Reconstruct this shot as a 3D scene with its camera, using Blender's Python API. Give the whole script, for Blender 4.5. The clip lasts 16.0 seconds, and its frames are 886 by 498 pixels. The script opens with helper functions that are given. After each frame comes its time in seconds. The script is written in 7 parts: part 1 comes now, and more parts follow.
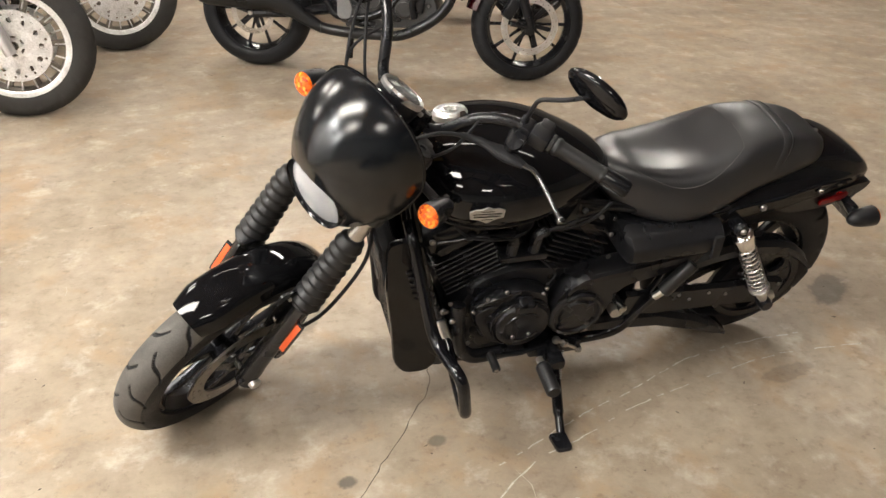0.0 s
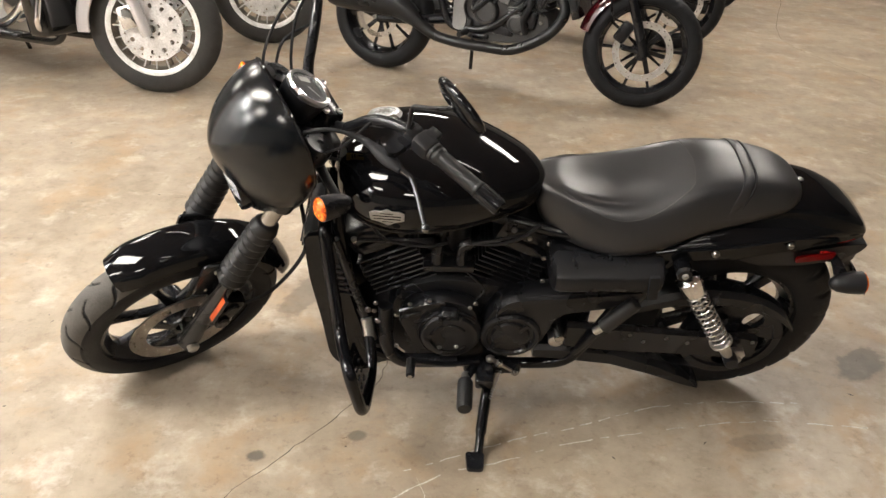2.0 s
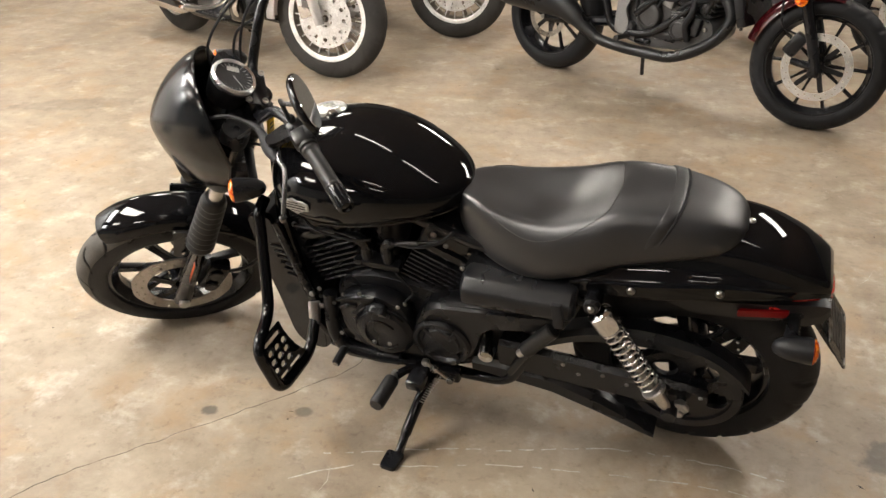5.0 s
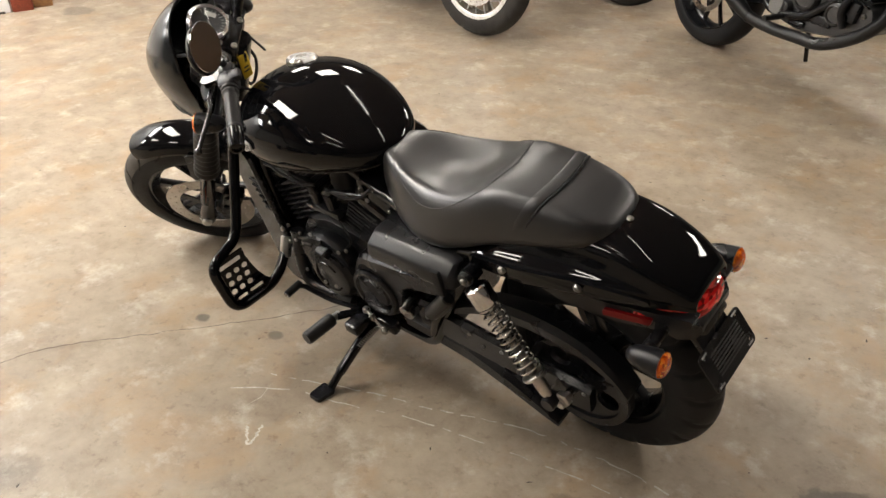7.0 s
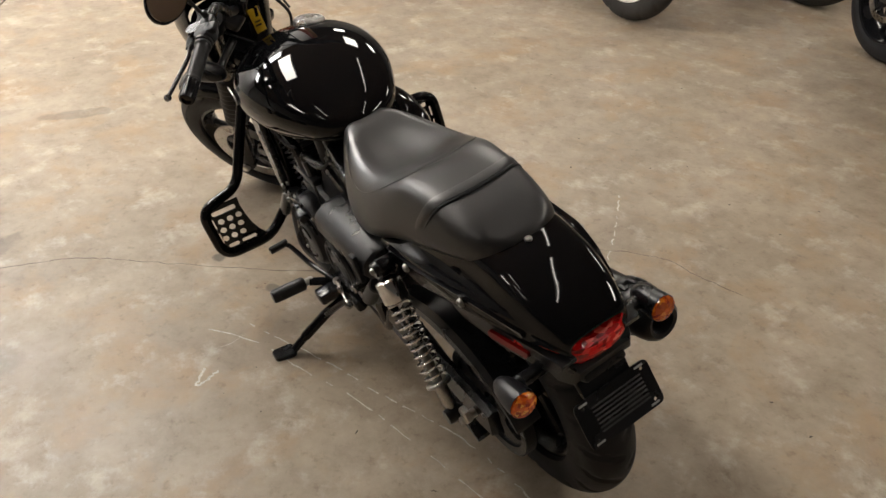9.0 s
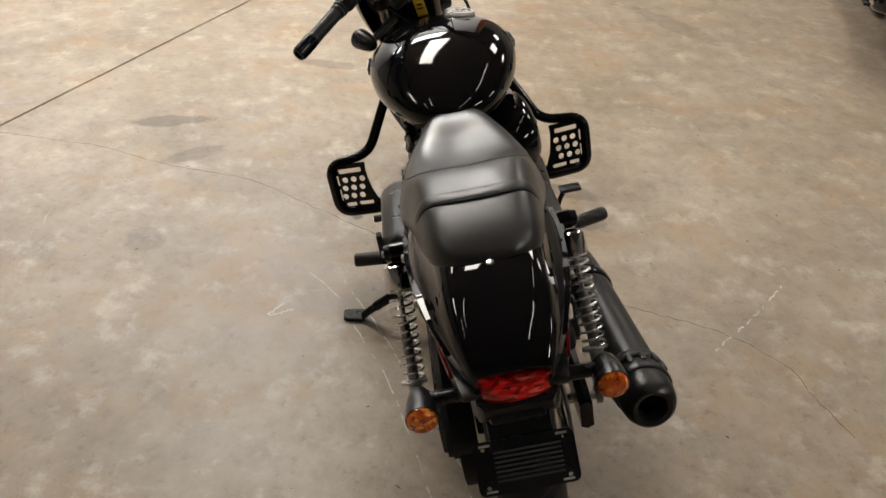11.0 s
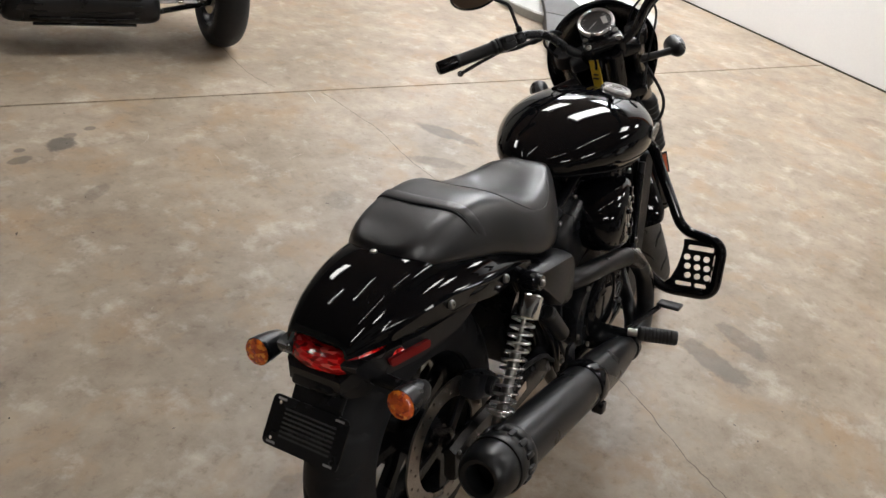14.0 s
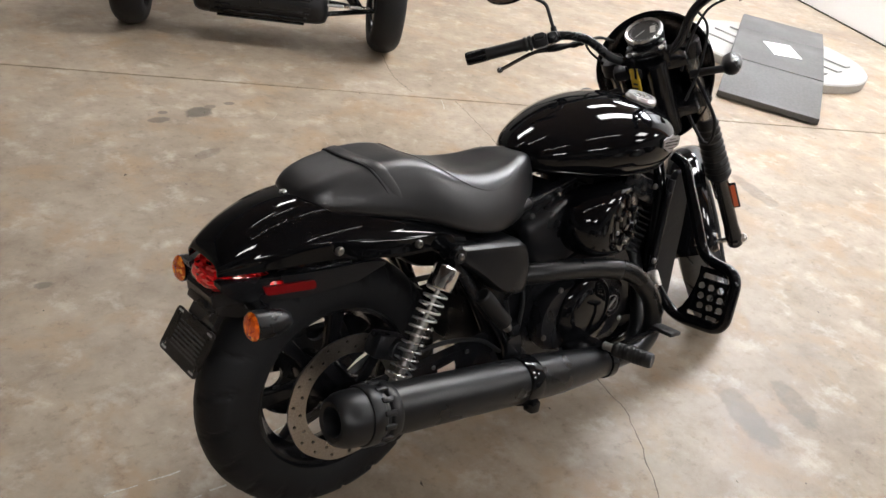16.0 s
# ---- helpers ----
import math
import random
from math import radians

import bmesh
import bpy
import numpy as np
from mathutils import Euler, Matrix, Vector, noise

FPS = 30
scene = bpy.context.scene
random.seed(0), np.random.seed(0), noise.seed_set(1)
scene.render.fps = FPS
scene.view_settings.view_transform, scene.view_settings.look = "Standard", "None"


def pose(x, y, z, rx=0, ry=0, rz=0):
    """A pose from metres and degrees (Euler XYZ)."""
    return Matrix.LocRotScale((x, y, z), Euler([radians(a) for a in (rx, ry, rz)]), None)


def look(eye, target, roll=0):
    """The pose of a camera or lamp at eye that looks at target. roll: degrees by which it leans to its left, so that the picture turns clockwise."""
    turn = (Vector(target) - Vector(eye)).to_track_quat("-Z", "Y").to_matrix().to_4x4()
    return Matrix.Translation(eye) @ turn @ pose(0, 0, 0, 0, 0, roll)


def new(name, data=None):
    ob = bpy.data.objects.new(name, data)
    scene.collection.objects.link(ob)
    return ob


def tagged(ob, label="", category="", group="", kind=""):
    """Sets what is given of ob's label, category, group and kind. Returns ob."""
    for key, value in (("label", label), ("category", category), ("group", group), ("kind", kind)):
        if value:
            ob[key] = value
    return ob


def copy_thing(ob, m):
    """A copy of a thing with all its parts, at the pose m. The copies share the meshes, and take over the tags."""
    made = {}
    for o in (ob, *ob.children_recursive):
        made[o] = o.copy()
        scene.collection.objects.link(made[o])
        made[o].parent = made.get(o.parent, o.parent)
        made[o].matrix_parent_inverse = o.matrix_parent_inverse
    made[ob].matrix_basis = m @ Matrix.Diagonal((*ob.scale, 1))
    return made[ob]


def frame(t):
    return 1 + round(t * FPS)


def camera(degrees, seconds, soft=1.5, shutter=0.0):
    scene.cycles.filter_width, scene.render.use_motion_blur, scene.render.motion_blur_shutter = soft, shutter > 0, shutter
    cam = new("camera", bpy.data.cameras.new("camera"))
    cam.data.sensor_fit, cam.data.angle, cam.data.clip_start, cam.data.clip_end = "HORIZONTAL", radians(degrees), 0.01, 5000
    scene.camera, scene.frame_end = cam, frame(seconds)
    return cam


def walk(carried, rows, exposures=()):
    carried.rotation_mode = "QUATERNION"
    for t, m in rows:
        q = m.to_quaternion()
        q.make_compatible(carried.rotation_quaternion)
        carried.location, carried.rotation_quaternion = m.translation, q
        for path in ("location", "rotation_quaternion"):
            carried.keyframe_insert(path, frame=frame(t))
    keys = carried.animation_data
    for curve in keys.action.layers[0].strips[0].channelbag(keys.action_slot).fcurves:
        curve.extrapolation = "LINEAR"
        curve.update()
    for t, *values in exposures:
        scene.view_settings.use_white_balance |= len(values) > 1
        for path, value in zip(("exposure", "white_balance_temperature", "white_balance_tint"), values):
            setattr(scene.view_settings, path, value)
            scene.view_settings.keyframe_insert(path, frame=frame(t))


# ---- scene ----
cam = camera(57.4, 16.0, soft=1.5)
PATH = [
    (0, (-1.473, -1.806, 1.543), (-0.996, -0.137, 0.549), 2.0),
    (0.5, (-1.278, -1.898, 1.546), (-0.95, -0.185, 0.568), 2.0),
    (1, (-1.124, -1.966, 1.545), (-0.884, -0.212, 0.615), 1.7),
    (1.5, (-0.967, -1.932, 1.533), (-0.8, -0.169, 0.604), 2.4),
    (2, (-0.808, -1.92, 1.548), (-0.805, -0.173, 0.574), 2.6),
    (2.5, (-0.618, -1.956, 1.547), (-0.785, -0.22, 0.57), 2.1),
    (3, (-0.447, -1.992, 1.553), (-0.694, -0.262, 0.581), 1.8),
    (3.5, (-0.326, -1.946, 1.549), (-0.67, -0.234, 0.573), 1.7),
    (4, (-0.202, -1.859, 1.558), (-0.656, -0.172, 0.585), 3.7),
    (4.2, (-0.155, -1.839, 1.563), (-0.653, -0.164, 0.590), 2.8),
    (6.5, (0.549, -1.466, 1.578), (-0.45, -0.09, 0.525), -1.5),
    (7, (0.748, -1.374, 1.59), (-0.387, -0.118, 0.525), -1.5),
    (7.5, (0.857, -1.286, 1.587), (-0.372, -0.134, 0.508), -2.4),
    (8, (0.922, -1.155, 1.57), (-0.375, -0.074, 0.497), -0.3),
    (8.2, (0.945, -1.087, 1.589), (-0.379, -0.058, 0.499), -0.3),
    (10.3, (1.202, -0.480, 1.567), (-0.379, 0.051, 0.464), 3.8),
    (10.5, (1.205, -0.421, 1.574), (-0.401, 0.017, 0.466), 4.3),
    (11, (1.244, -0.273, 1.576), (-0.403, -0.09, 0.456), 4.6),
    (11.5, (1.329, -0.079, 1.581), (-0.325, -0.134, 0.459), 5.3),
    (12, (1.345, 0.058, 1.582), (-0.324, -0.129, 0.497), 6.8),
    (12.5, (1.28, 0.19, 1.572), (-0.395, -0.099, 0.518), 11.5),
    (13, (1.203, 0.31, 1.579), (-0.438, -0.175, 0.543), 12.3),
    (13.5, (1.179, 0.486, 1.586), (-0.401, -0.166, 0.547), 12.2),
    (14, (1.16, 0.658, 1.583), (-0.35, -0.137, 0.54), 12.3),
    (14.5, (1.091, 0.772, 1.565), (-0.346, -0.16, 0.533), 12.3),
    (15, (0.97, 0.921, 1.587), (-0.396, -0.12, 0.563), 12.0),
    (15.5, (0.878, 1.092, 1.58), (-0.4, -0.046, 0.544), 12.1),
    (16, (0.788, 1.224, 1.576), (-0.363, -0.029, 0.526), 11.6),
]
EXPOSURES = [(0, 1.0, 6350, 10), (4, 1.06, 6400, 10), (7, 0.74, 6430, 10), (10.5, 0.12, 6400, 10), (12.5, 0.09, 6120, 10), (13.5, 0.15, 5970, 10), (16, 0.56, 5880, 11)]
walk(cam, [(t, look(eye, target, roll)) for t, eye, target, roll in PATH], EXPOSURES)

# ---- light: a hall with fluorescent battens and added ceiling panels ----

world = bpy.data.worlds.new("world")
scene.world = world
world.use_nodes = True
world.node_tree.nodes["Background"].inputs[0].default_value = (0.75, 0.85, 1.0, 1)
world.node_tree.nodes["Background"].inputs[1].default_value = 0.05
CEIL = 4.3
TUBE_POWER = 34.0
TUBE_COLOR = (1.0, 0.925, 0.815)

# The hall stands turned against the motorcycle: E1 runs to the white wall, E2 along it.
HALL = Matrix.Translation((-2.275, -1.648, 0)) @ Matrix.Rotation(radians(156.2), 4, "Z")


def hall(u, v, z=0.0):
    """A place in the hall: u metres towards the white wall from the floor's joint, v to its left."""
    return HALL @ Vector((u, v, z))


# ---- materials ----
def material(name, color, rough=0.5, metal=0.0, coat=0.0, grain=None, bump=0.0, vary=0.0, rough_vary=0.0, scale=6.0, transmission=0.0, emit=None, spec=0.5, ior=1.5):
    """A node material: base colour with two scales of variation, roughness with wear, fine relief."""
    m = bpy.data.materials.new(name)
    m.use_nodes = True
    nt = m.node_tree
    b = nt.nodes["Principled BSDF"]
    b.inputs["Base Color"].default_value = (*color, 1)
    b.inputs["Roughness"].default_value = rough
    b.inputs["Metallic"].default_value = metal
    b.inputs["Coat Weight"].default_value = coat
    b.inputs["Coat Roughness"].default_value = 0.03
    b.inputs["Transmission Weight"].default_value = transmission
    b.inputs["Specular IOR Level"].default_value = spec
    b.inputs["IOR"].default_value = ior
    if emit:
        b.inputs["Emission Color"].default_value = (*emit[0], 1)
        b.inputs["Emission Strength"].default_value = emit[1]
    if vary or rough_vary or bump:
        co = nt.nodes.new("ShaderNodeTexCoord")
        big = nt.nodes.new("ShaderNodeTexNoise")
        big.inputs["Scale"].default_value, big.inputs["Detail"].default_value = scale, 5
        nt.links.new(co.outputs["Object"], big.inputs["Vector"])
        fine = nt.nodes.new("ShaderNodeTexNoise")
        fine.inputs["Scale"].default_value, fine.inputs["Detail"].default_value = grain or 180, 3
        nt.links.new(co.outputs["Object"], fine.inputs["Vector"])
        mix = nt.nodes.new("ShaderNodeMath")
        mix.operation = "ADD"
        nt.links.new(big.outputs["Fac"], mix.inputs[0])
        nt.links.new(fine.outputs["Fac"], mix.inputs[1])
        if vary:
            r = nt.nodes.new("ShaderNodeValToRGB")
            r.color_ramp.elements[0].position, r.color_ramp.elements[1].position = 0.35, 0.68
            r.color_ramp.elements[0].color = (*[c * (1 - vary) for c in color], 1)
            r.color_ramp.elements[1].color = (*[min(1, c * (1 + vary)) for c in color], 1)
            half = nt.nodes.new("ShaderNodeMath")
            half.operation, half.inputs[1].default_value = "MULTIPLY", 0.5
            nt.links.new(mix.outputs[0], half.inputs[0])
            nt.links.new(half.outputs[0], r.inputs[0])
            nt.links.new(r.outputs[0], b.inputs["Base Color"])
        if rough_vary:
            mr = nt.nodes.new("ShaderNodeMapRange")
            mr.inputs["From Min"].default_value, mr.inputs["From Max"].default_value = 0.35, 0.65
            mr.inputs["To Min"].default_value, mr.inputs["To Max"].default_value = max(0.02, rough - rough_vary), rough + rough_vary
            nt.links.new(big.outputs["Fac"], mr.inputs["Value"])
            nt.links.new(mr.outputs[0], b.inputs["Roughness"])
        if bump:
            bp = nt.nodes.new("ShaderNodeBump")
            bp.inputs["Strength"].default_value, bp.inputs["Distance"].default_value = bump, 0.002
            nt.links.new(fine.outputs["Fac"], bp.inputs["Height"])
            nt.links.new(bp.outputs["Normal"], b.inputs["Normal"])
    return m


GLOSS = material("gloss_black_paint", (0.0045, 0.0047, 0.0056), 0.045, rough_vary=0.02, scale=9, spec=0.3)
COWL = material("satin_black_cowl", (0.004, 0.0052, 0.007), 0.19, spec=0.5, rough_vary=0.03, bump=0.05, grain=600)
SATIN = material("satin_black_paint", (0.009, 0.0094, 0.0112), 0.22, spec=0.36, rough_vary=0.1, bump=0.06, vary=0.25, grain=400)
MATTE = material("matte_black_casting", (0.010, 0.0104, 0.0124), 0.29, spec=0.36, rough_vary=0.12, bump=0.25, vary=0.3, grain=500)
EXHAUST = material("black_ceramic_exhaust", (0.009, 0.0094, 0.0105), 0.33, spec=0.38, rough_vary=0.08, bump=0.12, vary=0.3, grain=700)
PLASTIC = material("black_plastic", (0.009, 0.0093, 0.011), 0.31, spec=0.36, bump=0.15, vary=0.25, rough_vary=0.08, grain=900)
LEATHER = material("black_leather", (0.011, 0.0113, 0.013), 0.37, spec=0.72, bump=0.1, vary=0.2, rough_vary=0.07, grain=420, scale=7)
THREAD = material("seam_thread", (0.06, 0.058, 0.056), 0.6)
RUBBER = material("tyre_rubber", (0.012, 0.0124, 0.014), 0.55, spec=0.22, bump=0.3, vary=0.35, rough_vary=0.1, grain=500)
TREAD = material("dusty_tread_rubber", (0.08, 0.075, 0.068), 0.8, bump=0.35, vary=0.3, grain=350, scale=20)
GRIP = material("grip_rubber", (0.010, 0.010, 0.0105), 0.42, spec=0.4, bump=0.2, vary=0.2, grain=600)
CHROME = material("chrome", (0.75, 0.75, 0.76), 0.08, metal=1.0, rough_vary=0.05)
STEEL = material("brushed_steel", (0.5, 0.49, 0.47), 0.32, metal=1.0, vary=0.25, rough_vary=0.1, bump=0.1, grain=300)
BOLT = material("zinc_bolt", (0.3, 0.295, 0.28), 0.35, metal=1.0, vary=0.25, rough_vary=0.1)
DISC = material("brake_disc_steel", (0.42, 0.39, 0.35), 0.36, metal=1.0, vary=0.3, rough_vary=0.1, bump=0.1, grain=260)
ALU = material("cast_aluminium", (0.5, 0.49, 0.47), 0.4, metal=0.8, vary=0.2, rough_vary=0.1, bump=0.2, grain=300)


def prisms(name, low, mid, high, scale, stretch=(1, 1, 1), start=0.12):
    """A moulded signal lens: dark and bright cell colours imitate the glints of its small prisms."""
    m = material(name, mid, 0.07, coat=0.6, spec=0.6)
    nt = m.node_tree
    b = nt.nodes["Principled BSDF"]
    co, v, r = nt.nodes.new("ShaderNodeTexCoord"), nt.nodes.new("ShaderNodeTexVoronoi"), nt.nodes.new("ShaderNodeValToRGB")
    v.inputs["Scale"].default_value = scale
    mp = nt.nodes.new("ShaderNodeMapping")
    mp.inputs["Scale"].default_value = stretch
    nt.links.new(co.outputs["Object"], mp.inputs["Vector"])
    nt.links.new(mp.outputs[0], v.inputs["Vector"])
    e = r.color_ramp.elements
    e.new(0.5)
    for el, p, c in zip(e, (start, 0.62, 0.95), (low, mid, high)):
        el.position, el.color = p, (*c, 1)
    nt.links.new(v.outputs["Color"], r.inputs[0])
    nt.links.new(r.outputs[0], b.inputs["Base Color"])
    bp = nt.nodes.new("ShaderNodeBump")
    bp.inputs["Strength"].default_value, bp.inputs["Distance"].default_value = 0.6, 0.002
    nt.links.new(v.outputs["Distance"], bp.inputs["Height"])
    nt.links.new(bp.outputs["Normal"], b.inputs["Normal"])
    return m


AMBER = prisms("amber_lens", (0.35, 0.03, 0.0), (0.85, 0.13, 0.002), (1.0, 0.42, 0.03), 130)
RED_FACET = prisms("red_glint_facet", (0.2, 0.001, 0.001), (0.9, 0.005, 0.007), (1.0, 0.14, 0.11), 120, (1, 0.5, 1.6), 0.22)
RED_FACET.node_tree.nodes["Principled BSDF"].inputs["Coat Weight"].default_value = 0.5
REFLECTOR = material("orange_reflector", (0.75, 0.11, 0.02), 0.3, coat=0.5)
RED_REFLECTOR = material("red_reflector", (0.17, 0.003, 0.004), 0.3, spec=0.2)
YELLOW = material("yellow_tag_plastic", (0.75, 0.5, 0.03), 0.5, vary=0.1, bump=0.1)
PRINT = material("printed_grey", (0.4, 0.4, 0.4), 0.5)
LENS = material("fluted_lens", (0.9, 0.92, 0.95), 0.12, transmission=0.78, bump=0.3, grain=160)
REFLECT = material("lamp_reflector", (0.9, 0.91, 0.93), 0.3, metal=0.35)
nt = REFLECT.node_tree
cells, dent, where = nt.nodes.new("ShaderNodeTexVoronoi"), nt.nodes.new("ShaderNodeBump"), nt.nodes.new("ShaderNodeTexCoord")
cells.inputs["Scale"].default_value, dent.inputs["Strength"].default_value, dent.inputs["Distance"].default_value = 90, 0.9, 0.006
nt.links.new(where.outputs["Object"], cells.inputs["Vector"])
nt.links.new(cells.outputs["Distance"], dent.inputs["Height"])
nt.links.new(dent.outputs["Normal"], nt.nodes["Principled BSDF"].inputs["Normal"])
BRIGHT = material("bright_chrome_trim", (0.85, 0.85, 0.86), 0.28, metal=1.0, rough_vary=0.08)
DIAL = material("dial_face", (0.02, 0.02, 0.022), 0.3)
DIAL_GLASS = material("dial_glass", (0.95, 0.95, 0.95), 0.02, transmission=1.0)
MIRROR = material("mirror_glass", (0.7, 0.7, 0.7), 0.02, metal=1.0)

# ---- mesh helpers ----
def spline(pts, n):
    """n points on a smooth curve through pts (Catmull-Rom, by arc length)."""
    P = np.array(pts, float)
    P = np.vstack([2 * P[0] - P[1], P, 2 * P[-1] - P[-2]])
    out = []
    for i in range(1, len(P) - 2):
        for s in np.linspace(0, 1, 24, endpoint=False):
            a, b, c, d = P[i - 1 : i + 3]
            out.append(0.5 * (2 * b + (c - a) * s + (2 * a - 5 * b + 4 * c - d) * s * s + (3 * b - a - 3 * c + d) * s**3))
    out.append(P[-2])
    out = np.array(out)
    run = np.r_[0, np.cumsum(np.linalg.norm(np.diff(out[:, : min(3, out.shape[1])], axis=0), axis=1))]
    at = np.linspace(0, run[-1], n)
    return np.stack([np.interp(at, run, col) for col in out.T], 1)


def rounded(pts, r, n=6):
    """A path with its corners rounded by the radius r."""
    P = [Vector(p) for p in pts]
    out = [P[0]]
    for a, b, c in zip(P, P[1:], P[2:]):
        u, w = (a - b), (c - b)
        d = min(r, u.length * 0.49, w.length * 0.49)
        p, q = b + u.normalized() * d, b + w.normalized() * d
        for i in range(n + 1):
            s = i / n
            out.append(p * (1 - s) ** 2 + b * 2 * s * (1 - s) + q * s**2)
    return out + [P[-1]]


def rings(bm, loops, cap=True, closed=True, around=False):
    """Skins equal loops of points, one after another."""
    vs = [[bm.verts.new(p) for p in loop] for loop in loops]
    pairs = list(zip(vs, vs[1:])) + ([(vs[-1], vs[0])] if around else [])
    for a, b in pairs:
        m = len(a)
        for i in range(m if closed else m - 1):
            j = (i + 1) % m
            bm.faces.new((a[i], a[j], b[j], b[i]))
    if cap and not around:
        bm.faces.new(vs[0][::-1])
        bm.faces.new(vs[-1])
    return bm


def tube(bm, pts, r, n=12, cap=True):
    """A round tube along pts; r is one radius, or one for each point."""
    P = [Vector(p) for p in pts]
    P = [p for i, p in enumerate(P) if i == 0 or (p - P[i - 1]).length > 1e-5]
    R = [r] * len(P) if isinstance(r, (int, float)) else list(r)[: len(P)]
    up, loops = None, []
    for i, p in enumerate(P):
        t = (P[min(i + 1, len(P) - 1)] - P[max(i - 1, 0)]).normalized()
        if up is None:
            up = t.orthogonal().normalized()
        up = (up - t * up.dot(t)).normalized()
        side = t.cross(up)
        loops.append([p + R[i] * (math.cos(2 * math.pi * j / n) * up + math.sin(2 * math.pi * j / n) * side) for j in range(n)])
    return rings(bm, loops, cap)


def lathe(bm, prof, m=None, n=32, cap=True, closed=False):
    """Turns a profile of (radius, height) about z, laid by the matrix m."""
    m = m or Matrix()
    loops = [[m @ Vector((r * math.cos(2 * math.pi * j / n), r * math.sin(2 * math.pi * j / n), h)) for j in range(n)] for r, h in prof]
    return rings(bm, loops, cap and not closed, True, closed)


def box(bm, size, m=None, bevel=0.0, seg=2):
    """A box with rounded edges, its middle laid by the matrix m."""
    m = m or Matrix()
    got = bmesh.ops.create_cube(bm, size=1.0, matrix=m @ Matrix.Diagonal((*size, 1)))
    if bevel:
        edges = {e for v in got["verts"] for e in v.link_edges}
        bmesh.ops.bevel(bm, geom=list(edges), offset=bevel, segments=seg, profile=0.5, affect="EDGES")
    return bm


def plate(bm, poly, thick, m=None, bevel=0.0):
    """A flat plate with the outline poly in x and y, from z = -thick/2 to thick/2, laid by m."""
    m = m or Matrix()
    if bevel:
        P = np.array(poly, float)
        area = sum(P[i][0] * P[i - 1][1] - P[i - 1][0] * P[i][1] for i in range(len(P)))
        sign = -1 if area < 0 else 1
        inner = []
        for i in range(len(P)):
            a, b, c = P[i - 1], P[i], P[(i + 1) % len(P)]
            u, w = b - a, c - b
            nu, nw = np.array((-u[1], u[0])) / (np.hypot(*u) + 1e-9), np.array((-w[1], w[0])) / (np.hypot(*w) + 1e-9)
            q = nu + nw
            inner.append(b - sign * q / max(0.6, q @ q / 2) / 1.0 * bevel * 0.5)
        levels = [(inner, -thick / 2), (P, -thick / 2 + bevel), (P, thick / 2 - bevel), (inner, thick / 2)]
    else:
        levels = [(poly, -thick / 2), (poly, thick / 2)]
    return rings(bm, [[m @ Vector((x, y, z)) for x, y in pts] for pts, z in levels])


def holed(bm, outer, holes, thick, m=None, cuts=()):
    """A flat plate with round holes (x, y, r) and other cut outlines through it."""
    m = m or Matrix()
    flat = bmesh.new()
    edges = []
    for loop in [outer] + list(cuts) + [[(x + r * math.cos(a), y + r * math.sin(a)) for a in np.linspace(0, 2 * math.pi, 10 if r < 0.02 else 48, endpoint=False)] for x, y, r in holes]:
        vs = [flat.verts.new((*p, 0)) for p in loop]
        edges += [flat.edges.new((vs[i - 1], vs[i])) for i in range(len(vs))]
    bmesh.ops.triangle_fill(flat, edges=edges, use_beauty=True)
    flat.verts.index_update()
    low = [bm.verts.new(m @ Vector((v.co.x, v.co.y, -thick / 2))) for v in flat.verts]
    top = [bm.verts.new(m @ Vector((v.co.x, v.co.y, thick / 2))) for v in flat.verts]
    for f in flat.faces:
        i = [v.index for v in f.verts]
        bm.faces.new([top[k] for k in i])
        bm.faces.new([low[k] for k in reversed(i)])
    for e in flat.edges:
        if len(e.link_faces) == 1:
            a, b = e.verts[0].index, e.verts[1].index
            bm.faces.new((low[a], low[b], top[b], top[a]))
    flat.free()
    return bm


def part(name, bm, mat, parent=None, label="", move=None, sharp=35):
    """Links a bmesh as one mesh object under a thing or a part."""
    if move is not None:
        bm.transform(move)
    bmesh.ops.recalc_face_normals(bm, faces=bm.faces)
    me = bpy.data.meshes.new(name)
    bm.to_mesh(me)
    bm.free()
    for p in me.polygons:
        p.use_smooth = True
    me.set_sharp_from_angle(angle=radians(sharp))
    me.materials.append(mat)
    ob = new(name, me)
    if parent is not None:
        ob.parent = parent
    if label:
        ob["label"] = label
    return ob


def B():
    return bmesh.new()


def along(p, q, roll=0.0):
    """The matrix that stands at p with z towards q."""
    p, q = Vector(p), Vector(q)
    return Matrix.Translation(p) @ (q - p).to_track_quat("Z", "Y").to_matrix().to_4x4() @ Matrix.Rotation(roll, 4, "Z")


def rod(bm, p, q, r, n=14, r2=None):
    """A straight round bar with softened ends."""
    L = (Vector(q) - Vector(p)).length
    r2 = r if r2 is None else r2
    e = min(r, r2, L * 0.3) * 0.18
    return lathe(bm, [(r - e, 0), (r, e), (r2, L - e), (r2 - e, L)], along(p, q), n)


def circle(r, n=24, x=0.0, y=0.0, start=0.0):
    return [(x + r * math.cos(start + 2 * math.pi * i / n), y + r * math.sin(start + 2 * math.pi * i / n)) for i in range(n)]


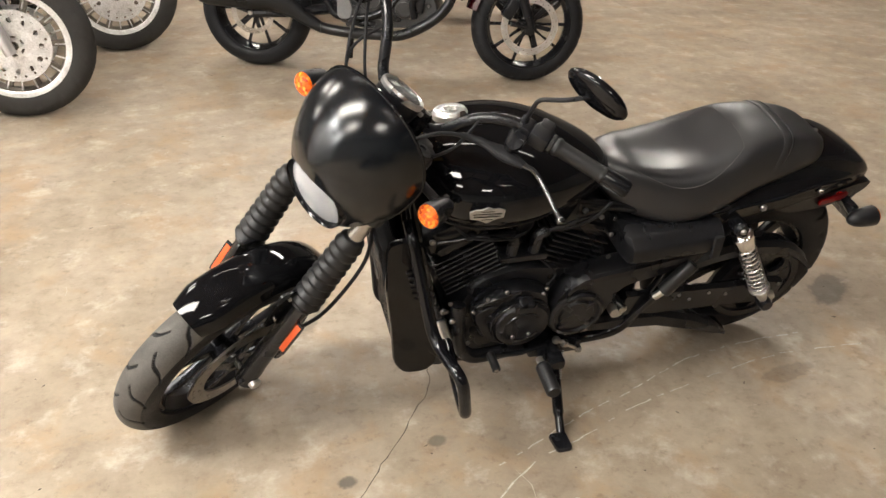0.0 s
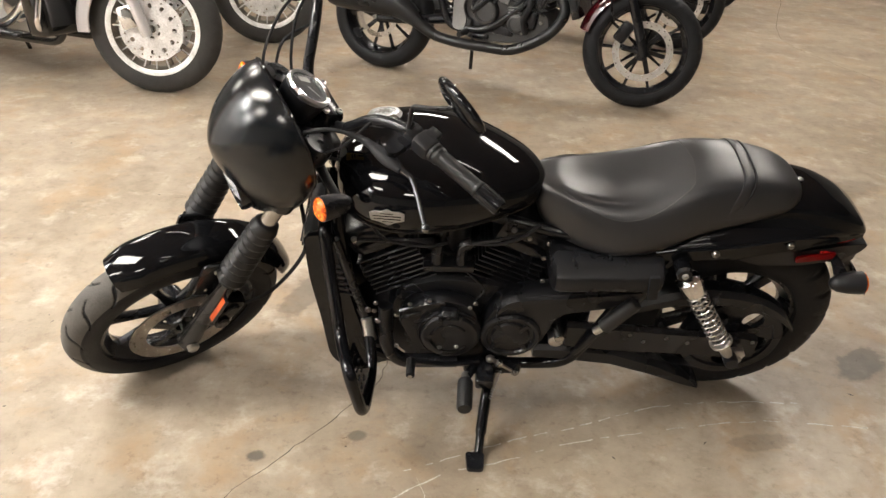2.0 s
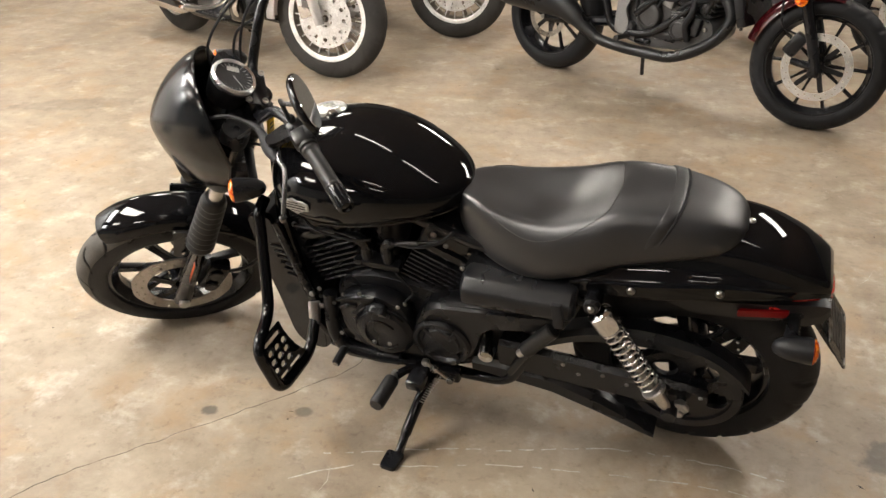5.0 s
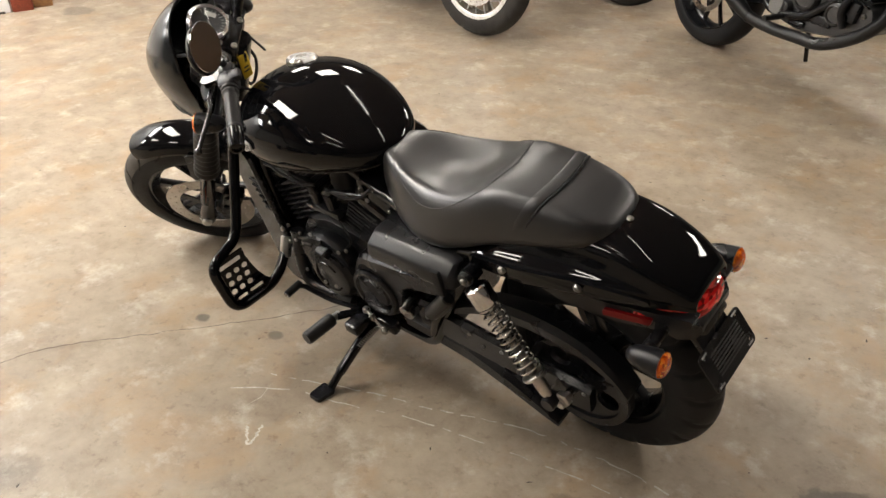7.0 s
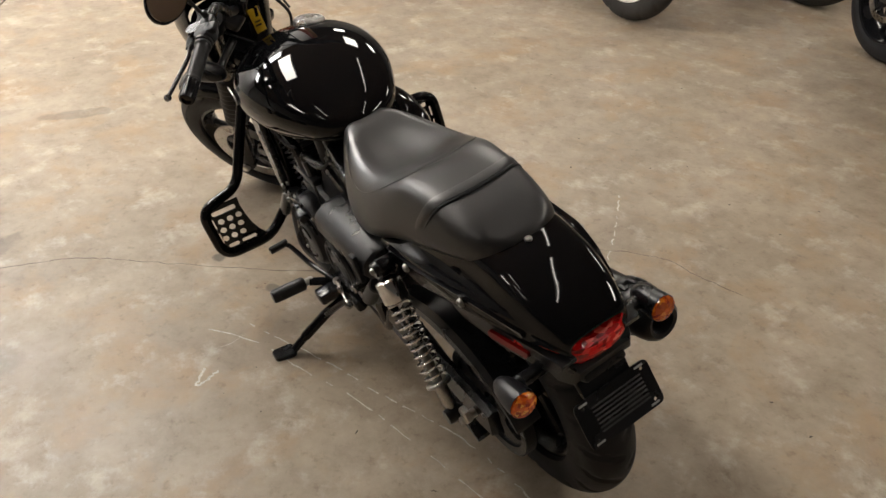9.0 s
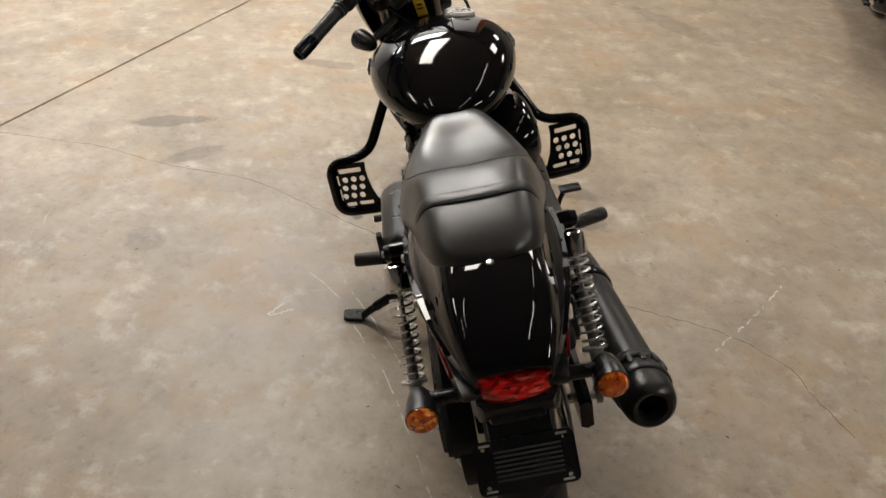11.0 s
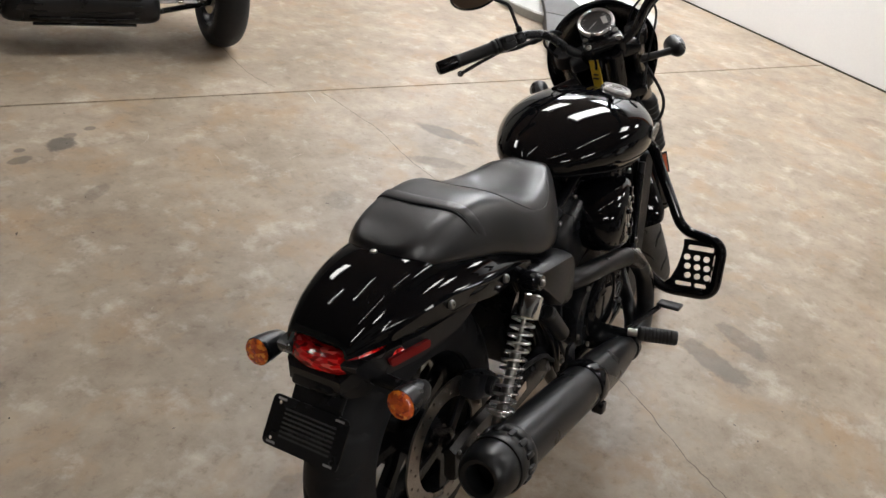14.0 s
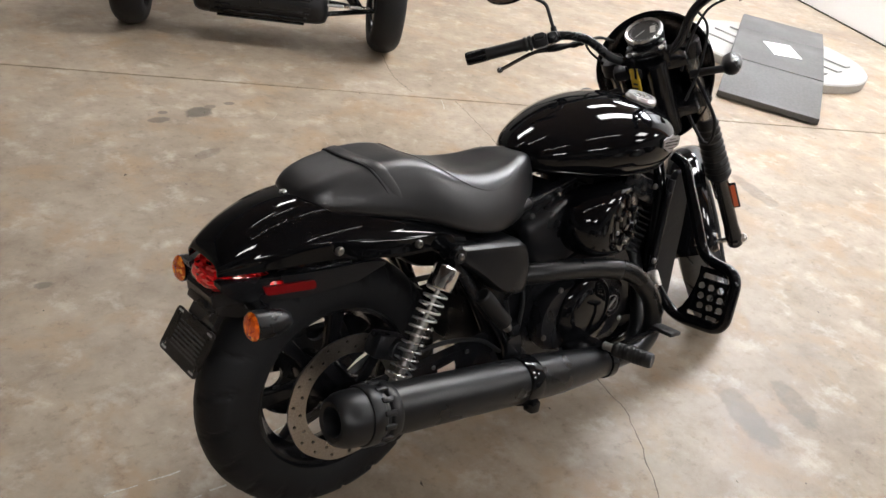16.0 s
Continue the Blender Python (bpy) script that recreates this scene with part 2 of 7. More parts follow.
def soft_poly(pts, r, n=4):
    """An outline with rounded corners."""
    P = [Vector((*p, 0)) for p in pts]
    out = []
    for i in range(len(P)):
        a, b, c = P[i - 1], P[i], P[(i + 1) % len(P)]
        u, w = a - b, c - b
        d = min(r, u.length * 0.45, w.length * 0.45)
        p, q = b + u.normalized() * d, b + w.normalized() * d
        for k in range(n + 1):
            s = k / n
            v = p * (1 - s) ** 2 + b * 2 * s * (1 - s) + q * s**2
            out.append((v.x, v.y))
    return out


SIDE = Matrix.Rotation(radians(90), 4, "X")  # x, y of an outline become x, z; its thickness lies across


def at(x, y, z, m=None):
    return Matrix.Translation((x, y, z)) @ (m or Matrix())


def bolt(parent, p, q, r=0.008, mat=None):
    """A domed bolt head at p that faces q."""
    bm = B()
    lathe(bm, [(r, 0), (r, r * 0.5), (r * 0.75, r * 0.85), (r * 0.35, r * 0.9), (r * 0.3, r * 0.6)], along(p, q), 14)
    return part("bolt", bm, mat or BOLT, parent)

# ---- the hall ----
def concrete():
    """Old power-trowelled concrete: warm mottling, pale wear, oil stains where they lie, fine pits."""
    m = bpy.data.materials.new("stained_concrete")
    m.use_nodes = True
    nt = m.node_tree
    N, L = nt.nodes.new, nt.links.new
    b = nt.nodes["Principled BSDF"]
    geo = N("ShaderNodeNewGeometry")

    def noise_node(scale, detail=6, rough=0.6, stretch=None, twist=0.0):
        n = N("ShaderNodeTexNoise")
        n.inputs["Scale"].default_value, n.inputs["Detail"].default_value, n.inputs["Roughness"].default_value = scale, detail, rough
        n.inputs["Distortion"].default_value = twist
        src = geo.outputs["Position"]
        if stretch:
            mp = N("ShaderNodeMapping")
            mp.inputs["Scale"].default_value = stretch
            mp.inputs["Rotation"].default_value = (0, 0, 0.4)
            L(src, mp.inputs["Vector"])
            src = mp.outputs[0]
        L(src, n.inputs["Vector"])
        return n.outputs["Fac"]

    def ramp(fac, stops):
        r = N("ShaderNodeValToRGB")
        e = r.color_ramp.elements
        while len(e) < len(stops):
            e.new(0.5)
        for el, (p, c) in zip(e, stops):
            el.position, el.color = p, (*c, 1)
        L(fac, r.inputs[0])
        return r.outputs[0]

    def mixed(fac, a, c, mode="MIX", k=None):
        x = N("ShaderNodeMix")
        x.data_type, x.blend_type = "RGBA", mode
        if k is not None:
            x.inputs["Factor"].default_value = k
        else:
            L(fac, x.inputs["Factor"])
        for s, v in ((x.inputs["A"], a), (x.inputs["B"], c)):
            if isinstance(v, tuple):
                s.default_value = (*v, 1)
            else:
                L(v, s)
        return x.outputs["Result"]

    def math_node(op, a, c):
        x = N("ShaderNodeMath")
        x.operation = op
        for s, v in zip(x.inputs, (a, c)):
            if isinstance(v, (int, float)):
                s.default_value = v
            else:
                L(v, s)
        return x.outputs[0]

    base = ramp(noise_node(1.6, 4, 0.5), [(0.3, FLOOR_DARK), (0.5, FLOOR_MID), (0.7, FLOOR_LIGHT)])
    cloud = ramp(noise_node(8.0, 10, 0.72, None, 0.15), [(0.3, (0.7, 0.67, 0.64)), (0.5, (1, 1, 1)), (0.7, (1.25, 1.25, 1.23))])
    base = mixed(None, base, cloud, "MULTIPLY", 0.85)
    rust = ramp(noise_node(3.6, 8, 0.66, None, 0.3), [(0.5, (0, 0, 0)), (0.66, (0.65, 0.65, 0.65))])
    base = mixed(rust, base, (0.34, 0.23, 0.13))
    worn = ramp(noise_node(6.4, 9, 0.72), [(0.54, (0, 0, 0)), (0.68, (0.6, 0.6, 0.6))])
    base = mixed(worn, base, (0.52, 0.47, 0.40))
    speck = ramp(noise_node(26, 6, 0.7), [(0.3, (0.66, 0.63, 0.6)), (0.45, (1, 1, 1)), (0.6, (1, 1, 1)), (0.72, (1.16, 1.16, 1.15))])
    base = mixed(None, base, speck, "MULTIPLY", 0.8)
    # oil stains: place, half axes, turn, strength
    wobble = noise_node(9, 4, 0.7)
    total = None
    for x, y, a, c, turn, k in STAINS:
        mp = N("ShaderNodeMapping")
        mp.vector_type = "TEXTURE"
        mp.inputs["Location"].default_value = (x, y, 0)
        mp.inputs["Rotation"].default_value = (0, 0, turn)
        mp.inputs["Scale"].default_value = (a, c, 1)
        L(geo.outputs["Position"], mp.inputs["Vector"])
        ln = N("ShaderNodeVectorMath")
        ln.operation = "LENGTH"
        L(mp.outputs[0], ln.inputs[0])
        d = math_node("ADD", ln.outputs["Value"], math_node("MULTIPLY", math_node("SUBTRACT", wobble, 0.5), 1.6))
        mr = N("ShaderNodeMapRange")
        mr.interpolation_type = "SMOOTHSTEP"
        mr.inputs["From Min"].default_value, mr.inputs["From Max"].default_value = 1.15, 0.75
        mr.inputs["To Max"].default_value = k
        L(d, mr.inputs["Value"])
        total = mr.outputs[0] if total is None else math_node("MAXIMUM", total, mr.outputs[0])
    base = mixed(total, base, (0.06, 0.052, 0.045))
    L(base, b.inputs["Base Color"])
    b.inputs["Specular IOR Level"].default_value = 0.45
    rr = N("ShaderNodeMapRange")
    rr.inputs["From Min"].default_value, rr.inputs["From Max"].default_value = 0.3, 0.7
    rr.inputs["To Min"].default_value, rr.inputs["To Max"].default_value = 0.34, 0.54
    L(noise_node(3.1, 6, 0.65), rr.inputs["Value"])
    L(rr.outputs[0], b.inputs["Roughness"])
    bp = N("ShaderNodeBump")
    bp.inputs["Strength"].default_value, bp.inputs["Distance"].default_value = 0.25, 0.004
    L(noise_node(30, 8, 0.7), bp.inputs["Height"])
    L(bp.outputs["Normal"], b.inputs["Normal"])
    return m


FLOOR_DARK, FLOOR_MID, FLOOR_LIGHT = (0.25, 0.20, 0.148), (0.31, 0.255, 0.192), (0.37, 0.31, 0.242)
STAINS = [
    (-1.275, -0.315, 0.03, 0.025, 0, 0.75), (-1.022, -0.223, 0.03, 0.022, 0.3, 0.6), (0.57, 0.215, 0.12, 0.06, 0.6, 0.65), (0.6, 0.26, 0.07, 0.04, 0.2, 0.6),
    (0.12, -0.175, 0.10, 0.035, 0.2, 0.35), (-0.548, -1.998, 0.07, 0.05, 0.4, 0.75), (-0.357, -1.962, 0.05, 0.025, 0, 0.6), (-0.718, -2.05, 0.025, 0.02, 0, 0.6),
    (-0.40, -2.03, 0.02, 0.015, 0, 0.6), (-0.62, -2.04, 0.03, 0.02, 0, 0.5), (-0.426, -1.611, 0.08, 0.03, 0.4, 0.35), (-1.286, 0.48, 0.15, 0.06, 1.23, 0.5),
    (-1.49, 0.52, 0.12, 0.05, 1.18, 0.42), (-2.74, -0.5, 0.17, 0.05, 1.32, 0.4), (-2.02, -1.14, 0.17, 0.055, 1.73, 0.55), (-1.72, -0.98, 0.14, 0.05, 2.2, 0.4), (-1.10, -1.03, 0.09, 0.06, 0.3, 0.3),
    (0.363, -0.95, 0.03, 0.02, 0, 0.5), (-5.1, 1.25, 0.15, 0.1, 0, 0.45), (-3.6, 1.6, 0.35, 0.1, 0.5, 0.3), (0.9, 1.6, 0.4, 0.12, 0.2, 0.3),
]
CONCRETE = concrete()
PLASTER = material("white_wall_paint", (0.9, 0.9, 0.9), 0.6, vary=0.02, bump=0.1, grain=60, scale=1.5)
WALL = material("grey_block_paint", (0.3, 0.29, 0.27), 0.75, vary=0.1, bump=0.3, grain=30, scale=1.0)
SHEET = material("brown_ceiling_boards", (0.2, 0.145, 0.112), 0.7, vary=0.15, scale=0.6)
DIRT_AND_GAP = material("joint_dirt_and_gap_shade", (0.05, 0.042, 0.033), 0.9, vary=0.3)
SCRATCH = material("pale_scratch", (0.5, 0.47, 0.41), 0.6, vary=0.4, scale=40)
TIMBER_RED = material("red_painted_timber", (0.30, 0.06, 0.03), 0.55, vary=0.3, bump=0.3, grain=70, scale=4)
TIMBER = material("raw_timber", (0.36, 0.19, 0.08), 0.6, vary=0.35, bump=0.35, grain=50, scale=5)
LAMP = material("fluorescent_tube", (1, 1, 1), 0.5, emit=(TUBE_COLOR, TUBE_POWER * 0.5))
PANEL = material("lit_diffuser", (1, 1, 1), 0.5, emit=(TUBE_COLOR, TUBE_POWER * 0.55))
STRONG_PANEL = material("strong_lit_diffuser", (1, 1, 1), 0.5, emit=(TUBE_COLOR, TUBE_POWER * 0.75))
WALL_PANEL = material("wall_lit_diffuser", (1, 1, 1), 0.5, emit=((1.0, 0.97, 0.93), TUBE_POWER * 0.7))
LAMP_BODY = material("white_sheet_metal", (0.8, 0.8, 0.8), 0.4, vary=0.03)

# floor: two pours with a sawn joint between them
U0, U1, V0, V1 = -11.0, 9.0, -13.0, 8.0
floor = tagged(part("floor", box(B(), (U1 - U0, V1 - V0, 0.1), HALL @ at((U0 + U1) / 2, (V0 + V1) / 2, -0.155)), DIRT_AND_GAP), "bare earth-dark bedding under the concrete floor", "floor", kind="structure")
for lo, hi in ((V0, -0.005), (0.005, V1)):
    bm = B()
    box(bm, (U1 - U0, hi - lo, 0.1), HALL @ at((U0 + U1) / 2, (lo + hi) / 2, -0.05), 0.002, 1)
    part("floor_slab", bm, CONCRETE, floor, "worn tan concrete with oil stains")


def ribbon(name, pts, width, mat, label, jitter=0.005, z=0.0012, broken=False):
    """A thin uneven line that lies on the floor."""
    P = spline([(x, y, 0) for x, y in pts], max(12, int(len(pts) * 9)))
    rnd = random.Random(len(pts) * 7 + int(1000 * abs(pts[0][0])))
    bm = B()
    last = None
    for i in range(len(P)):
        d = P[min(i + 1, len(P) - 1)] - P[max(i - 1, 0)]
        n = np.array((-d[1], d[0], 0)) / (np.hypot(d[0], d[1]) + 1e-9)
        c = P[i] + n * rnd.uniform(-jitter, jitter)
        w = width * rnd.uniform(0.3, 1.0)
        now = (bm.verts.new((*(c - n * w / 2)[:2], z)), bm.verts.new((*(c + n * w / 2)[:2], z)))
        if last and not (broken and rnd.random() < 0.4):
            bm.faces.new((*last, now[1], now[0]))
        last = now
    return part(name, bm, mat, floor, label)


CRACK = "hairline crack in the concrete"
CRACK_DIRT = material("crack_dust", (0.1, 0.08, 0.061), 0.9, vary=0.3)
ribbon("floor_crack", [(-1.87, -1.81), (-1.80, -1.5), (-1.764, -1.362), (-1.63, -1.072), (-1.523, -0.736), (-1.346, -0.494), (-1.2, -0.3), (-1.0, -0.02), (-0.956, 0.16), (-0.92, 0.312), (-0.76, 0.57), (-0.633, 0.835), (-0.467, 0.983), (-0.36, 1.0), (-0.2, 1.05)], 0.0042, CRACK_DIRT, CRACK)
ribbon("floor_crack", [(-1.70, -1.965), (-1.73, -2.2), (-1.85, -2.5)], 0.004, CRACK_DIRT, CRACK)
ribbon("floor_crack", [(2.2, 3.2), (1.9, 3.9), (1.8, 4.6), (2.3, 6.0)], 0.004, CRACK_DIRT, CRACK)
ribbon("floor_scratch", [(-1.0, -0.53), (-0.8, -0.37), (-0.58, -0.284), (-0.426, -0.216), (-0.024, -0.116), (0.2, -0.087), (0.45, -0.1)], 0.006, SCRATCH, "pale tyre scuff line", 0.003, broken=True)
ribbon("floor_scratch", [(-0.9, -0.36), (-0.6, -0.22), (-0.425, -0.157), (-0.26, -0.084), (-0.125, -0.038), (0.075, -0.007), (0.3, 0.0)], 0.006, SCRATCH, "pale tyre scuff line", 0.003, broken=True)
ribbon("floor_scratch", [(-0.55, 0.78), (-0.7, 0.95), (-0.9, 1.15)], 0.007, SCRATCH, "pale tyre scuff line", 0.004, broken=True)
ribbon("floor_scratch", [(-1.80, -1.84), (-1.77, -1.78), (-1.74, -1.73)], 0.006, SCRATCH, "pale scrape on the concrete", 0.001)
ribbon("floor_scratch", [(-0.76, -0.53), (-0.70, -0.57), (-0.73, -0.50)], 0.012, SCRATCH, "pale scrape on the concrete", 0.004)


def litter(name, count, mat, label, seed, long, wide):
    """Countless small marks scattered over the concrete."""
    rnd = random.Random(seed)
    bm = B()
    for _ in range(count):
        x, y, a = rnd.uniform(-4.2, 2.6), rnd.uniform(-2.4, 3.4), rnd.uniform(0, math.pi)
        L, w = rnd.uniform(0.2, 1) ** 2 * long, rnd.uniform(0.4, 1) * wide
        d, n = Vector((math.cos(a), math.sin(a), 0)), Vector((-math.sin(a), math.cos(a), 0))
        c, bow = Vector((x, y, 0.0009)), rnd.uniform(-0.12, 0.12) * L
        mid = [bm.verts.new(c + n * (bow + w * k * 0.5)) for k in (-1, 1)]
        ends = [bm.verts.new(c + d * L * k * 0.5) for k in (-1, 1)]
        bm.faces.new((ends[0], mid[0], ends[1], mid[1]))
    ob = part(name, bm, mat, floor, label)
    ob["kind"] = "stuff"
    return ob


litter("scratches", 90, SCRATCH, "fine pale scratches", 4, 0.16, 0.0022)
litter("specks", 220, DIRT_AND_GAP, "small dark specks and chips", 9, 0.022, 0.007)


def wall(name, u0, v0, u1, v1, mat, label, height=CEIL, thick=0.2):
    """A wall on the floor between two places of the hall."""
    a, c = hall(u0, v0), hall(u1, v1)
    L = (c - a).length
    m = Matrix.Translation((a + c) / 2 + Vector((0, 0, height / 2))) @ Matrix.Rotation(math.atan2(c.y - a.y, c.x - a.x), 4, "Z")
    return tagged(part(name, box(B(), (L, thick, height), m, 0.004, 1), mat), label, "wall", kind="structure")


wall("wall_west", 4.05, -1.08, 4.05, V1 - 0.1, PLASTER, "bright white painted partition wall")
# A dark bar stands in for the shade in the gap under the wall.
bm = B()
box(bm, (9.0, 0.012, 0.012), HALL @ at(3.944, (-1.08 + V1) / 2, 0.006, Matrix.Rotation(radians(90), 4, "Z")))
tagged(part("baseboard", bm, DIRT_AND_GAP), "thin dark strip standing in for the shaded gap under the white wall", "baseboard", kind="structure")
wall("wall_far", U1 - 0.1, V0, U1 - 0.1, V1, WALL, "grey painted block wall", thick=0.2)
wall("wall_south", U0, V1, U1, V1, WALL, "grey painted block wall")
wall("wall_east", U0, V0, U0, V1, WALL, "grey painted block wall")
wall("wall_north", U0, V0, U1, V0, WALL, "grey painted block wall")
tagged(part("ceiling", box(B(), (U1 - U0, V1 - V0, 0.1), HALL @ at((U0 + U1) / 2, (V0 + V1) / 2, CEIL + 0.25)), SHEET), "dark brown timber ceiling", "ceiling", kind="structure")

post = tagged(new("timber_post"), "timber post, red painted face and raw brown plank", "post")
part("painted_face", box(B(), (0.16, 0.14, CEIL), HALL @ at(4.02, -1.16, CEIL / 2), 0.008), TIMBER_RED, post, "red-brown painted timber")
part("plank", box(B(), (0.14, 0.13, CEIL), HALL @ at(4.07, -1.297, CEIL / 2), 0.006), TIMBER, post, "raw brown timber")


def strip_light(length, width, tubes):
    """A fluorescent ceiling light hung from two rods, with its lit tubes below."""
    lamp = tagged(new("ceiling_light"), "white fluorescent ceiling light with lit tubes", "ceiling light", "ceiling lights")
    part("housing", box(B(), (length + 0.06, width, 0.05), at(0, 0, 0.06), 0.01), LAMP_BODY, lamp)
    for x in (-0.4 * length, 0.4 * length):
        bm = B()
        rod(bm, (x, 0, 0.08), (x, 0, 0.27), 0.006, 8)
        part("rod", bm, LAMP_BODY, lamp)
    for i in range(tubes):
        y = (i - (tubes - 1) / 2) * width / (tubes + 0.3)
        bm = B()
        rod(bm, (-length / 2, y, 0.012), (length / 2, y, 0.012), 0.019)
        part("tube", bm, LAMP, lamp, "lit white tube")
    return lamp


def panel_light(length, width, mat):
    """A wide ceiling light with one lit diffuser."""
    lamp = tagged(new("ceiling_light"), "wide white ceiling light with lit diffuser, added out of view", "ceiling light", "ceiling lights")
    part("housing", box(B(), (length + 0.06, width + 0.06, 0.07), at(0, 0, 0.06), 0.01), LAMP_BODY, lamp)
    part("diffuser", box(B(), (length, width, 0.02), at(0, 0, 0.012), 0.006), mat, lamp, "lit white diffuser")
    for x in (-0.4 * length, 0.4 * length):
        bm = B()
        rod(bm, (x, 0, 0.09), (x, 0, 0.27), 0.006, 8)
        part("rod", bm, LAMP_BODY, lamp)
    return lamp


def hang(lamp, places):
    lamp.matrix_world = HALL @ at(*places[0][:2], CEIL - 0.07, Matrix.Rotation(radians(places[0][2]), 4, "Z"))
    for u, v, turn in places[1:]:
        copy_thing(lamp, HALL @ at(u, v, CEIL - 0.07, Matrix.Rotation(radians(turn), 4, "Z")))


hang(strip_light(1.8, 0.14, 1), [(0.5, -3.05, 0), (-2.0, -3.05, 0)])
hang(panel_light(2.2, 0.78, STRONG_PANEL), [(1.35, 0.2, 0)])
# Panels added out of view to lift dark parts of the floor.
hang(panel_light(1.2, 0.7, PANEL), [(1.2, 2.8, 0), (-2.5, 3.3, 0), (3.5, -3.0, 0), (6.8, -2.6, 0), (5.2, -5.0, 0)])
# Two stronger unseen panels, added to brighten the floor around the row.
hang(panel_light(1.8, 0.6, STRONG_PANEL), [(-1.9, -7.0, 0), (2.2, -8.6, 0)])
# Unseen panels, added to whiten the white wall and the floor before it.
hang(panel_light(1.8, 0.8, WALL_PANEL), [(3.3, 1.3, 90), (3.3, 4.4, 90)])
hang(strip_light(1.2, 0.14, 1), [(-2.4, 0.1, 0), (-3.6, 1.2, 0)])

# ---- wheels ----
def wheel_frame(c):
    """From a wheel's own frame (axle along z) to that of its motorcycle (axle across, along y)."""
    return Matrix.Translation(c) @ Matrix.Rotation(radians(-90), 4, "X")


def tyre_mesh(R, rim, w, grooves=0, n=96, m=26, depth=0.004, slant=0.9, plain=10, dusty=False):
    """A tyre of outer radius R on a rim, w half wide, with slanting tread grooves cut in."""
    rc = (rim + 0.42 * R) / 1.42
    loops, cut = [], set()
    for i in range(n):
        th = 2 * math.pi * i / n
        ring = []
        for k in range(m):
            a = radians(-115 + 230 * k / (m - 1))
            r, h = rc + (R - rc) * math.cos(a), w * math.sin(a) * (1 if abs(a) < 1.2 else 0.97)
            if grooves:
                deg = abs(math.degrees(a))
                ph = (th / (2 * math.pi) * grooves + (0.5 if a > 0 else 0) + slant * deg / 90 + 0.1 * math.sin(deg / 12)) % 1.0
                if plain < deg < 72 and ph < (0.1 if dusty else 0.17):
                    r -= depth * math.cos(a)
                    h -= depth * math.sin(a)
                    cut.add((i, k))
            ring.append((r * math.cos(th), r * math.sin(th), h))
        ring += [((rim - 0.004) * math.cos(th), (rim - 0.004) * math.sin(th), 0.7 * w), ((rim - 0.004) * math.cos(th), (rim - 0.004) * math.sin(th), -0.7 * w)]
        loops.append(ring)
    bm = rings(B(), loops, False, True, True)
    if dusty:
        for i, f in enumerate(bm.faces):
            i, k = divmod(i, m + 2)
            a = -115 + 230 * (k + 0.5) / (m - 1)
            # Groove faces keep the dark rubber, which puts their shade into the colour.
            deep = (i, k) in cut and (i, k + 1) in cut or ((i + 1) % n, k) in cut and ((i + 1) % n, k + 1) in cut
            f.material_index = 1 if abs(a) < 62 and not deep else 0
    return bm


def rim_mesh(rim, w, hub=0.035, hubw=0.06, n=64):
    """A cast wheel without its spokes: rim well and hub."""
    bm = B()
    lathe(bm, [(rim + 0.008, -0.82 * w), (rim - 0.010, -0.84 * w), (rim - 0.016, -0.6 * w), (rim - 0.03, -0.25 * w), (rim - 0.03, 0.25 * w), (rim - 0.016, 0.6 * w), (rim - 0.010, 0.84 * w), (rim + 0.008, 0.82 * w)], n=n, closed=True)
    lathe(bm, [(hub * 0.5, -hubw), (hub * 0.9, -hubw), (hub, -hubw * 0.8), (hub * 1.25, -hubw * 0.3), (hub * 1.25, hubw * 0.3), (hub, hubw * 0.8), (hub * 0.9, hubw), (hub * 0.5, hubw)], n=28)
    return bm


def add_spokes(wheel, W, mat, rim, spokes=7, hub=0.035, width=0.028, thick=0.024):
    """Tapered cast spokes, each a part of its wheel."""
    for i in range(spokes):
        L = rim - 0.02
        poly = [(hub * 0.8, -width * 0.75), (L * 0.5, -width * 0.42), (L, -width * 0.62), (L, width * 0.62), (L * 0.5, width * 0.42), (hub * 0.8, width * 0.75)]
        bm = B()
        plate(bm, poly, thick, W @ Matrix.Rotation(2 * math.pi * i / spokes, 4, "Z"), 0.005)
        part("spoke", bm, mat, wheel)


def disc_mesh(r0, r1, holes=24, thick=0.005, rows=2, hole=0.0042):
    pts = []
    for i in range(holes):
        r, a = r0 + (r1 - r0) * (0.32 + 0.4 * (i % rows)), 2 * math.pi * i / holes
        pts.append((r * math.cos(a), r * math.sin(a), hole))
    outer = [(r1 * (1 + 0.006 * math.cos(10 * a)) * math.cos(a), r1 * (1 + 0.006 * math.cos(10 * a)) * math.sin(a)) for a in np.linspace(0, 2 * math.pi, 80, endpoint=False)]
    return holed(B(), outer, [(0, 0, r0)] + pts, thick)


def carrier_mesh(r0, r1, arms=5, thick=0.006):
    star = []
    for i in range(arms):
        turn = Matrix.Rotation(2 * math.pi * i / arms, 4, "Z")
        star += [tuple((turn @ Vector((x, y, 0)))[:2]) for x, y in ((0.036, -0.012), (r0 + 0.012, 0.008), (r0 + 0.012, 0.028), (r0 - 0.005, 0.03), (0.037, 0.012))]
    return holed(B(), star, [(0, 0, 0.022)], thick)

# ---- the black motorcycle on its stand ----
# Its own frame: x to the rear, y to its right, z up along its leaning middle plane; the rear tyre stands near the origin.
bike = tagged(new("motorcycle"), "gloss black cruiser motorcycle with headlight cowl, leaning on its stand", "motorcycle")
bike.matrix_world = pose(0, 0.122, 0, 13.5, 0, 1.4)
